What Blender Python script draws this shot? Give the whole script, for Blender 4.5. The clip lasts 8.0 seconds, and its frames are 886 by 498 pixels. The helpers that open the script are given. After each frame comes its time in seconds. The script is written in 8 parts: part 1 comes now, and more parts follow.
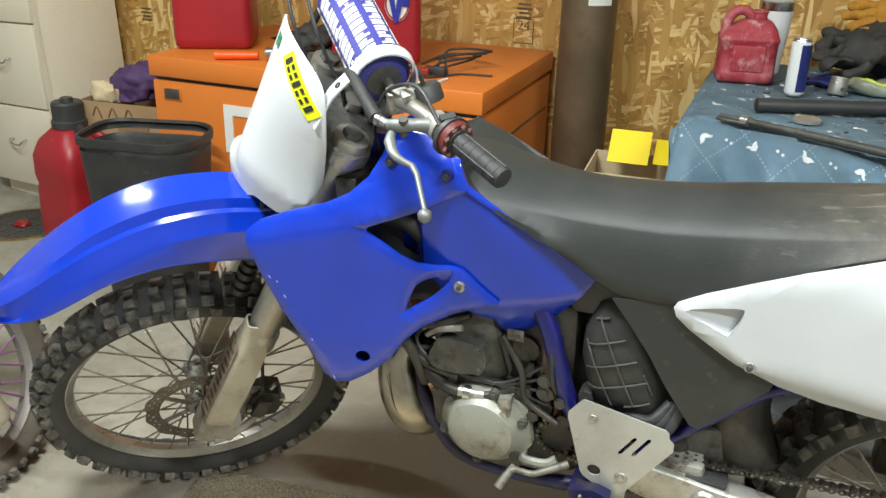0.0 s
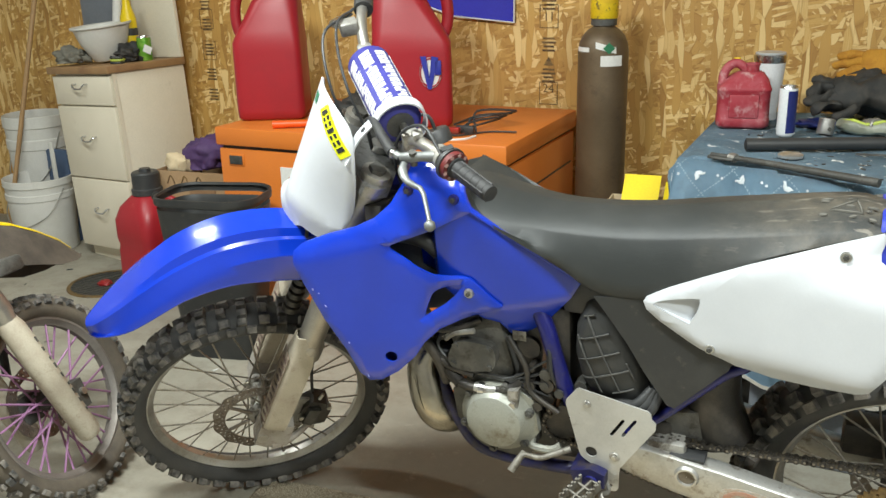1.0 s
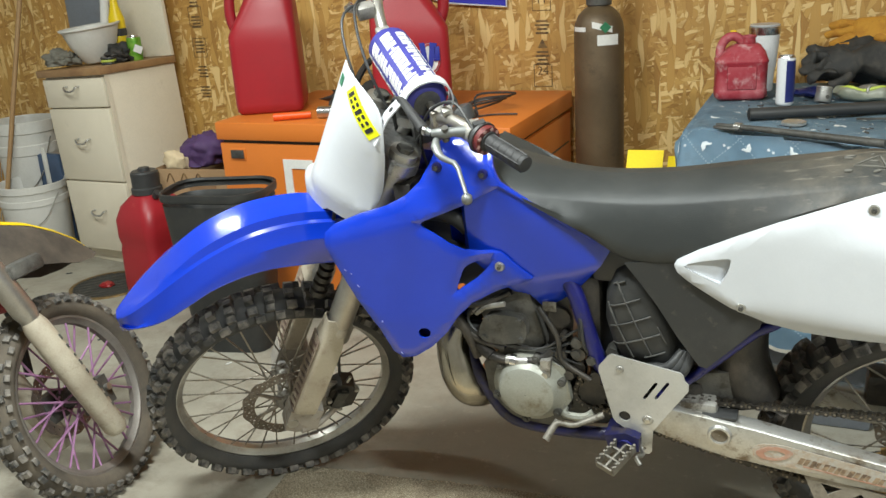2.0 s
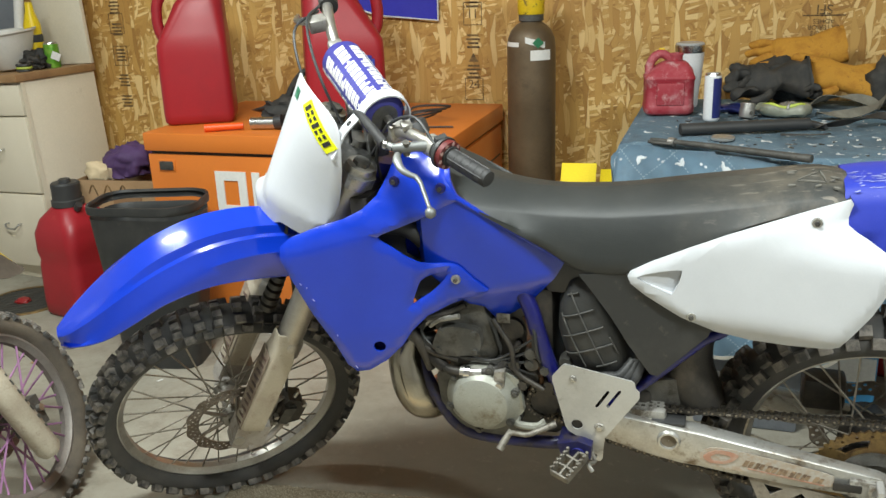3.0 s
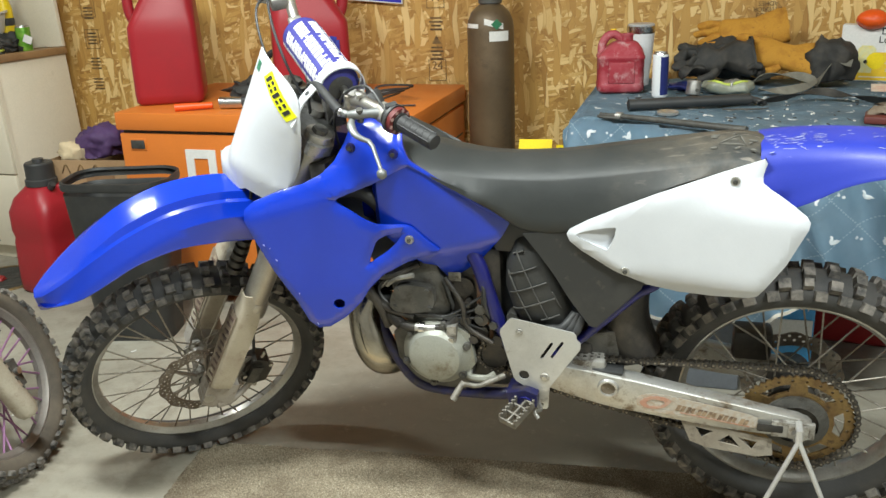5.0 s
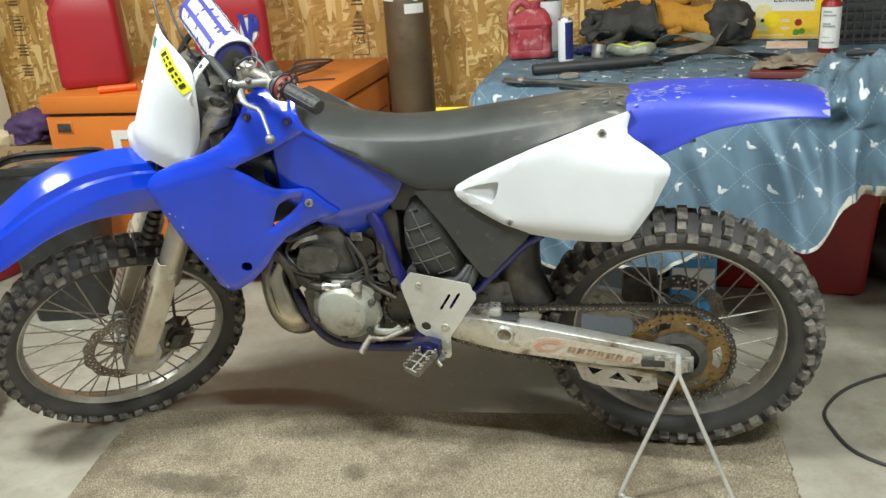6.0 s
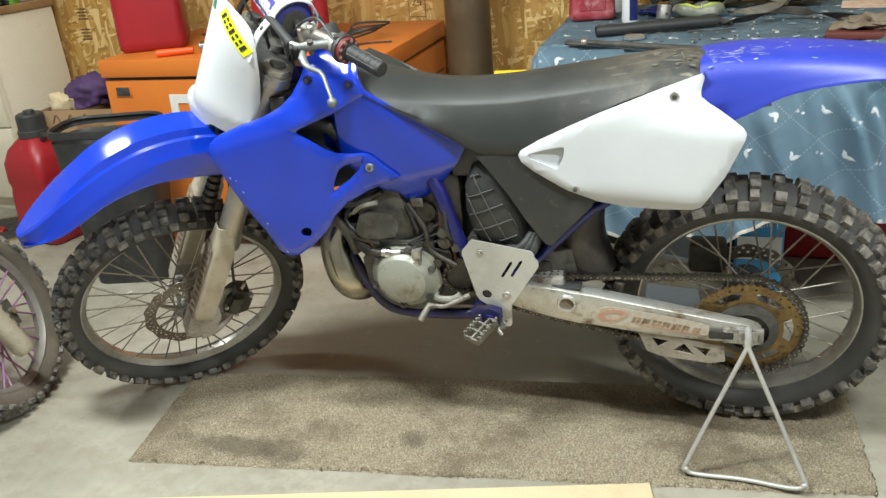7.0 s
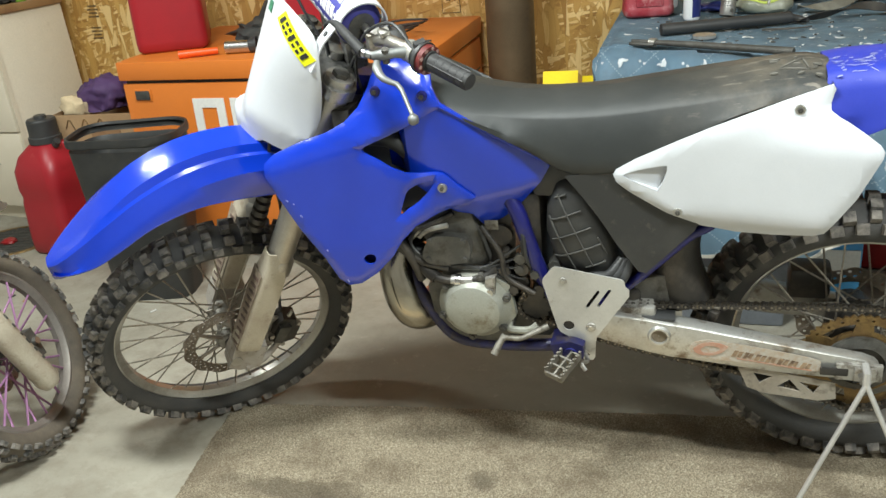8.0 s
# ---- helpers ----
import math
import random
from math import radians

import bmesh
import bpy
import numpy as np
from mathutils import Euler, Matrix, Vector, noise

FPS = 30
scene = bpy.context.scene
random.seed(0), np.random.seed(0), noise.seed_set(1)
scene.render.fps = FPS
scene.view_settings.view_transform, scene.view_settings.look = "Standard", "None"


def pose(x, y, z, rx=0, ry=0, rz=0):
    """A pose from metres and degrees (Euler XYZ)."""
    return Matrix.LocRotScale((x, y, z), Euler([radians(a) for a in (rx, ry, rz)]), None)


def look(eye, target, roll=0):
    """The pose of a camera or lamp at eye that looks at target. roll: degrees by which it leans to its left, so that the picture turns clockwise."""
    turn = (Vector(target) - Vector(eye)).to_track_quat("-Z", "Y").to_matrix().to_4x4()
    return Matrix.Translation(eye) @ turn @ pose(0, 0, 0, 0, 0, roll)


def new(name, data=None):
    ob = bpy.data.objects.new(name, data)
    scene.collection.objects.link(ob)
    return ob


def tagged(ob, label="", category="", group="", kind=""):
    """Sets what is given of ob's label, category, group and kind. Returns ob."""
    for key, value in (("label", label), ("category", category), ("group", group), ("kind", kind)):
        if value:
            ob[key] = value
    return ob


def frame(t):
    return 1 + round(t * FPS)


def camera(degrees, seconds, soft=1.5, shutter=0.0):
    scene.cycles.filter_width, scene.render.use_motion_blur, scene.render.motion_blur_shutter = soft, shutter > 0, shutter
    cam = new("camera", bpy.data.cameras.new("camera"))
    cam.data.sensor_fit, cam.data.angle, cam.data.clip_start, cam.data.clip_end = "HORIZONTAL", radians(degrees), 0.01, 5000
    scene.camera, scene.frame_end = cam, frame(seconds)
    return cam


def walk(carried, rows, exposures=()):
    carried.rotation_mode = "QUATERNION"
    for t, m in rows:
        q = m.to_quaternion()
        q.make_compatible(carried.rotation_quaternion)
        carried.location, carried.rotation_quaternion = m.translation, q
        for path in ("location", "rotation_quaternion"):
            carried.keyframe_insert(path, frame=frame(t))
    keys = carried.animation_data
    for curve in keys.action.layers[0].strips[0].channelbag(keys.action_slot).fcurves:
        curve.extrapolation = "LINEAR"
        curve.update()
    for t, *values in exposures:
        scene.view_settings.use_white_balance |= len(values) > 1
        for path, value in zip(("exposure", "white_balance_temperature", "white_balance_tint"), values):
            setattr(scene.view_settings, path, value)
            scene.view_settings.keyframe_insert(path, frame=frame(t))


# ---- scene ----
cam = camera(53.4, 8.0)
PATH = [
    (0, (0.69, -0.13, 1.396), (0.016, 1.583, 0.614), 1.5),
    (0.5, (0.768, -0.253, 1.421), (-0.032, 1.453, 0.749), -0.2),
    (1, (0.907, -0.391, 1.401), (0.079, 1.319, 0.777), -1.6),
    (1.5, (0.916, -0.43, 1.378), (0.1, 1.282, 0.742), -2.9),
    (1.7, (0.888, -0.447, 1.377), (0.076, 1.265, 0.738), -3.6),
    (2.8, (0.732, -0.51, 1.392), (0.102, 1.282, 0.765), -2.3),
    (3, (0.742, -0.513, 1.393), (0.148, 1.291, 0.767), -2.2),
    (3.5, (0.722, -0.552, 1.385), (0.152, 1.259, 0.756), -2.3),
    (4, (0.722, -0.551, 1.383), (0.162, 1.26, 0.745), -2.2),
    (4.2, (0.721, -0.56, 1.377), (0.162, 1.252, 0.741), -2.4),
    (5.3, (0.914, -0.671, 1.373), (0.379, 1.136, 0.705), -2.1),
    (5.5, (0.967, -0.69, 1.368), (0.45, 1.117, 0.684), -2.6),
    (6, (1.02, -0.721, 1.362), (0.553, 1.093, 0.663), -3.9),
    (6.5, (1.018, -0.728, 1.359), (0.54, 1.081, 0.653), -3.8),
    (7, (0.98, -0.692, 1.352), (0.409, 1.066, 0.588), -4.7),
    (7.5, (0.846, -0.58, 1.356), (0.265, 1.164, 0.57), -5.3),
    (8, (0.743, -0.528, 1.361), (0.186, 1.226, 0.576), -5.0),
]
walk(cam, [(t, look(eye, target, roll)) for t, eye, target, roll in PATH], [(0, 0.0), (1, 0.05), (1.7, 0.0), (3, -0.09), (4, -0.03), (5.5, 0.08), (6.5, 0.1), (7.5, 0.03), (8, 0.03)])

# ---- light ----
world = bpy.data.worlds.new("world")
scene.world = world
world.use_nodes = True
world.node_tree.nodes["Background"].inputs[0].default_value = (0.9, 0.95, 1.0, 1)
world.node_tree.nodes["Background"].inputs[1].default_value = 0.04


def lamp(name, place, target, sx, sy, watts, colour=(0.935, 1.0, 0.965)):
    data = bpy.data.lights.new(name, "AREA")
    data.shape, data.size, data.size_y, data.energy, data.color = "RECTANGLE", sx, sy, watts, colour
    ob = new(name, data)
    ob.matrix_world = look(place, target)
    return ob


lamp("overhead_light", (-0.28, 0.36, 2.66), (-0.28, 0.361, 0), 0.7, 0.14, 105)
lamp("overhead_light", (1.85, -0.1, 2.66), (1.85, -0.099, 0), 0.7, 0.14, 88)
# unseen fill added to brighten the cabinet side
lamp("overhead_light", (-1.95, 1.2, 2.66), (-1.95, 1.201, 0), 0.7, 0.14, 25)


# ---- materials ----
def material(name, rough=0.5, metal=0.0):
    m = bpy.data.materials.new(name)
    m.use_nodes = True
    b = m.node_tree.nodes["Principled BSDF"]
    b.inputs["Roughness"].default_value, b.inputs["Metallic"].default_value = rough, metal
    return m, m.node_tree, b


def node(tree, kind, **values):
    n = tree.nodes.new(kind)
    for key, v in values.items():
        if key in n.inputs:
            n.inputs[key].default_value = v
        else:
            setattr(n, key, v)
    return n


def coords(tree, scale=(1, 1, 1), turn=(0, 0, 0), space="Object"):
    c = node(tree, "ShaderNodeTexCoord")
    mp = node(tree, "ShaderNodeMapping")
    mp.inputs["Scale"].default_value = scale
    mp.inputs["Rotation"].default_value = turn
    tree.links.new(c.outputs[space], mp.inputs["Vector"])
    return mp.outputs["Vector"]


def ramp(tree, fac, stops):
    r = node(tree, "ShaderNodeValToRGB")
    e = r.color_ramp.elements
    while len(e) < len(stops):
        e.new(0.5)
    for k, (p, c) in zip(e, stops):
        k.position, k.color = p, (*c, 1)
    tree.links.new(fac, r.inputs[0])
    return r.outputs[0]


def mix(tree, fac, a, b, mode="MIX"):
    n = node(tree, "ShaderNodeMix", data_type="RGBA", blend_type=mode)
    for sock, v in ((n.inputs[0], fac), (n.inputs[6], a), (n.inputs[7], b)):
        if isinstance(v, (int, float)):
            sock.default_value = v
        elif isinstance(v, tuple):
            sock.default_value = (*v, 1)
        else:
            tree.links.new(v, sock)
    return n.outputs[2]


def noise_of(tree, vec, scale, detail=4.0, rough=0.55):
    n = node(tree, "ShaderNodeTexNoise", Scale=scale, Detail=detail, Roughness=rough)
    tree.links.new(vec, n.inputs["Vector"])
    return n.outputs[0]


def bump(tree, b, height, strength, distance=0.01):
    n = node(tree, "ShaderNodeBump", Strength=strength, Distance=distance)
    tree.links.new(height, n.inputs["Height"])
    tree.links.new(n.outputs[0], b.inputs["Normal"])


def worn(name, base, other, rough=0.5, metal=0.0, patch=6.0, grain=120.0, amount=(0.45, 0.7), relief=0.15, coat=0.0, dirt=None, dirt_amount=(0.55, 0.75), speckle=0.16):
    """A surface of one colour with patches of another, fine grain, and dirt."""
    m, t, b = material(name, rough, metal)
    v = coords(t)
    big = noise_of(t, v, patch, 6.0, 0.62)
    fine = noise_of(t, v, grain, 3.0)
    fac = ramp(t, big, [(amount[0], (0, 0, 0)), (amount[1], (1, 1, 1))])
    c = mix(t, fac, base, other)
    if dirt:
        d = noise_of(t, coords(t, (1, 1, 1), (0.5, 0.8, 0.2)), patch * 2.7, 8.0, 0.7)
        c = mix(t, ramp(t, d, [(dirt_amount[0], (0, 0, 0)), (dirt_amount[1], (1, 1, 1))]), c, dirt)
    c = mix(t, speckle, c, ramp(t, fine, [(0.3, (0.3, 0.3, 0.3)), (0.7, (1, 1, 1))]), "MULTIPLY")
    t.links.new(c, b.inputs["Base Color"])
    rr = node(t, "ShaderNodeMapRange")
    rr.inputs[3].default_value, rr.inputs[4].default_value = max(0.03, rough - 0.1), min(1, rough + 0.15)
    t.links.new(big, rr.inputs[0])
    t.links.new(rr.outputs[0], b.inputs["Roughness"])
    if coat:
        b.inputs["Coat Weight"].default_value = coat
        b.inputs["Coat Roughness"].default_value = 0.12
    if relief:
        bump(t, b, fine, relief, 0.002)
    return m


def osb(name, turn=0.0):
    """Strand board: long flakes lying over one another in all directions."""
    m, t, b = material(name, 0.6)
    v = coords(t)
    wob = node(t, "ShaderNodeTexNoise", Scale=5.0, Detail=2.0)
    t.links.new(v, wob.inputs["Vector"])
    layers, heights, rims = [], [], []
    for k, (ang, sx, sy) in enumerate(((1.35, 8, 38), (0.75, 10, 50), (1.85, 8, 42), (2.3, 10, 52), (1.15, 9, 44), (0.2, 16, 80), (1.6, 7, 40))):
        spin = node(t, "ShaderNodeMapping")
        spin.inputs["Rotation"].default_value = (0, ang + turn, 0)
        mp = node(t, "ShaderNodeMapping")
        mp.inputs["Scale"].default_value = (sx, 9, sy)
        mp.inputs["Location"].default_value = (k * 3.7, 0.3, k * 1.9)
        t.links.new(spin.outputs[0], mp.inputs["Vector"])
        add = node(t, "ShaderNodeVectorMath", operation="MULTIPLY_ADD")
        t.links.new(wob.outputs[1], add.inputs[0])
        add.inputs[1].default_value = (0.035, 0.0, 0.035)
        t.links.new(v, add.inputs[2])
        t.links.new(add.outputs[0], spin.inputs["Vector"])
        vo = node(t, "ShaderNodeTexVoronoi", Scale=1.0, Randomness=1.0)
        t.links.new(mp.outputs[0], vo.inputs["Vector"])
        sep = node(t, "ShaderNodeSeparateColor")
        t.links.new(vo.outputs["Color"], sep.inputs[0])
        grain = node(t, "ShaderNodeTexNoise", Scale=7.0, Detail=3.0)
        gm = node(t, "ShaderNodeMapping")
        gm.inputs["Scale"].default_value = (0.25, 1, 4)
        t.links.new(mp.outputs[0], gm.inputs["Vector"])
        t.links.new(gm.outputs[0], grain.inputs["Vector"])
        tone = node(t, "ShaderNodeMath", operation="MULTIPLY_ADD")
        t.links.new(grain.outputs[0], tone.inputs[0])
        tone.inputs[1].default_value = 0.35
        t.links.new(sep.outputs[0], tone.inputs[2])
        layers.append((ramp(t, tone.outputs[0], [(0.05, (0.27, 0.125, 0.03)), (0.3, (0.47, 0.25, 0.06)), (0.8, (0.6, 0.355, 0.096)), (1.05, (0.84, 0.6, 0.26))]), sep.outputs[1]))
        heights.append(sep.outputs[2])
        rim = node(t, "ShaderNodeTexVoronoi", Scale=1.0, Randomness=1.0, feature="DISTANCE_TO_EDGE")
        t.links.new(mp.outputs[0], rim.inputs["Vector"])
        rims.append(ramp(t, rim.outputs["Distance"], [(0.0, (0.74, 0.68, 0.6)), (0.04, (1, 1, 1))]))
    col, hgt = layers[0][0], heights[0]
    for k in range(1, 7):
        mask = ramp(t, layers[k][1], [(0.55, (0, 0, 0)), (0.57, (1, 1, 1))])
        col = mix(t, mask, col, mix(t, 1.0, layers[k][0], rims[k], "MULTIPLY"))
        hgt = mix(t, mask, hgt, heights[k])
    stain = noise_of(t, v, 1.3, 4.0)
    col = mix(t, ramp(t, stain, [(0.4, (0, 0, 0)), (0.75, (0.5, 0.5, 0.5))]), col, (0.24, 0.12, 0.035))
    t.links.new(col, b.inputs["Base Color"])
    bump(t, b, hgt, 0.25, 0.003)
    return m


def concrete():
    m, t, b = material("concrete", 0.7)
    v = coords(t)
    c = ramp(t, noise_of(t, v, 1.7, 8.0, 0.65), [(0.3, (0.222, 0.205, 0.16)), (0.5, (0.312, 0.291, 0.235)), (0.72, (0.4, 0.377, 0.312))])
    c = mix(t, ramp(t, noise_of(t, v, 7.0, 8.0, 0.75), [(0.47, (0, 0, 0)), (0.68, (0.75, 0.75, 0.75))]), c, (0.2, 0.172, 0.13))
    c = mix(t, ramp(t, noise_of(t, v, 70.0, 5.0, 0.7), [(0.62, (0, 0, 0)), (0.7, (0.5, 0.5, 0.5))]), c, (0.16, 0.13, 0.1))
    # an oil and dirt stain, spread wider to paint in the bike's shade too
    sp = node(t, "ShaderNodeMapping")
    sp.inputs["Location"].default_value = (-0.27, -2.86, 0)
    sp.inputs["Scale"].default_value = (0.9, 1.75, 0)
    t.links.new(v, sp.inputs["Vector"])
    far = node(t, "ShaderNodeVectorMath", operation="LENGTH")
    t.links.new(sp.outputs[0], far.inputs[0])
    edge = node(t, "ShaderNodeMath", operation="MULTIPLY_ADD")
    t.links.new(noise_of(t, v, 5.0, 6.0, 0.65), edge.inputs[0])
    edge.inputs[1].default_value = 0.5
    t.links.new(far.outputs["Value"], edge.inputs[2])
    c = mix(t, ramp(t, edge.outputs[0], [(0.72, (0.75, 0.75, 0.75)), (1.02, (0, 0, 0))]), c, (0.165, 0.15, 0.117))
    # pale rubbed spots and scuffs
    c = mix(t, ramp(t, noise_of(t, v, 16.0, 9.0, 0.78), [(0.58, (0, 0, 0)), (0.72, (0.55, 0.55, 0.55))]), c, (0.42, 0.395, 0.33))
    t.links.new(c, b.inputs["Base Color"])
    bump(t, b, noise_of(t, v, 60.0, 6.0, 0.7), 0.3, 0.004)
    return m


def carpet():
    m, t, b = material("carpet", 0.95)
    v = coords(t)
    c = ramp(t, noise_of(t, v, 210.0, 5.0, 0.85), [(0.36, (0.14, 0.11, 0.07)), (0.5, (0.35, 0.29, 0.2)), (0.62, (0.64, 0.56, 0.42))])
    c = mix(t, ramp(t, noise_of(t, v, 3.4, 6.0, 0.65), [(0.49, (0, 0, 0)), (0.62, (0.65, 0.65, 0.65))]), c, (0.15, 0.112, 0.07))
    # two old stains
    for place, size in (((-0.153, 1.026), (2.3, 9.0)), ((0.266, 1.132), (11.0, 11.0))):
        sp = node(t, "ShaderNodeMapping")
        sp.inputs["Location"].default_value = (-place[0] * size[0], -place[1] * size[1], 0)
        sp.inputs["Scale"].default_value = (size[0], size[1], 0)
        t.links.new(v, sp.inputs["Vector"])
        far = node(t, "ShaderNodeVectorMath", operation="LENGTH")
        t.links.new(sp.outputs[0], far.inputs[0])
        edge = node(t, "ShaderNodeMath", operation="MULTIPLY_ADD")
        t.links.new(noise_of(t, v, 9.0, 6.0, 0.7), edge.inputs[0])
        edge.inputs[1].default_value = 1.0
        t.links.new(far.outputs["Value"], edge.inputs[2])
        c = mix(t, ramp(t, edge.outputs[0], [(0.75, (0.62, 0.62, 0.62)), (1.0, (0, 0, 0))]), c, (0.1, 0.078, 0.05))
    t.links.new(c, b.inputs["Base Color"])
    bump(t, b, noise_of(t, v, 190.0, 4.0, 0.8), 1.0, 0.008)
    return m


def cloth_print():
    """Dusty blue cotton with dashed diagonal lines; the printed shapes lie on it as meshes."""
    m, t, b = material("tablecloth_cotton", 0.85)
    v = coords(t)
    base = ramp(t, noise_of(t, v, 5.0, 5.0), [(0.3, (0.18, 0.31, 0.42)), (0.7, (0.28, 0.41, 0.52))])
    lines = None
    uv = node(t, "ShaderNodeUVMap")
    for ang in (radians(45), radians(-45)):
        mp = node(t, "ShaderNodeMapping")
        mp.inputs["Rotation"].default_value = (0, 0, ang)
        t.links.new(uv.outputs[0], mp.inputs["Vector"])
        sp = node(t, "ShaderNodeSeparateXYZ")
        t.links.new(mp.outputs[0], sp.inputs[0])
        w = []
        for sock, per, width in ((sp.outputs[0], 0.105, 0.035), (sp.outputs[1], 0.009, 0.55)):
            d = node(t, "ShaderNodeMath", operation="DIVIDE")
            t.links.new(sock, d.inputs[0])
            d.inputs[1].default_value = per
            fr = node(t, "ShaderNodeMath", operation="FRACT")
            t.links.new(d.outputs[0], fr.inputs[0])
            lt = node(t, "ShaderNodeMath", operation="LESS_THAN")
            t.links.new(fr.outputs[0], lt.inputs[0])
            lt.inputs[1].default_value = width
            w.append(lt.outputs[0])
        mu = node(t, "ShaderNodeMath", operation="MULTIPLY")
        t.links.new(w[0], mu.inputs[0]), t.links.new(w[1], mu.inputs[1])
        if lines is None:
            lines = mu.outputs[0]
        else:
            mx = node(t, "ShaderNodeMath", operation="MAXIMUM")
            t.links.new(lines, mx.inputs[0]), t.links.new(mu.outputs[0], mx.inputs[1])
            lines = mx.outputs[0]
    c = mix(t, lines, base, (0.42, 0.55, 0.63))
    c = mix(t, ramp(t, noise_of(t, v, 9.0, 7.0, 0.7), [(0.55, (0, 0, 0)), (0.8, (0.6, 0.6, 0.6))]), c, (0.19, 0.23, 0.26))
    pos = node(t, "ShaderNodeSeparateXYZ")
    t.links.new(v, pos.inputs[0])
    flat_top = ramp(t, pos.outputs[2], [(0.825, (0, 0, 0)), (0.845, (1, 1, 1))])
    grime = ramp(t, noise_of(t, v, 4.0, 9.0, 0.75), [(0.4, (0, 0, 0)), (0.64, (0.6, 0.6, 0.6))])
    c = mix(t, mix(t, 1.0, flat_top, grime, "MULTIPLY"), c, (0.15, 0.17, 0.18))
    crumbs = ramp(t, noise_of(t, v, 150.0, 4.0, 0.8), [(0.6, (0, 0, 0)), (0.66, (0.8, 0.8, 0.8))])
    c = mix(t, mix(t, 1.0, flat_top, crumbs, "MULTIPLY"), c, (0.42, 0.42, 0.4))
    t.links.new(c, b.inputs["Base Color"])
    bump(t, b, noise_of(t, v, 420.0, 2.0), 0.25, 0.001)
    return m


def seat_vinyl():
    """Black pebbled vinyl, rubbed brown-grey and scratched towards its tail."""
    m, t, b = material("seat_vinyl", 0.5)
    v = coords(t)
    c = ramp(t, noise_of(t, v, 6.0, 6.0, 0.65), [(0.35, (0.021, 0.024, 0.024)), (0.65, (0.037, 0.039, 0.038))])
    sp = node(t, "ShaderNodeSeparateXYZ")
    t.links.new(v, sp.inputs[0])
    near = node(t, "ShaderNodeMapRange")
    near.inputs[1].default_value, near.inputs[2].default_value = -0.42, -0.12
    t.links.new(sp.outputs[0], near.inputs[0])
    rub = ramp(t, noise_of(t, v, 11.0, 8.0, 0.7), [(0.4, (0, 0, 0)), (0.62, (1, 1, 1))])
    rub = mix(t, 1.0, rub, near.outputs[0], "MULTIPLY")
    c = mix(t, rub, c, (0.12, 0.105, 0.082))
    line = noise_of(t, coords(t, (18, 90, 40)), 1.0, 5.0, 0.6)
    cut = mix(t, 1.0, ramp(t, line, [(0.6, (0, 0, 0)), (0.66, (1, 1, 1))]), near.outputs[0], "MULTIPLY")
    c = mix(t, cut, c, (0.2, 0.18, 0.15))
    specks = ramp(t, noise_of(t, v, 120.0, 4.0, 0.8), [(0.7, (0, 0, 0)), (0.76, (0.5, 0.5, 0.5))])
    c = mix(t, specks, c, (0.16, 0.15, 0.13))
    t.links.new(c, b.inputs["Base Color"])
    bump(t, b, noise_of(t, v, 600.0, 3.0), 0.35, 0.002)
    return m


OSB = osb("strand_board")
CONCRETE, CARPET, CLOTH = concrete(), carpet(), cloth_print()
CEIL = worn("ceiling_board", (0.7, 0.69, 0.66), (0.64, 0.63, 0.6), 0.8)
BLUE = worn("blue_plastic", (0.003, 0.03, 0.4), (0.004, 0.036, 0.45), 0.19, 0, 5, 300, relief=0.015, coat=0.5, speckle=0.05)
BLUE.node_tree.nodes["Principled BSDF"].inputs["Specular IOR Level"].default_value = 0.5
BLUE_OLD = worn("scuffed_blue_plastic", (0.024, 0.042, 0.37), (0.036, 0.053, 0.42), 0.42, 0, 9, 300, relief=0.06, dirt=(0.22, 0.24, 0.56), dirt_amount=(0.64, 0.74), speckle=0.08)
BLUE_FRAME = worn("blue_frame_paint", (0.01, 0.012, 0.13), (0.016, 0.015, 0.09), 0.28, 0, 14, 250, dirt=(0.1, 0.08, 0.07), dirt_amount=(0.6, 0.78))
BLUE_GRIME = worn("grimy_blue_paint", (0.012, 0.013, 0.075), (0.02, 0.018, 0.05), 0.4, 0.1, 14, 250, dirt=(0.05, 0.04, 0.035), dirt_amount=(0.48, 0.68))
WHITE = worn("white_plastic", (0.57, 0.59, 0.62), (0.53, 0.55, 0.58), 0.33, 0, 4, 300, relief=0.02, dirt=(0.6, 0.59, 0.57), dirt_amount=(0.62, 0.85), speckle=0.04)
SEAT = seat_vinyl()
BLACK = worn("black_plastic", (0.034, 0.035, 0.036), (0.052, 0.052, 0.052), 0.45, 0, 8, 300)
WHITE_WALL = worn("white_bounce_board", (0.64, 0.63, 0.61), (0.58, 0.575, 0.56), 0.7)
BLACK_DUSTY = worn("dusty_black_plastic", (0.024, 0.025, 0.025), (0.045, 0.044, 0.041), 0.5, 0, 7, 250, dirt=(0.12, 0.1, 0.08), dirt_amount=(0.6, 0.8))
RUBBER = worn("tyre_rubber", (0.044, 0.044, 0.043), (0.075, 0.07, 0.063), 0.72, 0, 9, 220, (0.4, 0.7), 0.35)
KNOB = worn("dusty_tyre_blocks", (0.052, 0.051, 0.049), (0.25, 0.225, 0.195), 0.85, 0, 24, 260, (0.4, 0.64), 0.5)
GRIP = worn("grip_rubber", (0.02, 0.02, 0.021), (0.04, 0.04, 0.04), 0.6, 0, 20, 400, relief=0.3)
RIM = worn("dull_aluminium_rim", (0.46, 0.445, 0.41), (0.31, 0.29, 0.25), 0.36, 0.8, 14, 200, dirt=(0.3, 0.24, 0.17), dirt_amount=(0.55, 0.8))
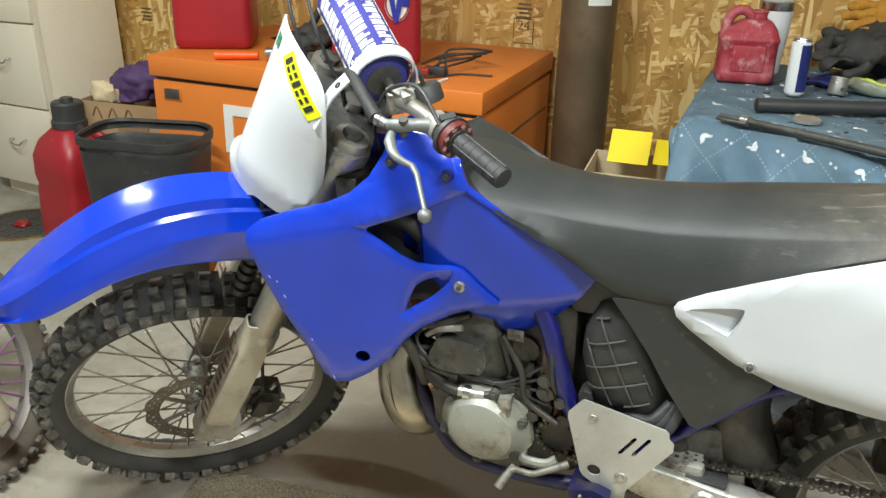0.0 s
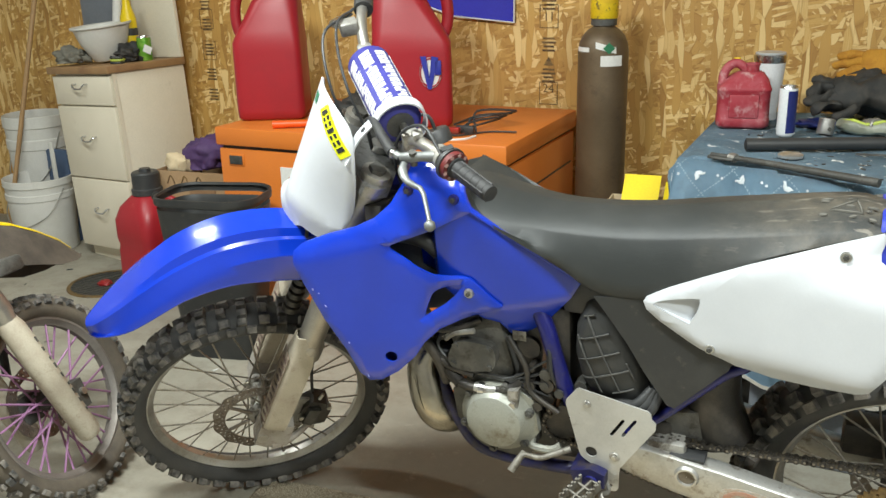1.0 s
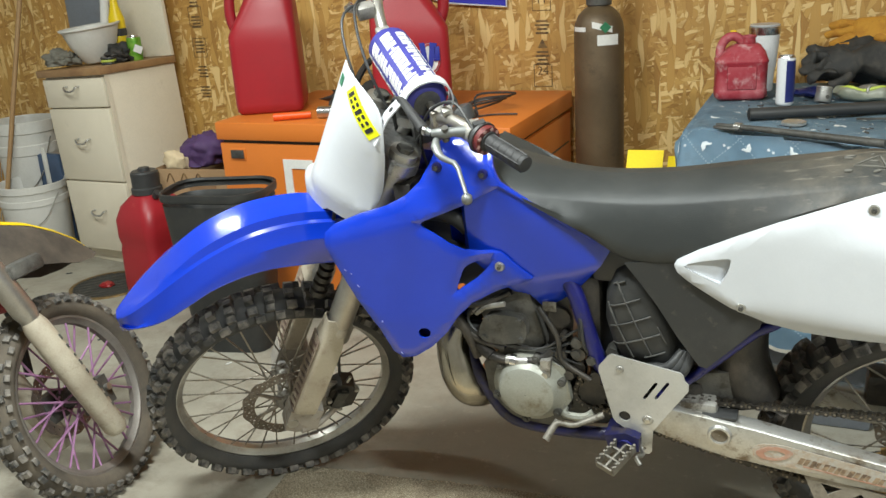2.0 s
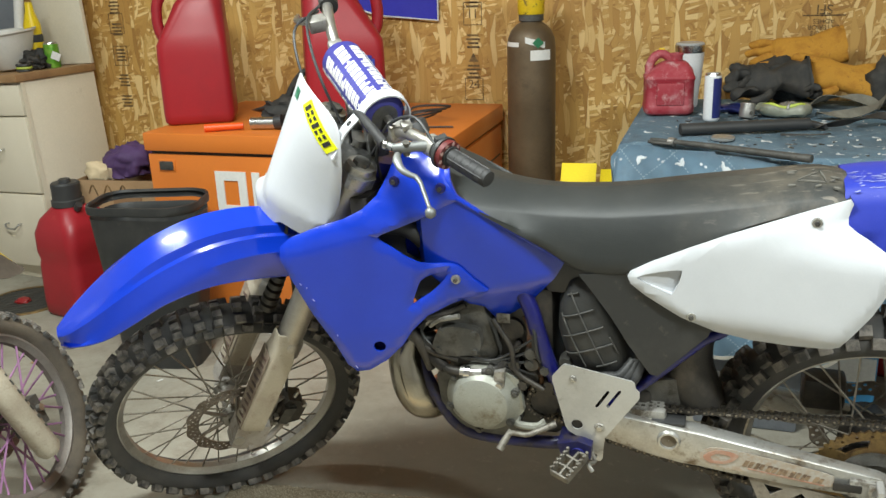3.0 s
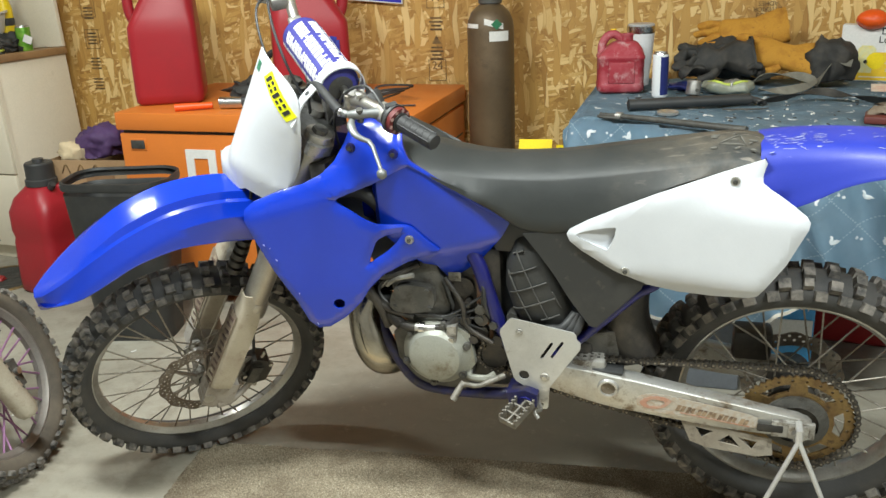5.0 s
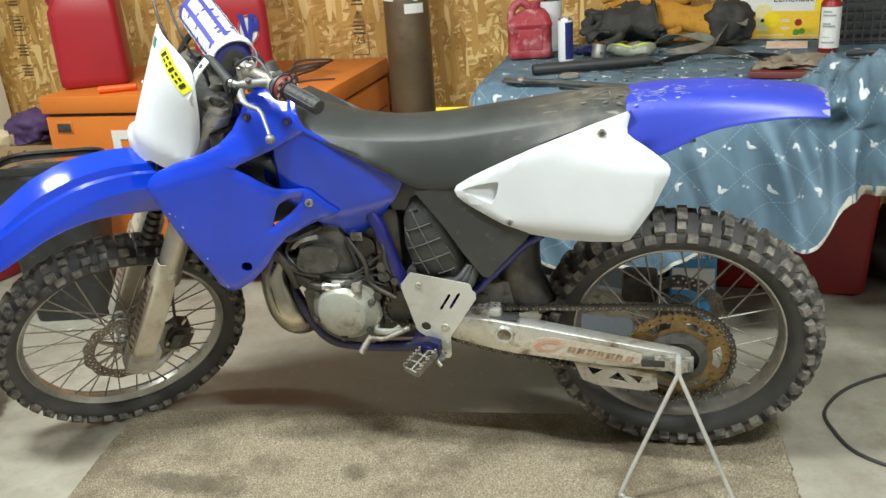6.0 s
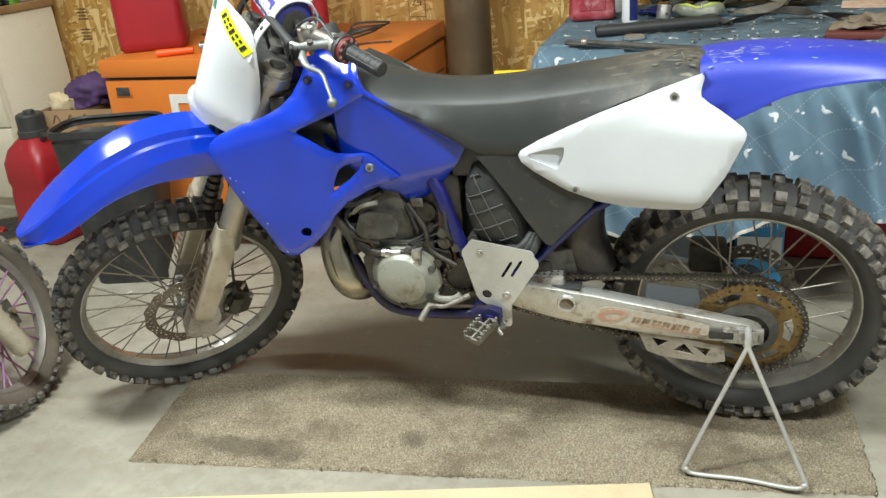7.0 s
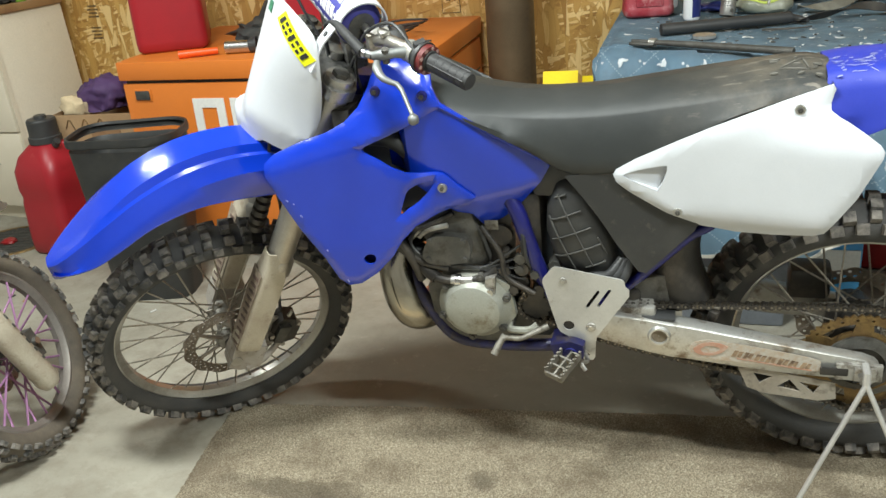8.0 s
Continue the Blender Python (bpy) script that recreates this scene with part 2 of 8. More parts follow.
STEEL = worn("steel", (0.5, 0.49, 0.46), (0.34, 0.32, 0.29), 0.34, 0.9, 12, 260)
SPOKE = worn("dull_spokes", (0.36, 0.335, 0.29), (0.22, 0.18, 0.14), 0.45, 0.8, 20, 200)
ALU = worn("cast_aluminium", (0.43, 0.42, 0.39), (0.27, 0.255, 0.23), 0.45, 0.6, 14, 300, dirt=(0.11, 0.09, 0.068), dirt_amount=(0.48, 0.66))
ALU_PALE = worn("brushed_aluminium", (0.5, 0.495, 0.47), (0.36, 0.34, 0.3), 0.38, 0.7, 9, 260, dirt=(0.17, 0.13, 0.09), dirt_amount=(0.52, 0.68))
GUARD_PALE = worn("pale_painted_guard", (0.5, 0.5, 0.48), (0.4, 0.395, 0.38), 0.4, 0.35, 7, 240, dirt=(0.2, 0.17, 0.14), dirt_amount=(0.58, 0.72), speckle=0.08)
CAST_DARK = worn("dark_casting", (0.078, 0.077, 0.071), (0.15, 0.143, 0.128), 0.55, 0.35, 14, 260, dirt=(0.045, 0.038, 0.03), dirt_amount=(0.5, 0.7), relief=0.4)
GREASE = worn("greasy_black_metal", (0.043, 0.04, 0.037), (0.085, 0.074, 0.062), 0.42, 0.4, 22, 240, relief=0.4)
PIPE = worn("heat_tinted_steel", (0.42, 0.39, 0.33), (0.24, 0.21, 0.16), 0.22, 1.0, 6, 260, dirt=(0.1, 0.075, 0.05), dirt_amount=(0.58, 0.85))
FORK_TUBE = worn("grey_fork_tube", (0.4, 0.38, 0.34), (0.32, 0.29, 0.25), 0.32, 0.75, 8, 260)
FORK_GUARD = worn("dirty_fork_guard", (0.46, 0.41, 0.32), (0.36, 0.3, 0.23), 0.55, 0, 9, 240, dirt=(0.23, 0.18, 0.13), dirt_amount=(0.55, 0.75))
RUST = worn("rusty_brass", (0.26, 0.17, 0.065), (0.17, 0.1, 0.045), 0.5, 0.6, 26, 300, dirt=(0.08, 0.05, 0.03), dirt_amount=(0.5, 0.7))
STAND_STEEL = worn("dull_stand_steel", (0.55, 0.54, 0.52), (0.42, 0.41, 0.39), 0.48, 0.6, 12, 260)
DECAL_DARK = worn("faded_dark_ink", (0.13, 0.085, 0.055), (0.34, 0.24, 0.15), 0.6, 0, 60, 260, (0.45, 0.6))
CHAIN = worn("oily_chain", (0.08, 0.07, 0.055), (0.2, 0.165, 0.12), 0.42, 0.6, 60, 400)
DISC = worn("brake_disc_steel", (0.2, 0.17, 0.14), (0.34, 0.31, 0.28), 0.4, 0.8, 16, 260)
RED = worn("red_plastic", (0.36, 0.015, 0.024), (0.31, 0.014, 0.022), 0.38, 0, 5, 260, relief=0.05, dirt=(0.45, 0.1, 0.08), dirt_amount=(0.66, 0.9))
RED_DARK = worn("dark_red_plastic", (0.3, 0.012, 0.014), (0.22, 0.01, 0.012), 0.4, 0, 5, 260)
RED_BLACK = worn("dark_red_rubber", (0.12, 0.014, 0.013), (0.07, 0.014, 0.013), 0.55, 0, 70, 300, (0.48, 0.6))
LUG = worn("chalky_cast_lug", (0.4, 0.37, 0.33), (0.3, 0.26, 0.22), 0.6, 0.2, 18, 260, dirt=(0.16, 0.12, 0.09), dirt_amount=(0.55, 0.7), relief=0.4)
BORE = worn("shaded_beige_bore", (0.16, 0.13, 0.09), (0.24, 0.2, 0.15), 0.7, 0, 40)
CLAMP = worn("dull_machined_clamp", (0.3, 0.3, 0.295), (0.2, 0.2, 0.19), 0.32, 0.85, 16, 260, dirt=(0.08, 0.07, 0.06), dirt_amount=(0.5, 0.7))
PRINT_GREY = worn("grey_print", (0.34, 0.36, 0.38), (0.45, 0.46, 0.48), 0.6)
FLANGE_PRINT = worn("pale_pink_print", (0.48, 0.33, 0.3), (0.36, 0.2, 0.18), 0.55)
LEVER_ALLOY = worn("grey_lever_alloy", (0.22, 0.228, 0.225), (0.16, 0.165, 0.16), 0.48, 0.6, 10, 260, dirt=(0.2, 0.19, 0.17), dirt_amount=(0.58, 0.75))
COVER = worn("pale_dull_casting", (0.32, 0.325, 0.285), (0.25, 0.247, 0.21), 0.48, 0.3, 8, 260, dirt=(0.17, 0.145, 0.1), dirt_amount=(0.55, 0.72), relief=0.1)
DIRTY_STEEL = worn("dirty_cast_steel", (0.23, 0.215, 0.185), (0.15, 0.135, 0.11), 0.55, 0.5, 20, 260, dirt=(0.09, 0.075, 0.055), dirt_amount=(0.5, 0.66))
RED_ALLOY = worn("red_anodised", (0.4, 0.03, 0.02), (0.3, 0.1, 0.06), 0.4, 0.5, 60, 260)
ORANGE = worn("orange_paint", (0.68, 0.19, 0.028), (0.62, 0.17, 0.025), 0.4, 0, 3, 260, relief=0.1, dirt=(0.35, 0.11, 0.03), dirt_amount=(0.64, 0.85))
ORANGE_BRIGHT = worn("bright_orange_plastic", (0.85, 0.1, 0.01), (0.8, 0.12, 0.01), 0.4)
CREAM = worn("cream_paint", (0.78, 0.71, 0.57), (0.73, 0.66, 0.52), 0.5, 0, 3, 240, relief=0.04, dirt=(0.5, 0.43, 0.31), dirt_amount=(0.62, 0.9))
OAK = worn("worn_worktop", (0.34, 0.2, 0.09), (0.24, 0.13, 0.06), 0.5, 0, 9, 160, dirt=(0.14, 0.085, 0.05), dirt_amount=(0.58, 0.8))
CARDBOARD = worn("cardboard", (0.4, 0.26, 0.14), (0.34, 0.215, 0.11), 0.85, 0, 6, 160)
CARDBOARD_PALE = worn("pale_cardboard", (0.66, 0.53, 0.34), (0.58, 0.46, 0.29), 0.8, 0, 6, 160)
YELLOW = worn("yellow_print", (0.9, 0.68, 0.005), (0.82, 0.6, 0.01), 0.5, 0, 6, 200)
YELLOW_PLASTIC = worn("yellow_plastic", (0.85, 0.62, 0.01), (0.78, 0.54, 0.01), 0.35)
TANK_PAINT = worn("brown_cylinder_paint", (0.11, 0.075, 0.042), (0.16, 0.112, 0.065), 0.42, 0.3, 5, 220, (0.4, 0.7), 0.1, dirt=(0.07, 0.05, 0.03), dirt_amount=(0.56, 0.75))
PAPER = worn("white_paper", (0.75, 0.74, 0.71), (0.68, 0.67, 0.64), 0.6)
INK = worn("black_ink", (0.02, 0.02, 0.02), (0.03, 0.03, 0.03), 0.6)
STAMP = worn("faded_black_stamp", (0.07, 0.042, 0.02), (0.27, 0.16, 0.055), 0.7, 0, 40, 260, (0.38, 0.66))
BLUE_INK = worn("blue_ink", (0.02, 0.03, 0.3), (0.03, 0.04, 0.34), 0.5)
BLUE_CLOTH = worn("blue_banner_cloth", (0.03, 0.03, 0.42), (0.04, 0.04, 0.48), 0.7)
PURPLE = worn("purple_cloth", (0.085, 0.04, 0.13), (0.06, 0.03, 0.09), 0.7, 0, 14, 300)
BUCKET = worn("white_bucket_plastic", (0.68, 0.67, 0.63), (0.6, 0.59, 0.54), 0.45, 0, 6, 240)
LEATHER = worn("tan_leather", (0.5, 0.24, 0.026), (0.36, 0.15, 0.018), 0.85, 0, 22, 240, relief=0.6, dirt=(0.2, 0.08, 0.02), dirt_amount=(0.58, 0.76))
LEATHER_BLACK = worn("black_leather", (0.026, 0.025, 0.023), (0.065, 0.057, 0.048), 0.72, 0, 16, 240, relief=0.4)
RAG = worn("grey_webbing", (0.16, 0.15, 0.12), (0.24, 0.23, 0.19), 0.85, 0, 20, 300)
GLASS_GREEN = worn("smoky_goggles", (0.25, 0.26, 0.2), (0.35, 0.36, 0.3), 0.3, 0, 9, 200)
LIME = worn("lime_plastic", (0.5, 0.6, 0.08), (0.42, 0.5, 0.1), 0.5)
GREEN_CAN = worn("green_can_print", (0.12, 0.36, 0.03), (0.3, 0.5, 0.08), 0.3, 0.3, 40, 200)
CAN_WHITE = worn("white_can", (0.76, 0.77, 0.78), (0.7, 0.71, 0.73), 0.28, 0.0, 6, 200)
CAN_BLUE = worn("blue_can", (0.03, 0.04, 0.2), (0.04, 0.06, 0.26), 0.28, 0.4, 6, 200)
BARE = worn("bare_can_steel", (0.62, 0.62, 0.62), (0.5, 0.5, 0.5), 0.25, 1.0, 8, 200)
LABEL_YELLOW = worn("yellow_label", (0.8, 0.82, 0.01), (0.75, 0.78, 0.02), 0.4)
PURPLE_SPOKE = worn("purple_spokes", (0.36, 0.17, 0.33), (0.3, 0.2, 0.27), 0.4, 0.3, 20, 200)
BRUSH = worn("wooden_handle", (0.42, 0.26, 0.12), (0.34, 0.2, 0.09), 0.55, 0, 9, 120)
POUCH = worn("blue_pouch", (0.05, 0.3, 0.62), (0.07, 0.36, 0.7), 0.3)
GREY_BOARD = worn("grey_board", (0.2, 0.22, 0.25), (0.16, 0.17, 0.2), 0.5)


# ---- builders ----
def part(name, bm, mat, parent, label="", sharp=38.0, smooth=True):
    me = bpy.data.meshes.new(name)
    bmesh.ops.recalc_face_normals(bm, faces=bm.faces[:])
    bm.to_mesh(me)
    bm.free()
    me.materials.append(mat)
    if smooth:
        me.polygons.foreach_set("use_smooth", [True] * len(me.polygons))
        me.set_sharp_from_angle(angle=radians(sharp))
    ob = new(name, me)
    if parent:
        ob.parent = parent
    return tagged(ob, label)


def solo(name, bm, mat, label, category, kind="", group="", m=None, sharp=38.0):
    ob = part(name, bm, mat, None, "", sharp)
    if m is not None:
        ob.matrix_world = m
    return tagged(ob, label, category, group, kind)


def thing(name, m, label, category, group="", kind=""):
    ob = new(name)
    ob.empty_display_size = 0.05
    ob.matrix_world = m
    return tagged(ob, label, category, group, kind)


def piece(name, me, m, parent, label=""):
    ob = new(name, me)
    ob.parent = parent
    ob.matrix_basis = m
    return tagged(ob, label)


def mesh_of(name, bm, mat, sharp=38.0):
    me = bpy.data.meshes.new(name)
    bmesh.ops.recalc_face_normals(bm, faces=bm.faces[:])
    bm.to_mesh(me)
    bm.free()
    me.materials.append(mat)
    me.polygons.foreach_set("use_smooth", [True] * len(me.polygons))
    me.set_sharp_from_angle(angle=radians(sharp))
    return me


def box(x0, x1, y0, y1, z0, z1, bevel=0.0, bm=None, m=None, seg=2):
    own = bmesh.new()
    r = bmesh.ops.create_cube(own, size=1.0)
    for v in r["verts"]:
        v.co = Vector(((x0 + x1) / 2 + v.co.x * (x1 - x0), (y0 + y1) / 2 + v.co.y * (y1 - y0), (z0 + z1) / 2 + v.co.z * (z1 - z0)))
    if bevel:
        bmesh.ops.bevel(own, geom=own.edges[:], offset=bevel, segments=seg, profile=0.5, affect="EDGES")
    return join(bm, own, m)


def join(bm, own, m=None):
    if m is not None:
        bmesh.ops.transform(own, matrix=m, verts=own.verts)
    if bm is None:
        return own
    me = bpy.data.meshes.new("join")
    own.to_mesh(me)
    own.free()
    bm.from_mesh(me)
    bpy.data.meshes.remove(me)
    return bm


def place(bm, m):
    bmesh.ops.transform(bm, matrix=m, verts=bm.verts)
    return bm


def spline(pts, n=6, closed=False):
    """Catmull-Rom through the points."""
    p = [Vector(q) for q in pts]
    out = []
    k = len(p)
    last = k if closed else k - 1
    for i in range(last):
        a = p[(i - 1) % k] if closed or i else p[0] * 2 - p[1]
        b, c = p[i], p[(i + 1) % k]
        d = p[(i + 2) % k] if closed or i + 2 < k else c * 2 - b
        for j in range(n):
            u = j / n
            out.append(0.5 * (2 * b + (c - a) * u + (2 * a - 5 * b + 4 * c - d) * u * u + (3 * b - a - 3 * c + d) * u ** 3))
    if not closed:
        out.append(p[-1].copy())
    return out


def skin(rings, closed=True, caps=True, bm=None, loop=False):
    """Faces between rings of equal length."""
    bm = bm or bmesh.new()
    rows = [[bm.verts.new(p) for p in r] for r in rings]
    n = len(rows[0])
    pairs = list(zip(rows, rows[1:])) + ([(rows[-1], rows[0])] if loop else [])
    for a, b in pairs:
        for i in range(n if closed else n - 1):
            j = (i + 1) % n
            bm.faces.new((a[i], a[j], b[j], b[i]))
    if caps and closed and not loop:
        bm.faces.new(rows[0][::-1])
        bm.faces.new(rows[-1])
    return bm


def tube(pts, r, seg=10, bm=None, n=6, smooth=True, caps=True):
    """A round tube along the points; r is a number or a list of radii."""
    line = spline(pts, n) if smooth and len(pts) > 2 else [Vector(p) for p in pts]
    m = len(line)
    rings, up = [], None
    for i, p in enumerate(line):
        d = (line[min(i + 1, m - 1)] - line[max(i - 1, 0)]).normalized()
        if up is None:
            up = d.orthogonal().normalized()
        up = (up - d * up.dot(d)).normalized()
        side = d.cross(up)
        if isinstance(r, (int, float)):
            rad = r
        else:
            f = i / (m - 1) * (len(r) - 1)
            k = min(int(f), len(r) - 2)
            rad = r[k] + (r[k + 1] - r[k]) * (f - k)
        rings.append([p + (up * math.cos(a) + side * math.sin(a)) * rad for a in (2 * math.pi * q / seg for q in range(seg))])
    return skin(rings, True, caps, bm)


def lathe(profile, seg=32, bm=None, m=None, loop=False, caps=False):
    """A profile of (radius, height) turned round z."""
    rings = [[Vector((r * math.cos(2 * math.pi * k / seg), r * math.sin(2 * math.pi * k / seg), h)) for k in range(seg)] for r, h in profile]
    return join(bm, skin(rings, True, caps, None, loop), m)


def rod(a, b, r, seg=12, bm=None, r2=None):
    return tube([a, b], [r, r if r2 is None else r2], seg, bm, smooth=False)


def plate(outline, holes=(), depth=None, thick=0.004, step=0.03, flat=False):
    """A panel in the x-z plane with holes, cut into a grid, bent to y = -depth(x, z) and given thickness (towards +y)."""
    bm = bmesh.new()
    for loop in (outline, *holes):
        vs = [bm.verts.new((p[0], 0, p[1])) for p in loop]
        for i in range(len(vs)):
            bm.edges.new((vs[i], vs[(i + 1) % len(vs)]))
    bmesh.ops.triangle_fill(bm, edges=bm.edges[:], use_beauty=True, use_dissolve=False)
    if not flat:
        xs = [p[0] for p in outline]
        zs = [p[1] for p in outline]
        for lo, hi, ax in ((min(xs), max(xs), 0), (min(zs), max(zs), 2)):
            k = int((hi - lo) / step)
            for i in range(1, k + 1):
                c, nrm = [0, 0, 0], [0, 0, 0]
                c[ax], nrm[ax] = lo + (hi - lo) * i / (k + 1), 1
                bmesh.ops.bisect_plane(bm, geom=bm.verts[:] + bm.edges[:] + bm.faces[:], dist=1e-5, plane_co=c, plane_no=nrm)
    if depth:
        for v in bm.verts:
            v.co.y = -depth(v.co.x, v.co.z)
    bmesh.ops.recalc_face_normals(bm, faces=bm.faces[:])
    if sum(f.normal.y for f in bm.faces) > 0:
        bmesh.ops.reverse_faces(bm, faces=bm.faces[:])
    bm.normal_update()
    r = bmesh.ops.extrude_face_region(bm, geom=bm.faces[:])
    for v in [g for g in r["geom"] if isinstance(g, bmesh.types.BMVert)]:
        v.co.y += thick
    return bm


def circle(cx, cz, r, n=14):
    return [(cx + r * math.cos(2 * math.pi * k / n), cz + r * math.sin(2 * math.pi * k / n)) for k in range(n)]


def flat2(pts, n=4):
    return [(p.x, p.y) for p in spline([(a, b, 0) for a, b in pts], n, True)]


def ease(a):
    a = max(0.0, min(1.0, a))
    return a * a * (3 - 2 * a)


def rumple(bm, amount, scale, seed=0.0):
    for v in bm.verts:
        v.co += noise.noise_vector(v.co * scale + Vector((seed, seed * 0.7, 3.1))) * amount
    return bm


def hull(pts, bm=None):
    """A closed lump round a cloud of points."""
    own = bmesh.new()
    for p in pts:
        own.verts.new(p)
    bmesh.ops.convex_hull(own, input=own.verts)
    return join(bm, own)


def blob(cx, cy, cz, sx, sy, sz, amount=0.3, seed=1.0, sub=3, flat_base=True, freq=2.2):
    """A soft crumpled heap."""
    bm = bmesh.new()
    bmesh.ops.create_icosphere(bm, subdivisions=sub, radius=1.0)
    for v in bm.verts:
        d = v.co.copy()
        k = 1 + amount * (noise.noise(d * freq + Vector((seed, 2 * seed, 0))) + 0.5 * noise.noise(d * freq * 2.7 + Vector((seed, 0, seed))))
        v.co = Vector((cx + d.x * sx * k, cy + d.y * sy * k, cz + max(d.z * sz * k, -sz * 0.55 if flat_base else -9)))
    return bm


def text_bm(words, size, depth=0.0006):
    """Letters of the built-in font as a mesh in the x-z plane, facing -y, centred."""
    cu = bpy.data.curves.new("words", "FONT")
    cu.body, cu.size, cu.align_x, cu.align_y, cu.extrude = words, size, "CENTER", "CENTER", depth
    ob = bpy.data.objects.new("words", cu)
    scene.collection.objects.link(ob)
    me = ob.to_mesh()
    bm = bmesh.new()
    bm.from_mesh(me)
    ob.to_mesh_clear()
    bpy.data.objects.remove(ob)
    bpy.data.curves.remove(cu)
    bmesh.ops.transform(bm, matrix=pose(0, 0, 0, 90), verts=bm.verts)
    return bm


# ---- the room ----
def slab(name, x0, x1, y0, y1, z0, z1, mat, label, category):
    return solo(name, box(x0, x1, y0, y1, z0, z1), mat, label, category, "structure")


WALL_Y = 3.12
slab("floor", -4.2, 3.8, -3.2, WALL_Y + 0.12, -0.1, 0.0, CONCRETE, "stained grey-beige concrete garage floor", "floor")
slab("wall_north", -4.2, 3.8, WALL_Y, WALL_Y + 0.12, 0, 2.75, OSB, "bare strand board wall with stamped sheets", "wall")
# out of view: walls and ceiling kept pale so they bounce fill light
slab("wall_south", -4.2, 3.8, -3.32, -3.2, 0, 2.75, WHITE_WALL, "unseen garage wall kept white to bounce light", "wall")
slab("wall_west", -4.32, -4.2, -3.2, WALL_Y, 0, 2.75, WHITE_WALL, "unseen garage wall kept white to bounce light", "wall")
slab("wall_east", 3.8, 3.92, -3.2, WALL_Y, 0, 2.75, WHITE_WALL, "unseen garage wall kept white to bounce light", "wall")
slab("ceiling", -4.3, 3.9, -3.3, WALL_Y + 0.12, 2.75, 2.85, CEIL, "unseen garage ceiling kept pale to bounce light", "ceiling")


# ---- orange job box ----
def job_box():
    m = pose(-0.762, 2.30, 0)
    t = thing("tool_chest", m, "large orange steel job box standing against strand board", "tool chest")
    w, d = 0.61, 0.78
    body = part("body", box(-w + 0.006, w - 0.006, 0.012, d - 0.01, 0.09, 0.722, 0.004), ORANGE, t)
    part("lid", box(-w, w, 0, d, 0.736, 0.806, 0.006), ORANGE, t)
    # black strip paints the shade in the gap below the lid
    part("gap_strip", box(-w + 0.02, w - 0.02, 0.02, d - 0.02, 0.721, 0.738), BLACK, t, "black strip standing for the shaded gap under the lid")
    for x in (-0.5, 0.5):
        part("skid", box(x - 0.05, x + 0.05, 0.05, d - 0.05, 0, 0.09, 0.006), ORANGE, t)
    # recessed lift handle
    part("latch", box(-0.555, -0.495, 0.004, 0.02, 0.662, 0.696, 0.003), CAST_DARK, t, "dark recessed pull")
    part("latch_rim", box(-0.562, -0.488, 0.0085, 0.0125, 0.655, 0.703, 0.002), ORANGE, t)
    part("side_pull", box(w - 0.008, w + 0.003, 0.3, 0.44, 0.43, 0.5, 0.003), CAST_DARK, t)
    part("rim_strip", box(w - 0.007, w - 0.003, 0.05, d - 0.05, 0.6, 0.606), CAST_DARK, t)
    # white emblem of plain blocks
    z0, z1, y0, y1 = 0.50, 0.665, 0.0075, 0.0125
    x = -0.318
    for a, b in ((0, 0.13), (0.155, 0.187), (0.215, 0.342), (0.37, 0.48), (0.51, 0.542), (0.57, 0.69)):
        if b - a < 0.05:
            blocks = ((a, b, 0, 1),)
        else:
            blocks = ((a, a + 0.034, 0, 1), (b - 0.034, b, 0, 1), (a + 0.034, b - 0.034, 0.79, 1), (a + 0.034, b - 0.034, 0, 0.21))
        for p, q, c, e in blocks:
            part("emblem", box(x + p, x + q, y0, y1, z0 + c * (z1 - z0), z0 + e * (z1 - z0)), PAPER, body, "white painted block")
    return t


job_box()


# ---- fuel jugs ----
def jug_ring(w, d, z, r, cx=0.0, n=6):
    out = []
    for sx, sy, a0 in ((1, 1, 0), (-1, 1, 90), (-1, -1, 180), (1, -1, 270)):
        for k in range(n):
            a = radians(a0 + 90 * k / (n - 1))
            out.append(Vector((cx + sx * (w - r) + r * math.cos(a), sy * (d - r) + r * math.sin(a), z)))
    return out


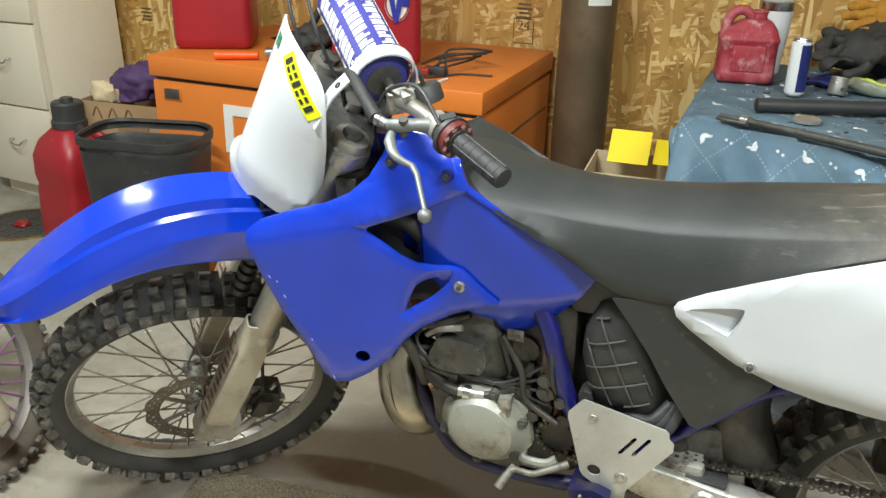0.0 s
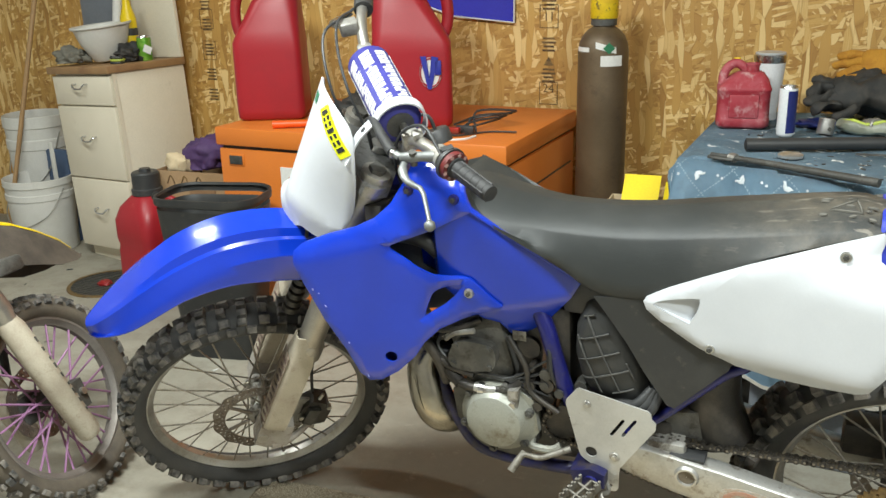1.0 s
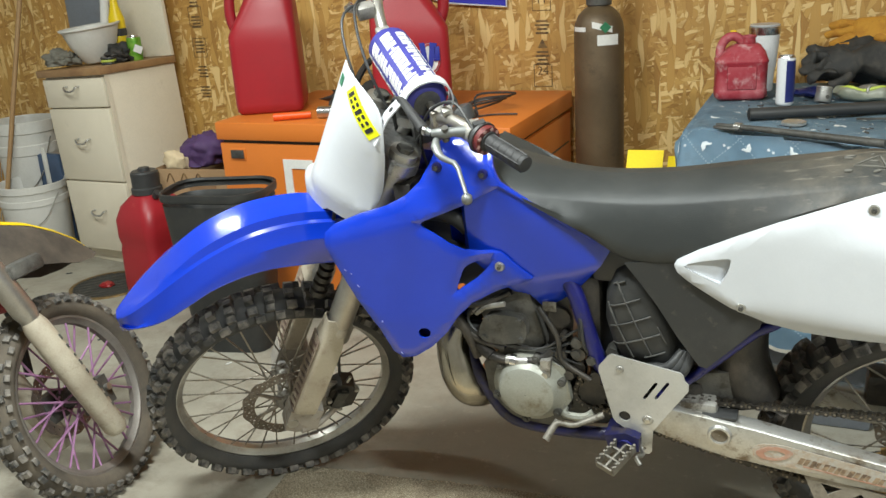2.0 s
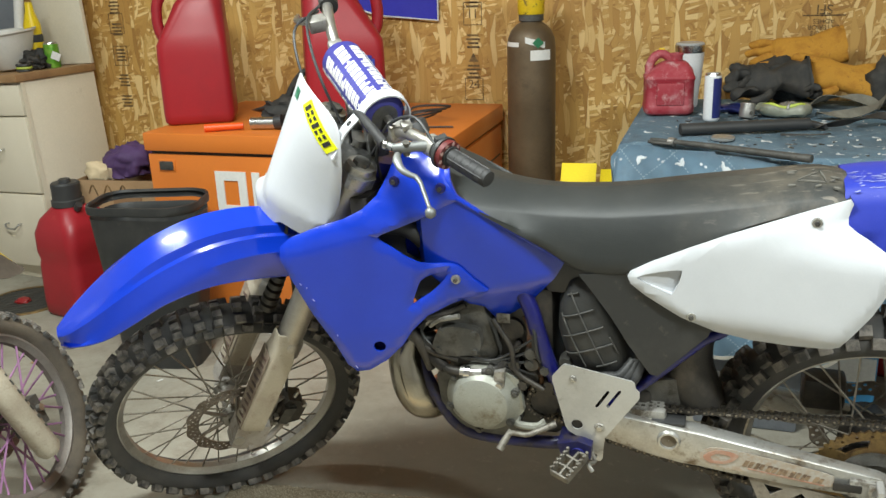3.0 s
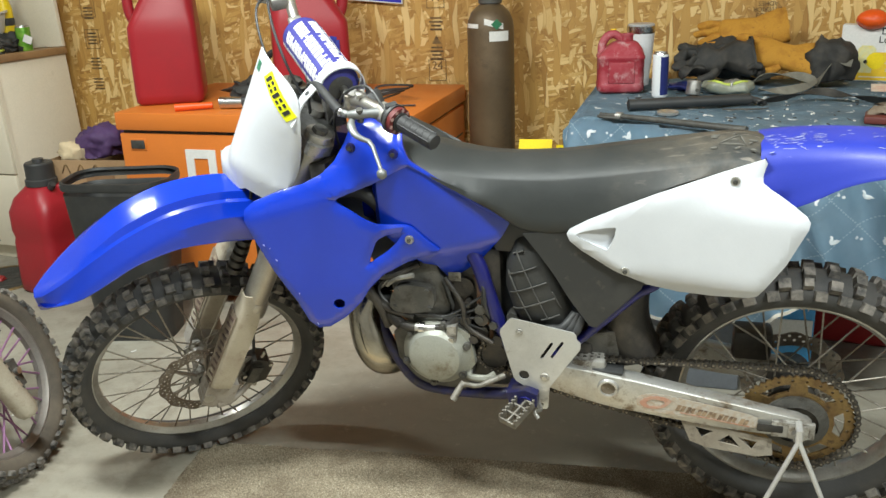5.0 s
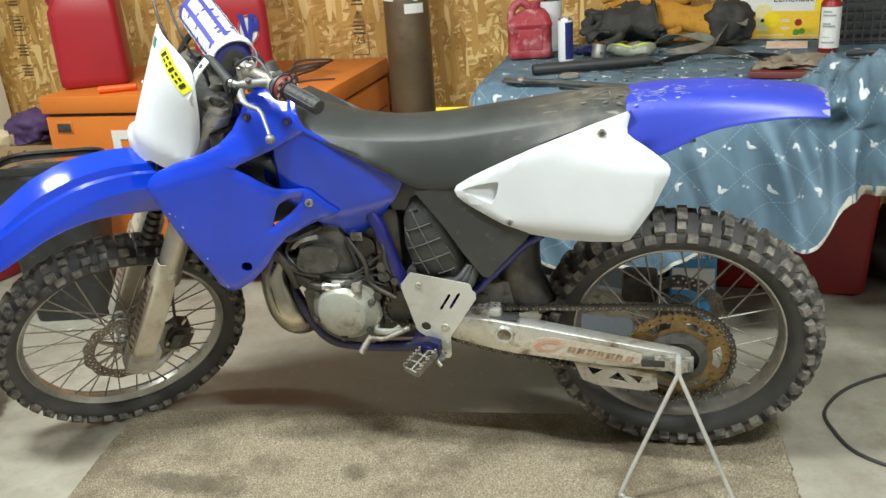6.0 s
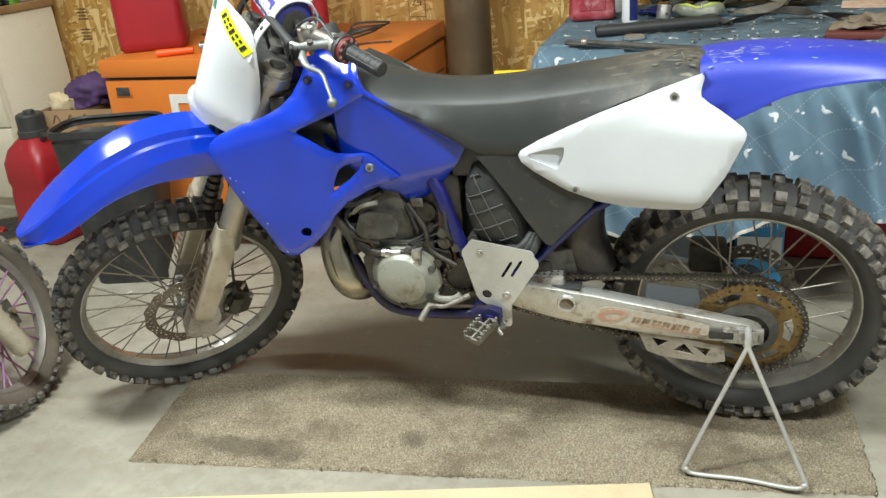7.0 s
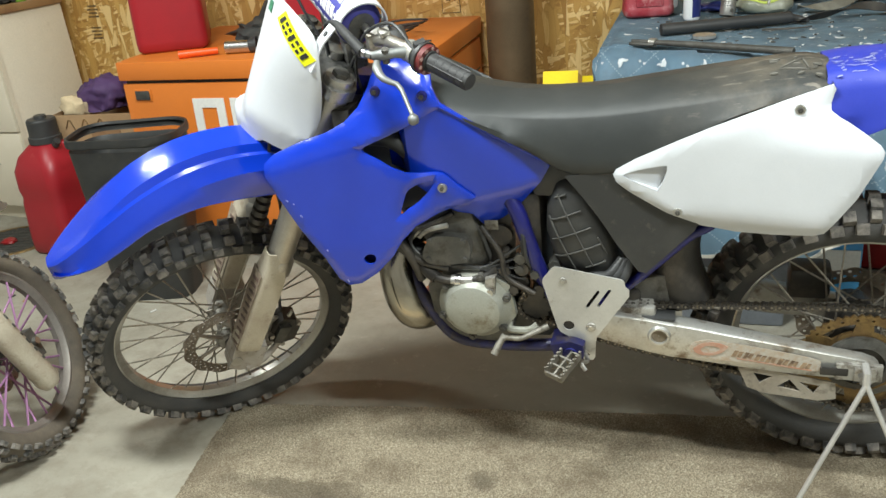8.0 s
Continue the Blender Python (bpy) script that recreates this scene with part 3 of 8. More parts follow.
def utility_jug(m, label, logo=False, flip=1):
    """Square racing jug with a moulded hoop handle at one top corner."""
    t = thing("fuel_jug", m, label, "fuel jug", "red fuel jugs")
    rows = [(0.118, 0.0, 0.02), (0.133, 0.012, 0.03), (0.136, 0.04, 0.035), (0.135, 0.18, 0.035), (0.1345, 0.25, 0.035), (0.133, 0.29, 0.035), (0.122, 0.33, 0.04), (0.106, 0.38, 0.045), (0.092, 0.43, 0.05), (0.072, 0.47, 0.05), (0.045, 0.495, 0.04)]
    rings = [jug_ring(w, w if z < 0.3 else 0.133 - (0.133 - w) * 0.7, z, r, 0.0 if z < 0.28 else (0.133 - w) * 0.9 * flip) for w, z, r in rows]
    part("body", skin(rings), RED, t, "", 60)
    part("handle", tube([(-0.1 * flip, 0, 0.285), (-0.125 * flip, 0, 0.33), (-0.13 * flip, 0, 0.39), (-0.115 * flip, 0, 0.45), (-0.06 * flip, 0, 0.495), (0.03 * flip, 0, 0.49)], 0.021, 12), RED, t)
    part("cap", lathe([(0.001, 0.555), (0.036, 0.555), (0.04, 0.548), (0.041, 0.5), (0.03, 0.49)], 20, None, pose(0.04, 0, 0)), BLACK, t, "black screw cap")
    part("vent_cap", lathe([(0.001, 0.5), (0.013, 0.5), (0.014, 0.45)], 12, None, pose(0.1, 0.07, 0)), BLACK, t)
    if logo:
        e = part("emblem", lathe([(0.001, 0), (0.052, 0), (0.052, 0.003)], 28, None, pose(0.06, -0.1375, 0.19, 90) @ Matrix.Diagonal((0.72, 1, 1, 1))), PAPER, t, "white and blue oval emblem")
        part("emblem_ring", lathe([(0.044, 0.003), (0.047, 0.0045), (0.05, 0.003)], 28, None, pose(0.06, -0.1375, 0.19, 90) @ Matrix.Diagonal((0.72, 1, 1, 1))), RED, e)
        part("emblem_wedge", plate([(-0.012, 0.325), (0.008, 0.325), (0.018, 0.25), (0.026, 0.325), (0.05, 0.32), (0.024, 0.215), (0.012, 0.215)], (), None, 0.003, flat=True), BLUE_INK, e).matrix_basis = pose(0.038, -0.1445, -0.08)
        part("emblem_bar", box(0.076, 0.096, -0.1445, -0.1415, 0.182, 0.23, 0.001), BLUE_INK, e)
    return t


utility_jug(pose(-1.29, 2.6, 0.806, 0, 0, 27) @ Matrix.Diagonal((1.0, 1.0, 1.06, 1)), "tall red plastic fuel jug standing on the orange chest")
utility_jug(pose(-0.66, 2.62, 0.806, 0, 0, 28) @ Matrix.Diagonal((1.08, 1.08, 1.08, 1)), "tall red plastic fuel jug with a blue and white emblem", True, -1)


def spout_jug(m):
    """Narrow red jug with a black cap."""
    t = thing("fuel_jug", m, "red plastic fuel jug with black cap on the floor", "fuel jug", "red fuel jugs")
    rows = [(0.105, 0.0, 0.03), (0.118, 0.015, 0.04), (0.12, 0.06, 0.04), (0.116, 0.2, 0.04), (0.112, 0.22, 0.04), (0.118, 0.25, 0.04), (0.118, 0.32, 0.045),
            (0.1, 0.37, 0.05), (0.068, 0.405, 0.05), (0.05, 0.42, 0.045)]
    part("body", skin([jug_ring(w, w * 0.95, z, r) for w, z, r in rows]), RED, t, "", 60)
    cap = part("cap", lathe([(0.001, 0.5), (0.05, 0.5), (0.056, 0.494), (0.056, 0.44), (0.062, 0.436), (0.062, 0.415), (0.05, 0.41)], 24), BLACK, t, "ribbed black screw cap")
    part("spout", lathe([(0.001, 0.512), (0.022, 0.512), (0.024, 0.5)], 16), BLACK, cap)
    part("vent", rod((0.075, -0.02, 0.41), (0.092, -0.02, 0.428), 0.014, 10), BLACK, t)
    part("handle", tube([(0.1, 0.05, 0.3), (0.125, 0.06, 0.34), (0.11, 0.05, 0.385), (0.06, 0.03, 0.4)], 0.016, 10), RED, t)
    return t


spout_jug(pose(-1.86, 2.40, 0, 0, 0, -12) @ Matrix.Diagonal((1.05, 1.05, 1.14, 1)))


# ---- waste bin ----
def waste_bin():
    t = thing("waste_bin", pose(-1.2, 2.05, 0, 0, 0, 14) @ Matrix.Diagonal((0.92, 0.9, 1.0, 1)), "tall black plastic waste bin, empty and open", "waste bin")

    def ring(w, d, z, r):
        return jug_ring(w, d, z, r, 0, 7)
    outer = [ring(0.155 + 0.06 * k, 0.105 + 0.045 * k, 0.62 * k, 0.06 + 0.04 * k) for k in (0, 0.02, 0.3, 0.6, 0.93)]
    rim = [ring(0.213, 0.148, 0.59, 0.1), ring(0.219, 0.155, 0.594, 0.106), ring(0.221, 0.157, 0.608, 0.108), ring(0.219, 0.155, 0.622, 0.107), ring(0.212, 0.148, 0.623, 0.104), ring(0.208, 0.144, 0.614, 0.1)]
    inner = [ring(0.149 + 0.058 * k, 0.099 + 0.043 * k, 0.62 * k, 0.055 + 0.04 * k) for k in (0.9, 0.5, 0.03)]
    part("body", rumple(skin(outer + inner), 0.006, 5), BLACK_DUSTY, t, "", 50)
    part("rim", rumple(skin(rim, True, False), 0.006, 5), BLACK_DUSTY, t, "bent rolled rim", 50)
    return t


waste_bin()


# ---- cardboard box with cloth ----
def carton(m, w, d, h, mat, label, flap_mat=None, flaps=()):
    t = thing("cardboard_box", m, label, "box")
    k = 0.004
    for x0, x1, y0, y1 in ((-w, w, -d, -d + k), (-w, w, d - k, d), (-w, -w + k, -d + k, d - k), (w - k, w, -d + k, d - k)):
        part("side", box(x0, x1, y0, y1, 0.004, h), mat, t)
    part("bottom", box(-w, w, -d, d, 0, 0.004), mat, t)
    for place, turn, length, deep in flaps:
        part("flap", box(-length, length, 0, deep, 0, k), flap_mat or mat, t).matrix_basis = pose(*place, *turn)
    return t


b = carton(pose(-1.67, 2.64, 0, 0, 0, 6), 0.2, 0.17, 0.565, CARDBOARD, "open brown cardboard box holding a purple cloth")
part("print", box(-0.03, 0.1, -0.1745, -0.171, 0.42, 0.5, 0), worn("brown_print", (0.25, 0.14, 0.07), (0.3, 0.18, 0.09), 0.85), b, "faded printed block")
for k in range(3):
    part("scrawl", tube([(-0.14 + 0.07 * k, -0.1715, 0.51), (-0.12 + 0.07 * k, -0.1715, 0.545), (-0.1 + 0.07 * k, -0.1715, 0.5)], 0.003, 5), STAMP, b)
solo("cloth", rumple(blob(-1.7, 2.64, 0.6, 0.12, 0.1, 0.085, 0.35, 4.0, 4), 0.014, 18), PURPLE, "crumpled dark purple cloth lying in a box", "cloth", sharp=80)
solo("rag", rumple(blob(-1.79, 2.53, 0.58, 0.06, 0.04, 0.05, 0.5, 9.0, 3), 0.01, 30), CARDBOARD_PALE, "crumpled beige rag in a cardboard box", "rag", sharp=80)

# ---- gas cylinder ----
t = thing("gas_cylinder", pose(0.03, 2.80, 0) @ Matrix.Diagonal((1.1, 1.1, 1, 1)), "tall brown welding gas cylinder with yellow cap", "gas cylinder")
part("body", lathe([(0.001, 0), (0.078, 0), (0.083, 0.01), (0.083, 1.07), (0.079, 1.1), (0.068, 1.128), (0.05, 1.148), (0.036, 1.158), (0.034, 1.175)], 40), TANK_PAINT, t, "", 50)
part("collar", lathe([(0.036, 1.16), (0.042, 1.163), (0.042, 1.185), (0.036, 1.188)], 28), CAST_DARK, t)
cap = part("cap", lathe([(0.043, 1.186), (0.045, 1.19), (0.046, 1.27), (0.04, 1.31), (0.02, 1.335), (0.001, 1.338)], 28), worn("chipped_yellow_paint", (0.75, 0.52, 0.01), (0.65, 0.42, 0.01), 0.5, 0, 20, 200, dirt=(0.1, 0.07, 0.03), dirt_amount=(0.55, 0.62)), t, "chipped yellow valve cap")


def wrap_label(r, a0, a1, z0, z1, mat, parent, name="label", tilt=0.0, label=""):
    rings = []
    for k in range(9):
        a = radians(a0 + (a1 - a0) * k / 8)
        s = tilt * (k / 8 - 0.5)
        rings.append([Vector((q * math.cos(a), q * math.sin(a), z + s)) for q, z in ((r, z0), (r, z1), (r + 0.001, z1), (r + 0.001, z0))])
    return part(name, skin(rings), mat, parent, label)


wrap_label(0.0835, -80, -30, 1.025, 1.062, PAPER, t, label="white paper label")
wrap_label(0.082, -92, -45, 1.078, 1.1, PAPER, t, tilt=-0.02, label="torn white label")
wrap_label(0.082, -150, -108, 1.074, 1.09, PAPER, t, label="torn white label")
part("diamond", box(-0.014, 0.014, -0.002, 0.002, -0.014, 0.014), worn("green_ink", (0.02, 0.16, 0.07), (0.03, 0.2, 0.09), 0.5), t, "green diamond mark").matrix_basis = pose(0.083 * math.cos(radians(-62)), 0.083 * math.sin(radians(-62)), 1.088, 0, 45, 28)

# ---- box with yellow flaps ----
carton(pose(0.3, 2.42, 0, 0, 0, 4), 0.14, 0.12, 0.615, CARDBOARD_PALE, "cardboard box with raised yellow printed flaps", YELLOW,
       (((-0.03, 0.0, 0.615), (48, 0, 0), 0.06, 0.11), ((0.085, 0.02, 0.615), (40, 0, 0), 0.042, 0.09)))
solo("brown_bin", box(0.4, 0.5, 2.62, 2.75, 0, 0.62, 0.01), worn("dark_brown_plastic", (0.14, 0.05, 0.03), (0.1, 0.04, 0.025), 0.5), "narrow dark brown bin beside the table", "bin")

# ---- cabinet ----
def cabinet():
    t = thing("drawer_cabinet", pose(-2.4, 2.655, 0, 0, -3, -10), "cream painted cabinet with three drawers and worn worktop", "cabinet")
    w, d, h = 0.235, 0.42, 0.935
    part("body", box(-w, w, 0.02, d, 0.07, h, 0.002), CREAM, t)
    part("plinth", box(-w + 0.004, w - 0.002, 0.05, d, 0, 0.07), CREAM, t)
    for z0, z1 in ((0.79, 0.925), (0.435, 0.782), (0.08, 0.427)):
        f = part("drawer", box(-w + 0.002, w - 0.006, 0, 0.019, z0, z1, 0.003), CREAM, t)
        zc = (z0 + z1) / 2 + 0.02
        part("handle", tube([(-0.045, 0.0, zc + 0.01), (-0.045, -0.02, zc + 0.008), (-0.025, -0.026, zc - 0.008), (0.025, -0.026, zc - 0.008), (0.045, -0.02, zc + 0.008), (0.045, 0.0, zc + 0.01)], 0.0045, 8), BARE, f, "chrome cup-shaped pull")
    part("worktop", box(-w - 0.015, w + 0.012, -0.015, d + 0.005, h + 0.001, h + 0.035, 0.004), OAK, t, "worn brown wooden worktop")
    part("edge_strip", box(w + 0.001, w + 0.004, 0.01, 0.03, 0.07, h), CREAM, t)
    part("back_panel", box(-0.08, w + 0.01, d - 0.018, d + 0.003, h + 0.037, 1.62, 0.002), CREAM, t, "tall cream board at the back")
    return t


cabinet()
TOP = 0.97
t = thing("mixing_bowl", pose(-2.43, 2.84, TOP + 0.012, 4, -4, 0) @ Matrix.Diagonal((1.1, 1.1, 1.22, 1)), "white plastic mixing bowl on the cabinet top", "bowl")
part("bowl", lathe([(0.001, 0.004), (0.055, 0.0), (0.065, 0.01), (0.1, 0.07), (0.118, 0.125), (0.13, 0.132), (0.13, 0.139), (0.112, 0.136), (0.093, 0.07), (0.055, 0.012), (0.001, 0.01)], 40), BUCKET, t)


def drink_can(m, r, h, mat, label, ends=BARE):
    t = thing("drink_can", m, label, "can", "drink cans")
    part("body", lathe([(r * 0.8, 0.003), (r * 0.96, 0.007), (r, 0.012), (r, h - 0.011), (r * 0.97, h - 0.007)], 28), mat, t)
    part("lid", lathe([(r * 0.97, h - 0.007), (r * 0.9, h - 0.001), (r * 0.87, h), (r * 0.84, h - 0.004), (0.001, h - 0.004)], 28), ends, t, "bare metal lid")
    part("base", lathe([(0.001, 0.006), (r * 0.7, 0.004), (r * 0.75, 0), (r * 0.8, 0.004)], 28), ends, t)
    return t


c = drink_can(pose(-2.25, 2.9, TOP), 0.033, 0.122, GREEN_CAN, "green printed drink can on the cabinet top")
part("stripe", box(-0.02, 0.02, -0.0345, -0.031, 0.05, 0.085), PAPER, c).matrix_basis = pose(0, 0, 0, 0, 25, 20)
solo("work_glove", rumple(blob(-2.58, 2.76, TOP + 0.03, 0.09, 0.06, 0.045, 0.5, 3.0, 4), 0.012, 28), RAG, "crumpled grey work glove on the cabinet", "glove", sharp=80)
solo("strap", rumple(blob(-2.31, 2.86, TOP + 0.035, 0.07, 0.06, 0.05, 0.5, 6.0, 4), 0.012, 26), LEATHER_BLACK, "dark bundle of straps beside a bowl", "strap", sharp=80)
for k in range(3):
    solo("cord", tube([(-2.33, 2.76, TOP + 0.012 + 0.012 * k), (-2.3, 2.73, TOP + 0.012 + 0.012 * k), (-2.26, 2.745, TOP + 0.012 + 0.012 * k), (-2.27, 2.78, TOP + 0.012 + 0.012 * k)], 0.006, 8), LIME if k == 1 else BLACK, "loop of yellow and black cord", "cord", group="cords on the cabinet")
t = thing("spray_bottle", pose(-2.38, 2.95, TOP), "yellow and white bottle behind the bowl", "bottle")
part("bottle", lathe([(0.001, 0), (0.036, 0), (0.038, 0.01), (0.038, 0.2), (0.02, 0.26), (0.016, 0.3), (0.001, 0.3)], 20), YELLOW_PLASTIC, t)
part("band", lathe([(0.0385, 0.12), (0.0395, 0.125), (0.0395, 0.15), (0.0385, 0.155)], 20), BLACK, t)
solo("caulk_tube", rod((-2.49, 2.95, TOP), (-2.46, 3.0, TOP + 0.4), 0.022, 14), PAPER, "white tube leaning behind the bowl", "tube")
solo("fuse_box", box(-2.83, -2.55, 3.085, 3.118, 1.12, 1.6, 0.006), GREY_BOARD, "grey metal panel fixed on the wall", "panel")

# ---- buckets and broom ----
def bucket(m, label):
    t = thing("bucket", m, label, "bucket", "white buckets")
    prof = [(0.001, 0.0), (0.128, 0.0), (0.132, 0.006), (0.143, 0.27), (0.148, 0.272), (0.148, 0.3), (0.144, 0.303), (0.146, 0.335), (0.152, 0.338), (0.152, 0.37), (0.147, 0.372), (0.141, 0.362), (0.13, 0.012), (0.001, 0.01)]
    part("body", lathe(prof, 40), BUCKET, t)
    part("handle", tube([(-0.152, 0, 0.32), (-0.13, -0.09, 0.2), (0, -0.148, 0.14), (0.13, -0.09, 0.2), (0.152, 0, 0.32)], 0.0025, 6), STEEL, t, "thin wire handle")
    return t


bucket(pose(-2.94, 2.74, 0) @ Matrix.Diagonal((1.15, 1.15, 1.05, 1)), "white plastic bucket on the concrete floor")
bucket(pose(-3.14, 2.95, 0.02) @ Matrix.Diagonal((1.1, 1.1, 1.75, 1)), "tall white tub behind a smaller bucket")
solo("plastic_sheet", box(-3.12, -2.86, 2.87, 2.9, 0.0, 0.5, 0.006, None, None), worn("slate_blue_plastic", (0.06, 0.1, 0.18), (0.08, 0.12, 0.2), 0.4), "slate blue plastic sheet between the buckets", "panel")
solo("paint_stick", box(-2.868, -2.842, 2.775, 2.785, 0.05, 0.56, 0.002, None, None), BUCKET, "white stick standing in a bucket", "stick")
solo("broom_handle", rod((-3.12, 2.62, 0.0), (-2.93, 3.06, 1.75), 0.012, 12), BRUSH, "thin wooden broom handle leaning on the wall", "broom")

# ---- floor drain ----
t = thing("floor_drain", pose(-2.2, 2.42, 0.0), "round rusty steel grate lying in the floor", "drain", kind="structure")
part("ring", lathe([(0.165, 0.0005), (0.165, 0.006), (0.182, 0.006), (0.184, 0.0005)], 40), RUST, t)
bar = mesh_of("bar", box(-0.5, 0.5, -0.003, 0.003, 0.001, 0.006), CAST_DARK)
for k in range(-9, 10):
    half = math.sqrt(0.166 ** 2 - (k * 0.0175) ** 2)
    piece("bar", bar, pose(0, k * 0.0175, 0) @ Matrix.Diagonal((2 * half, 1, 1, 1)), t)
solo("red_rag", rumple(blob(-2.2, 2.4, 0.012, 0.035, 0.03, 0.012, 0.5, 2.0), 0.004, 40), RED_DARK, "small red rag on the grate", "rag", sharp=80)

# ---- wall stamps and banner ----
def stamp_column(x, z0, rows, mat=STAMP, scale=1.0):
    for dz, kind in rows:
        z = z0 + dz
        y = WALL_Y - 0.0015
        if kind == "bars":
            for k in range(4):
                w = (0.05, 0.06, 0.045, 0.055)[k] * scale
                solo("stamp", box(x - w / 2, x + w / 2, y - 0.0005, y, z - k * 0.016, z - k * 0.016 + 0.008), mat, "faded black printed line on strand board", "stamp", group="board stamps")
        elif kind == "frame":
            for a, b, c, d in ((-0.04, 0.04, 0, 0.003), (-0.04, 0.04, -0.09, -0.087), (-0.04, -0.037, -0.087, 0), (0.037, 0.04, -0.087, 0)):
                solo("stamp", box(x + a, x + b, y - 0.0005, y, z + c, z + d), mat, "thin printed frame line on strand board", "stamp", group="board stamps")
        elif kind == "peak":
            solo("stamp", plate([(x - 0.022, z), (x + 0.022, z), (x, z + 0.036)], (), lambda a, b: -y + 0.0005, 0.0005, flat=True), mat, "printed black triangle on strand board", "stamp", group="board stamps")
        else:
            bm = text_bm(kind, 0.05 * scale)
            bmesh.ops.transform(bm, matrix=pose(x, y, z), verts=bm.verts)
            solo("stamp", bm, mat, "black printed characters on strand board", "stamp", group="board stamps")


stamp_column(-0.286, 1.17, ((0.075, "bars"), (0.0, "11"), (0.045, "frame"), (-0.09, "bars"), (-0.195, "peak"), (-0.215, "bars"), (-0.29, "24"), (-0.265, "frame")))
stamp_column(-2.04, 1.15, ((0.1, "bars"), (0.0, "bars"), (0.05, "frame"), (-0.12, "bars"), (-0.1, "frame"), (-0.24, "bars"), (-0.34, "bars")))
for words, z, size in (("R24/2F", 1.03, 0.034), ("11.0", 1.055, 0.026), ("CSA O3", 1.078, 0.026), ("EXTERIOR", 1.1, 0.024), ("ADHES", 1.122, 0.024), ("SFI", 1.165, 0.05)):
    bm = place(text_bm(words, size), pose(1.065, WALL_Y - 0.002, z, 0, 180, 0))
    solo("stamp", bm, STAMP, "black printed characters upside down on strand board", "stamp", group="board stamps")
for z in (1.14, 1.142, 1.205):
    solo("stamp", box(0.99, 1.14, WALL_Y - 0.002, WALL_Y - 0.0015, z, z + 0.0025), STAMP, "thin printed frame line on strand board", "stamp", group="board stamps")
stamp_column(-1.52, 1.25, ((0.0, "bars"), (-0.2, "bars")))

bm = plate([(-0.86, 1.225), (-0.80, 1.205), (-0.70, 1.172), (-0.43, 1.148), (-0.425, 1.5), (-0.86, 1.5)], (), lambda x, z: -3.105 + 0.006 * math.sin(x * 30), 0.002, 0.03)
t = part("banner", bm, BLUE_CLOTH, None)
tagged(t, "blue cloth banner with white edge hanging on the wall", "banner")
part("hem", tube([(-0.86, 3.101, 1.225), (-0.80, 3.099, 1.205), (-0.70, 3.1, 1.172), (-0.43, 3.099, 1.148), (-0.427, 3.1, 1.5)], 0.004, 6, smooth=False), PAPER, t, "white hem")

# ---- clutter on the chest ----
solo("screwdriver", rod((-1.12, 2.34, 0.821), (-0.99, 2.40, 0.823), 0.015, 12, None, 0.012), ORANGE_BRIGHT, "orange screwdriver handle lying on the chest", "screwdriver")
t = thing("torch", pose(-0.9, 2.42, 0.83), "chrome torch lying beside the fuel jug", "torch")
part("body", tube([(-0.06, -0.012, 0), (0.0, 0, 0), (0.03, 0.006, 0)], 0.023, 16), BARE, t)
part("head", tube([(0.03, 0.006, 0), (0.06, 0.012, 0.004)], [0.026, 0.03], 16, smooth=False), BLACK, t)
solo("black_bag", rumple(blob(-0.83, 2.55, 0.85, 0.15, 0.09, 0.06, 0.55, 5.0, 4), 0.02, 16), LEATHER_BLACK, "crumpled black bag on the orange chest", "bag", sharp=80)
solo("bag_strap", tube([(-0.9, 2.58, 0.88), (-0.86, 2.6, 0.96), (-0.81, 2.6, 1.0), (-0.79, 2.6, 0.97)], 0.014, 8), LEATHER_BLACK, "black strap rising from the bag", "strap")
for k in range(4):
    pts = [(-0.42 + 0.03 * k, 2.4 + 0.02 * k, 0.812), (-0.36, 2.45 + 0.03 * k, 0.83 + 0.015 * k), (-0.3 + 0.02 * k, 2.62, 0.84 + 0.01 * k), (-0.36, 2.74, 0.83), (-0.46, 2.7 + 0.02 * k, 0.815), (-0.47, 2.58, 0.814)]
    solo("charging_cable", tube(pts, 0.004, 6), BLACK, "loose loop of black cable on the chest", "cable", group="cables on the chest")
solo("charging_cable", tube([(-0.45, 2.44, 0.812), (-0.38, 2.4, 0.811), (-0.3, 2.5, 0.811), (-0.2, 2.52, 0.812)], 0.0035, 6), BLACK, "loose black cable running over the chest", "cable", group="cables on the chest")
t = thing("cable_clamp", pose(-0.4, 2.42, 0.812), "red and black cable clamps on the chest", "clamp")
part("grip", box(-0.035, 0.025, -0.012, 0.012, 0, 0.025, 0.006), RED_ALLOY, t)
part("jaw", box(0.0, 0.07, 0.014, 0.034, 0, 0.028, 0.006), BLACK, t)
solo("cable_tie", tube([(-0.44, 2.35, 0.809), (-0.38, 2.33, 0.809), (-0.33, 2.36, 0.809), (-0.31, 2.41, 0.812)], 0.0045, 6), PAPER, "white strip lying in a curve", "strip")


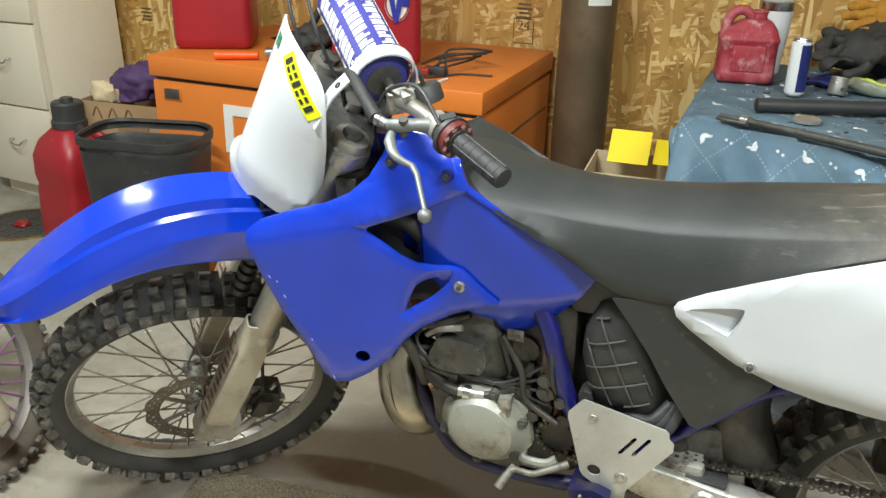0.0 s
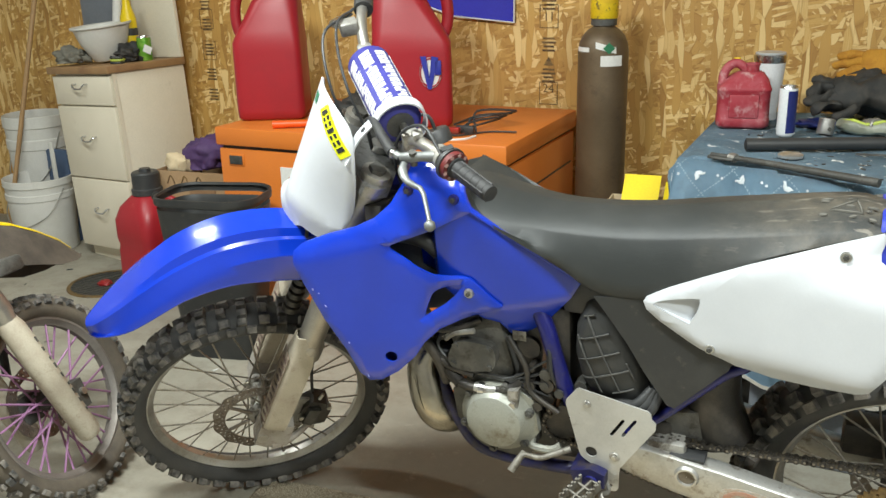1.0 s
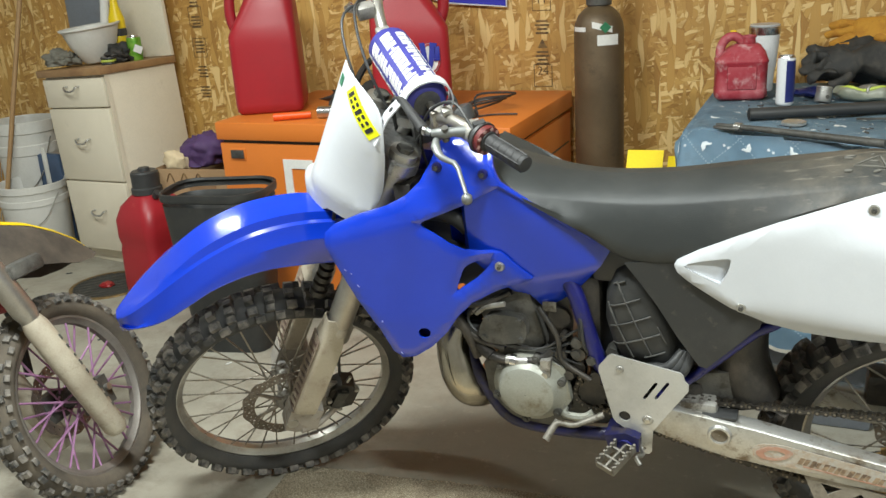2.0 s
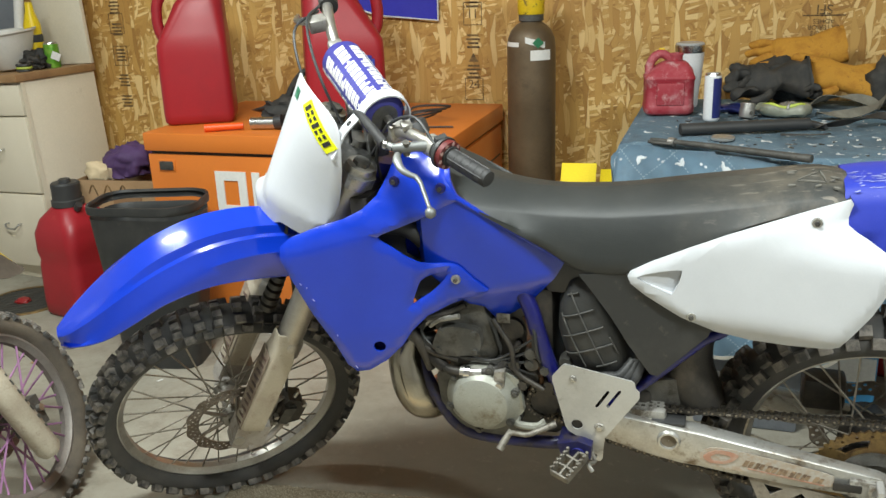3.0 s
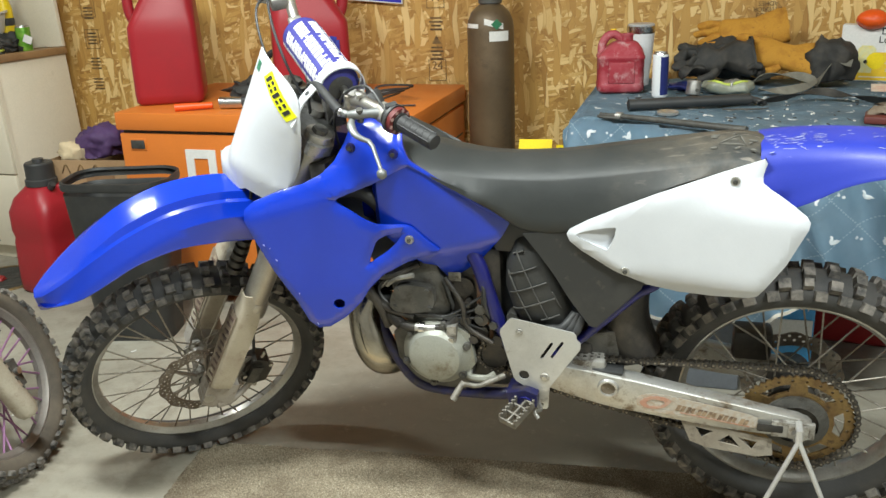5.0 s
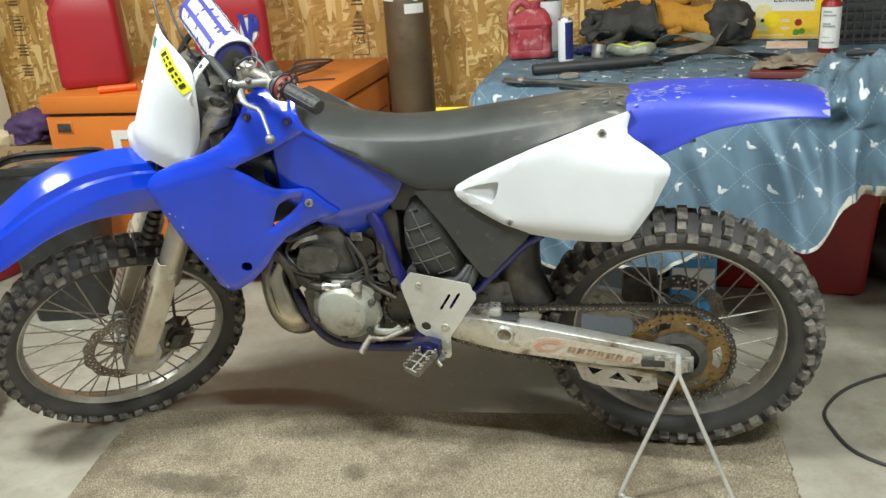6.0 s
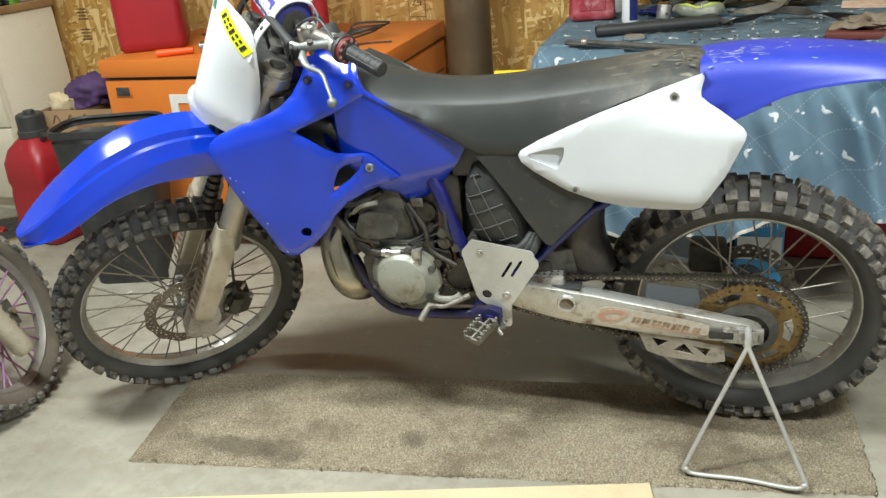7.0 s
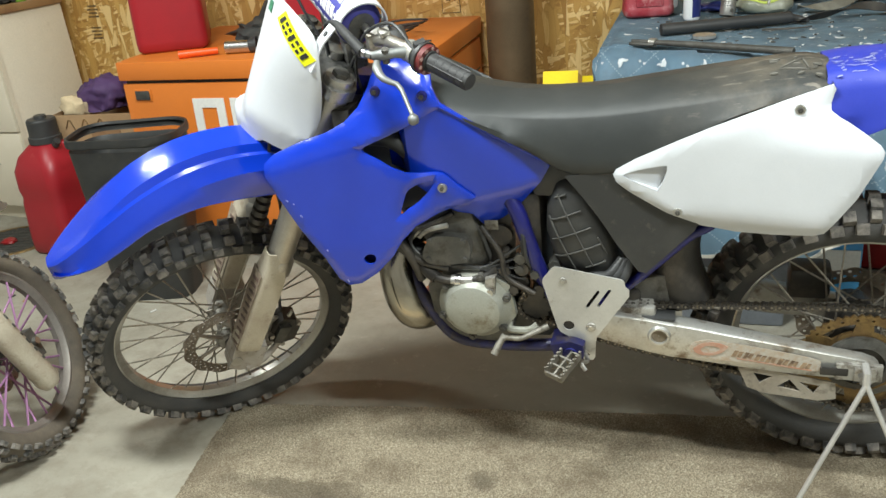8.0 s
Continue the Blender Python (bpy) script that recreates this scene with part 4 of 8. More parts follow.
# ---- wheels ----
def tyre_bm(outer, width, rim, knob, pitches, seed, rows):
    """Casing and tread blocks, axle along y."""
    rng = random.Random(seed)
    a = (outer - knob - rim) / 2 + 0.004
    rc, b = outer - knob - a, width / 2
    prof = [(rc + a * math.cos(radians(f)), b * math.sin(radians(f))) for f in range(-150, 151, 15)]
    casing = lathe(prof, 72, None, pose(0, 0, 0, 90))
    blocks = bmesh.new()
    for k in range(pitches):
        for phi, arc, across, shift, every in rows:
            if k % 2 != every and every < 2:
                continue
            for side in ((-1, 1) if phi else (1,)):
                f = radians(phi) * side
                th = 2 * math.pi * (k + shift + rng.uniform(-0.03, 0.03)) / pitches
                nrm = Vector((math.cos(f) / a, math.sin(f) / b, 0)).normalized()
                base = Vector((rc + a * math.cos(f), b * math.sin(f), 0))
                t2 = Vector((-nrm.y, nrm.x, 0))
                pts = []
                for h, shrink in ((-0.004, 1.0), (knob, 0.86)):
                    for sa, sl in ((-1, -1), (1, -1), (1, 1), (-1, 1)):
                        p = base + nrm * h + t2 * (sa * across / 2 * shrink)
                        pts.append(Vector((p.x, p.y, sl * arc / 2 * shrink)))
                rot = Matrix.Rotation(th, 3, "Y")
                vs = [blocks.verts.new(rot @ Vector((p.x, p.y, p.z))) for p in pts]
                for q in ((4, 5, 6, 7), (0, 1, 5, 4), (1, 2, 6, 5), (2, 3, 7, 6), (3, 0, 4, 7)):
                    blocks.faces.new([vs[i] for i in q])
    return casing, blocks


SPOKE_MESHES = {}


def spokes(mat, parent, hub_r, hub_y, rim_r, count, m, gauge=0.0022):
    if mat.name not in SPOKE_MESHES:
        SPOKE_MESHES[mat.name] = mesh_of("spoke", rod((0, 0, 0), (0, 0, 1), gauge, 6), mat)
        SPOKE_MESHES[mat.name + " nipple"] = mesh_of("nipple", rod((0, 0, 0), (0, 0, 0.018), 0.0042, 6), BARE)
    for k in range(count):
        side = 1 if k % 2 else -1
        lean = 1 if (k // 2) % 2 else -1
        th = 2 * math.pi * k / count
        ha = th + lean * 0.85
        a = Vector((hub_r * math.cos(ha), side * hub_y, hub_r * math.sin(ha)))
        b = Vector((rim_r * math.cos(th), side * 0.004, rim_r * math.sin(th)))
        turn = (b - a).to_track_quat("Z", "Y").to_matrix().to_4x4()
        sp = piece("spoke", SPOKE_MESHES[mat.name], m @ Matrix.Translation(a) @ turn @ Matrix.Diagonal((1, 1, (b - a).length, 1)), parent)


def rim_bm(r, w):
    prof = [(r, -w / 2), (r + 0.002, -w / 2 - 0.002), (r + 0.003, -w / 2 + 0.002), (r - 0.012, -w / 2 + 0.006), (r - 0.02, -w * 0.3), (r - 0.024, 0), (r - 0.02, w * 0.3), (r - 0.012, w / 2 - 0.006), (r + 0.003, w / 2 - 0.002), (r + 0.002, w / 2 + 0.002), (r, w / 2),
            (r - 0.016, w / 2), (r - 0.021, w / 2 - 0.006), (r - 0.03, 0.008), (r - 0.03, -0.008), (r - 0.021, -w / 2 + 0.006), (r - 0.016, -w / 2)]
    return lathe(prof, 72, None, pose(0, 0, 0, 90), True)


def ring_disc(r_out, r_in, thick, holes, wave=0.0, slots=(), n=72):
    out = []
    for k in range(n):
        a = 2 * math.pi * k / n
        r = r_out + wave * math.cos(12 * a)
        out.append((r * math.cos(a), r * math.sin(a)))
    loops = [circle(0, 0, r_in, 40)]
    for r, count, size, off in holes:
        for k in range(count):
            a = 2 * math.pi * (k + off) / count
            loops.append(circle(r * math.cos(a), r * math.sin(a), size, 8))
    return plate(out, loops + list(slots), None, thick, flat=True)


# ---- the blue motocross bike ----
BIKE = thing("motocross_bike", pose(1.08, 1.341, 0.006, 6.0), "blue and white motocross bike leaning on a wire triangle stand", "motorcycle")
AXLE = Vector((-1.53, 0, 0.336))
D, E = Vector((0.477, 0, 0.879)), Vector((-0.879, 0, 0.477))
FOOT = AXLE - E * 0.06
STEER = pose(0, 0, 0, 2.2) @ Matrix.Translation(FOOT) @ Matrix.Rotation(radians(41), 4, D) @ Matrix.Translation(-FOOT)


def fork_at(s, off=0.0, y=0.0):
    return FOOT + D * s + E * off + Vector((0, y, 0))


HEAD = Matrix.Translation(FOOT) @ Matrix.Rotation(radians(41), 4, D) @ Matrix.Translation(-FOOT)


def steered(name, bm, mat, parent=None, label="", sharp=38.0):
    return part(name, place(bm, STEER), mat, parent or BIKE, label, sharp)


def headed(name, bm, mat, parent=None, label="", sharp=38.0):
    return part(name, place(bm, HEAD), mat, parent or BIKE, label, sharp)


# front wheel
FW = STEER @ Matrix.Translation(AXLE)
hub = part("front_wheel", place(lathe([(0.014, -0.06), (0.03, -0.058), (0.034, -0.045), (0.024, -0.036), (0.02, 0), (0.024, 0.036), (0.034, 0.045), (0.03, 0.058), (0.014, 0.06)], 24, None, pose(0, 0, 0, 90)), FW), ALU, BIKE, "spoked front wheel turned aside")
casing, blocks = tyre_bm(0.347, 0.09, 0.282, 0.014, 44, 1, ((15, 0.024, 0.02, 0.0, 0), (0, 0.022, 0.02, 0.0, 1), (40, 0.026, 0.021, 0.1, 1), (42, 0.022, 0.018, 0.0, 0), (70, 0.025, 0.017, 0.45, 2)))
tyre = part("tyre", place(casing, FW), RUBBER, hub, "worn black off-road tyre")
part("tread", place(blocks, FW), KNOB, tyre, "dusty tread blocks", 30)
part("rim", place(rim_bm(0.291, 0.042), FW), RIM, hub, "dull aluminium rim")
spokes(SPOKE, hub, 0.031, 0.04, 0.266, 36, FW)
part("brake_disc", place(ring_disc(0.118, 0.088, 0.003, ((0.111, 36, 0.0032, 0), (0.103, 36, 0.0035, 0.5), (0.095, 36, 0.003, 0)), 0.003), FW @ pose(0, -0.062, 0)), DISC, hub, "drilled brake disc")
for k in range(6):
    part("disc_arm", place(rod((0.028, 0, 0), (0.09, 0, 0.02), 0.005, 6), FW @ pose(0, -0.06, 0, 0, 60 * k, 0)), DISC, hub)

MUD = worn("caked_mud", (0.2, 0.15, 0.11), (0.33, 0.27, 0.2), 0.85, 0, 30, 200, relief=0.4)
worn("brown_slot", (0.07, 0.045, 0.035), (0.14, 0.08, 0.06), 0.7)
# fork
for y in (-0.103, 0.103):
    leg = steered("fork_tube", tube([fork_at(0.315, 0.028, y), fork_at(0.335, 0.028, y), fork_at(0.345, 0.028, y), fork_at(0.55, 0.028, y), fork_at(0.838, 0.028, y)], [0.0335, 0.0335, 0.0305, 0.031, 0.03], 20, smooth=False), FORK_TUBE, label="grey upper fork tube")
    steered("collar", tube([fork_at(0.29, 0.028, y), fork_at(0.3, 0.028, y), fork_at(0.335, 0.028, y), fork_at(0.345, 0.028, y)], [0.028, 0.0365, 0.0365, 0.031], 20, smooth=False), FORK_TUBE, leg)
    steered("fork_cap", rod(fork_at(0.838, 0.028, y), fork_at(0.848, 0.028, y), 0.018, 6), CAST_DARK, leg)
    steered("slider", rod(fork_at(0.02, 0.03, y), fork_at(0.32, 0.028, y), 0.0235, 16), STEEL, leg)
    lug = steered("axle_lug", hull([fork_at(s, o, y + q) for s in (-0.025, 0.05) for o in (-0.008, 0.075) for q in (-0.026, 0.026)] + [fork_at(-0.042, 0.04, y + q) for q in (-0.02, 0.02)]), LUG, label="scuffed pale alloy axle lug")
    steered("axle_nut", rod(fork_at(0, 0.06, y - 0.028), fork_at(0, 0.06, y + 0.028), 0.016, 6), STEEL, lug)
    # guard: a curved shell in front and outside of the slider
    rings = []
    for s, r, swell in ((0.052, 0.033, 0.009), (0.056, 0.0355, 0.009), (0.08, 0.036, 0.008), (0.15, 0.036, 0.006), (0.25, 0.036, 0.005), (0.3, 0.035, 0.005), (0.33, 0.029, 0.008), (0.365, 0.018, 0.02)):
        outer, inner = [], []
        for k in range(13):
            a = radians(-105 + 210 * k / 12)
            side = -1 if y < 0 else 1
            ca, sa = math.copysign(abs(math.cos(a)) ** 0.4, math.cos(a)), math.copysign(abs(math.sin(a)) ** 0.45, math.sin(a))
            outer.append(fork_at(s, 0.03 + swell + r * ca, y + side * 0.006 + r * sa))
            inner.append(fork_at(s, 0.03 + swell + (r - 0.003) * ca, y + side * 0.006 + (r - 0.003) * sa))
        rings.append(outer + inner[::-1])
    guard = steered("fork_guard", skin(rings), FORK_GUARD, label="dirt-caked beige fork guard", sharp=50)
    face = Matrix((E, Vector((0, 1, 0)), D)).transposed().to_4x4()
    steered("caked_dirt", place(box(-0.0012, 0.0012, -0.026, 0.026, -0.128, 0.128, 0.001), Matrix.Translation(fork_at(0.175, 0.0722, y + side * 0.006)) @ face), MUD, guard, "dark dirt on the guard's face")
    for k in range(11):
        slot_m = Matrix.Translation(fork_at(0.06 + 0.022 * k, 0.0735, y + side * 0.006 - 0.004)) @ face @ pose(0, 0, 0, -22)
        steered("vent_slot", place(box(-0.0015, 0.0015, -0.016, 0.016, -0.0035, 0.0035, 0.001), slot_m), bpy.data.materials["brown_slot"], guard)
steered("front_axle", rod(fork_at(0, 0.06, -0.125), fork_at(0, 0.06, 0.125), 0.011, 12), STEEL)
caliper = steered("brake_caliper", rumple(hull([fork_at(0.06 + a, -0.06 + b, -0.07 + q) for a, b in ((-0.045, -0.012), (-0.03, -0.034), (0.015, -0.04), (0.045, -0.022), (0.05, 0.012), (0.02, 0.032), (-0.035, 0.028)) for q in (-0.022, 0.022)]), 0.006, 40), GREASE, label="grimy black brake caliper")
steered("caliper_bridge", hull([fork_at(0.06 + a, -0.06 + b, -0.07 + q) for a, b in ((-0.03, 0.0), (0.03, -0.01), (0.028, 0.02), (-0.025, 0.024)) for q in (-0.036, -0.02)]), CAST_DARK, caliper)
steered("bleed_nipple", rod(fork_at(0.112, -0.062, -0.085), fork_at(0.13, -0.066, -0.085), 0.005, 8), STEEL, caliper)
for a, b in ((-0.038, -0.005), (0.036, -0.03), (-0.01, 0.03)):
    steered("caliper_bolt", rod(fork_at(0.06 + a, -0.06 + b, -0.102), fork_at(0.06 + a, -0.06 + b, -0.088), 0.0065, 6), STEEL, caliper)
steered("lug_arm", tube([fork_at(-0.03, 0.03, -0.12), fork_at(-0.02, -0.01, -0.115), fork_at(0.01, -0.045, -0.1), fork_at(0.045, -0.06, -0.095)], [0.014, 0.01, 0.008, 0.007], 10), LUG, caliper, "pale cast caliper arm")
for z in (-0.025, 0.025):
    steered("piston_cap", place(lathe([(0.001, 0.03), (0.013, 0.03), (0.015, 0.02)], 16), Matrix.Translation(fork_at(0.06 + z * 0.8, -0.06, -0.07)) @ pose(0, 0, 0, 90)), CAST_DARK, caliper)
steered("caliper_bracket", hull([fork_at(s, o, -0.075 + q) for s, o in ((-0.01, 0.03), (0.1, 0.03), (0.1, -0.05), (-0.0, -0.05)) for q in (-0.004, 0.004)]), ALU, caliper)
steered("brake_hose", tube([fork_at(0.1, -0.05, -0.06), fork_at(0.2, -0.02, -0.065), fork_at(0.3, -0.005, -0.065), fork_at(0.45, 0.04, -0.06), fork_at(0.6, 0.1, -0.04), fork_at(0.8, 0.09, 0.05)], 0.004, 8), BLACK)
for k in range(6):
    steered("hose_guide", rod(fork_at(0.37 + 0.022 * k, 0.075, -0.035), fork_at(0.384 + 0.022 * k, 0.075, -0.035), 0.021 - 0.001 * k, 12), GREASE, label="ribbed black hose guide")
# clamps
for s, thick in ((0.55, 0.03), (0.81, 0.026)):
    pts = [(-0.145, 0.03), (-0.14, 0.055), (-0.1, 0.066), (0, 0.05), (0.1, 0.066), (0.14, 0.055), (0.145, 0.03), (0.13, -0.002), (0.06, -0.03), (0, -0.04), (-0.06, -0.03), (-0.13, -0.002)]
    rings = [[fork_at(s + q, o, y) for y, o in pts] for q in (-thick / 2, thick / 2)]
    steered("triple_clamp", skin(rings), CLAMP, label="dull machined alloy fork clamp")
steered("steering_stem", rod(fork_at(0.52, 0), fork_at(0.84, 0), 0.02, 16), STEEL)
part("head_tube", rod(fork_at(0.55), fork_at(0.79), 0.033, 20), BLUE_FRAME, BIKE)
part("frame_gusset", hull([(x, y, z) for x, z, w in ((-1.15, 0.9, 0.03), (-1.1, 0.99, 0.03), (-0.99, 0.985, 0.045), (-0.99, 0.87, 0.045)) for y in (-w, w)]), BLUE_FRAME, BIKE)

# front fender
rings = []
prof = ((-0.10, 0.80, 0.05, 0.05), (-0.03, 0.835, 0.07, 0.075), (0.06, 0.875, 0.08, 0.085), (0.15, 0.905, 0.088, 0.08), (0.25, 0.912, 0.095, 0.06), (0.35, 0.89, 0.098, 0.045), (0.43, 0.856, 0.096, 0.042), (0.49, 0.823, 0.088, 0.036), (0.54, 0.793, 0.072, 0.022), (0.578, 0.77, 0.05, 0.01), (0.6, 0.757, 0.026, 0.004))
P0 = fork_at(0.56)
for q, z, w, drop in prof:
    top, low = [], []
    for u in (-1, -0.99, -0.93, -0.84, -0.72, -0.6, -0.5, -0.4, -0.2, 0, 0.2, 0.4, 0.5, 0.6, 0.72, 0.84, 0.93, 0.99, 1):
        a = abs(u)
        ridge = 0.016 * (1 - ease((a - 0.42) / 0.07)) * ease((0.52 - q) / 0.2) + 0.004 * (1 - a)
        flank = -0.03 * ease((a - 0.55) / 0.3) - (drop - 0.02) * ease((a - 0.86) / 0.12) - 0.006 * (1 - abs(a - 0.78) / 0.08 if abs(a - 0.78) < 0.08 else 0)
        y = u * w if a < 0.9 else math.copysign(w * (0.9 + (a - 0.9) * 0.6), u)
        p = Vector((P0.x - q, y, z + ridge + flank))
        top.append(p)
        low.append(p - Vector((0, 0, 0.0035)))
    rings.append(top + low[::-1])
dense = []
cols = [spline([r[i] for r in rings], 4) for i in range(len(rings[0]))]
for k in range(len(cols[0])):
    dense.append([c[k] for c in cols])
fender = steered("front_fender", skin(dense), BLUE, label="glossy blue plastic front fender", sharp=26)

# number plate
rings = []


def plate_off(u, v):
    twist = -0.45 * ease((0.27 - v) / 0.22) * u if u > 0 else -0.42 * ease((0.055 - v) / 0.05) * u
    return 0.18 - 3.6 * u * u + twist - 0.4 * max(0.0, 0.05 - v)


outline = [(-0.02, 0.316), (0.03, 0.314), (0.08, 0.303), (0.113, 0.284), (0.129, 0.25), (0.134, 0.2), (0.131, 0.15), (0.127, 0.11), (0.122, 0.077), (0.105, 0.036), (0.082, 0.008), (0.06, 0.004), (0.035, 0.002), (0.015, -0.012), (-0.01, -0.022),
           (-0.05, -0.024), (-0.085, -0.014), (-0.112, 0.0), (-0.117, 0.022), (-0.098, 0.048), (-0.09, 0.08), (-0.094, 0.13), (-0.1, 0.19), (-0.097, 0.24), (-0.082, 0.284), (-0.055, 0.308)]
outline = flat2(outline, 3)
bm = plate(outline, (), plate_off, 0.004, 0.02)
PLATE = Matrix.Translation(fork_at(0.615, 0, -0.012)) @ Matrix(((0, 0.879, 0.477, 0), (-1, 0, 0, 0), (0, -0.477, 0.879, 0), (0, 0, 0, 1))) @ pose(0, 0, 0.3, 0, -4, 0) @ pose(0, 0, -0.3)
nplate = headed("number_plate", place(bm, PLATE), WHITE, label="blank white front number plate", sharp=55)


def on_plate(u, v, lift=0.0015):
    return PLATE @ Vector((u, -plate_off(u, v) - lift, v))


# yellow sticker running down the near edge, dark letter-like bars on it
rings = []
for k in range(9):
    v, c = 0.289 - 0.06 * k / 8, 0.043 + 0.077 * k / 8
    rings.append([on_plate(c - 0.009, v - 0.012), on_plate(c + 0.009, v + 0.012), on_plate(c + 0.009, v + 0.012, 0.0008), on_plate(c - 0.009, v - 0.012, 0.0008)])
sticker = headed("sticker", skin(rings), LABEL_YELLOW, nplate, "yellow sticker with a dark emblem")
for k in range(7):
    f0, f1 = (0.6 + k) / 8, (1.2 + k) / 8
    for a0, a1 in ((-0.62, -0.22), (0.18, 0.62)) if k % 3 else ((-0.62, 0.62),):
        rings = []
        for f in (f0, f1):
            v, c = 0.289 - 0.06 * f, 0.043 + 0.077 * f
            rings.append([on_plate(c + 0.009 * a0, v + 0.012 * a0, 0.0026), on_plate(c + 0.009 * a1, v + 0.012 * a1, 0.0026), on_plate(c + 0.009 * a1, v + 0.012 * a1, 0.0018), on_plate(c + 0.009 * a0, v + 0.012 * a0, 0.0018)])
        headed("sticker_mark", skin(rings), INK, sticker)
headed("sticker", skin([[on_plate(-0.014, 0.296), on_plate(0.006, 0.296), on_plate(0.006, 0.296, 0.0006), on_plate(-0.014, 0.296, 0.0006)], [on_plate(-0.014, 0.274), on_plate(0.006, 0.274), on_plate(0.006, 0.274, 0.0006), on_plate(-0.014, 0.274, 0.0006)]]), worn("dark_green_ink", (0.02, 0.14, 0.07), (0.1, 0.3, 0.2), 0.5, 0, 200), nplate, "small green square sticker")

# handlebar
BAR = fork_at(0.865, -0.03)
BAR_PIVOT, BAR_TURN = Vector((0.06, -0.36, 0.115)), Matrix.Rotation(radians(6.5), 3, D)


def bar_at(back, y, up):
    return BAR + BAR_PIVOT + BAR_TURN @ (Vector((back, y, up)) - BAR_PIVOT)


half = [(0.0, 0.05, 0), (0.002, 0.1, 0.012), (0.008, 0.17, 0.085), (0.02, 0.23, 0.11), (0.045, 0.31, 0.115), (0.075, 0.405, 0.12)]
handlebar = headed("handlebar", tube([bar_at(a, -y, z) for a, y, z in half[::-1]] + [bar_at(a, y, z) for a, y, z in half], 0.0125, 12), worn("titanium_grey_bar", (0.52, 0.5, 0.46), (0.42, 0.4, 0.36), 0.36, 0.85, 10), label="grey alloy handlebar")
headed("crossbar", rod(bar_at(0.005, -0.155, 0.085), bar_at(0.005, 0.155, 0.085), 0.008, 12), STEEL, handlebar)
for y in (-0.05, 0.05):
    headed("bar_clamp", place(box(-0.022, 0.022, -0.02, 0.02, -0.05, 0.02, 0.005), Matrix.Translation(bar_at(0, y, 0))), CLAMP, handlebar)
for side in (-1, 1):
    headed("crossbar_clamp", place(box(-0.016, 0.016, -0.013, 0.013, -0.02, 0.02, 0.005), Matrix.Translation(bar_at(0.006, side * 0.162, 0.082))), ALU, handlebar)
    p = [bar_at(a, side * y, z) for a, y, z in ((0.047, 0.315, 0.1155), (0.0765, 0.41, 0.12))]
    grip = headed("grip", tube([p[0], p[0].lerp(p[1], 0.04), p[0].lerp(p[1], 0.05), p[0].lerp(p[1], 0.97), p[1]], [0.02, 0.02, 0.016, 0.016, 0.0145], 16, smooth=False), GRIP, label="black ribbed rubber grip")
    for k in range(5):
        d = (p[1] - p[0]).normalized()
        q = p[0].lerp(p[1], 0.1 + 0.17 * k)
        headed("grip_pad", tube([q, q + d * 0.001, q + d * 0.0125, q + d * 0.0135], [0.016, 0.0168, 0.0168, 0.016], 16, smooth=False), GRIP, grip)
    for a in (20, 110, 200, 290):
        d = (p[1] - p[0]).normalized()
        o = d.orthogonal().normalized()
        o = Matrix.Rotation(radians(a), 3, d) @ o * 0.0165
        headed("grip_rib", rod(p[0].lerp(p[1], 0.08) + o, p[0].lerp(p[1], 0.96) + o, 0.0016, 5), GRIP, grip)
# bar pad with rows of white blocks
NAVY = worn("navy_pad_vinyl", (0.03, 0.03, 0.2), (0.045, 0.045, 0.26), 0.55)
pad = headed("bar_pad", tube([bar_at(0.0, -0.118, 0.088), bar_at(0.0, -0.112, 0.088), bar_at(0.0, -0.108, 0.088), bar_at(0.0, 0.108, 0.088), bar_at(0, 0.118, 0.088)], [0.034, 0.042, 0.046, 0.046, 0.04], 32, smooth=False), NAVY, label="round blue handlebar pad with white printed rows")
rng = random.Random(5)
for row in range(8):
    ang = radians(-60 + row * 45)
    y = -0.104 + rng.uniform(0, 0.01)
    while y < 0.09:
        w = rng.choice((0.0125, 0.014))
        for y0, y1, da0, da1 in ((y, y + w * 0.42, -15, 15), (y + w * 0.6, y + w, rng.choice((-15, -15, -4)), rng.choice((15, 15, 4)))):
            rings = []
            for k in range(5):
                da = da0 + (da1 - da0) * k / 4
                a = ang + radians(da)
                quad = [(0.0462, y0), (0.0462, y1), (0.0469, y1), (0.0469, y0)]
                rings.append([bar_at(r * math.sin(a), q + 0.004 * da / 17, 0.088 + r * math.cos(a)) for r, q in quad])
            headed("pad_print", skin(rings), PAPER, pad)
        y += w + 0.0042
# dark disc paints the shade of the hollow in the pad's end
headed("pad_end", tube([bar_at(0.0, -0.1195, 0.088), bar_at(0.0, -0.1155, 0.088)], 0.028, 20, smooth=False), CAST_DARK, pad, "dark disc standing for the shaded hollow end")
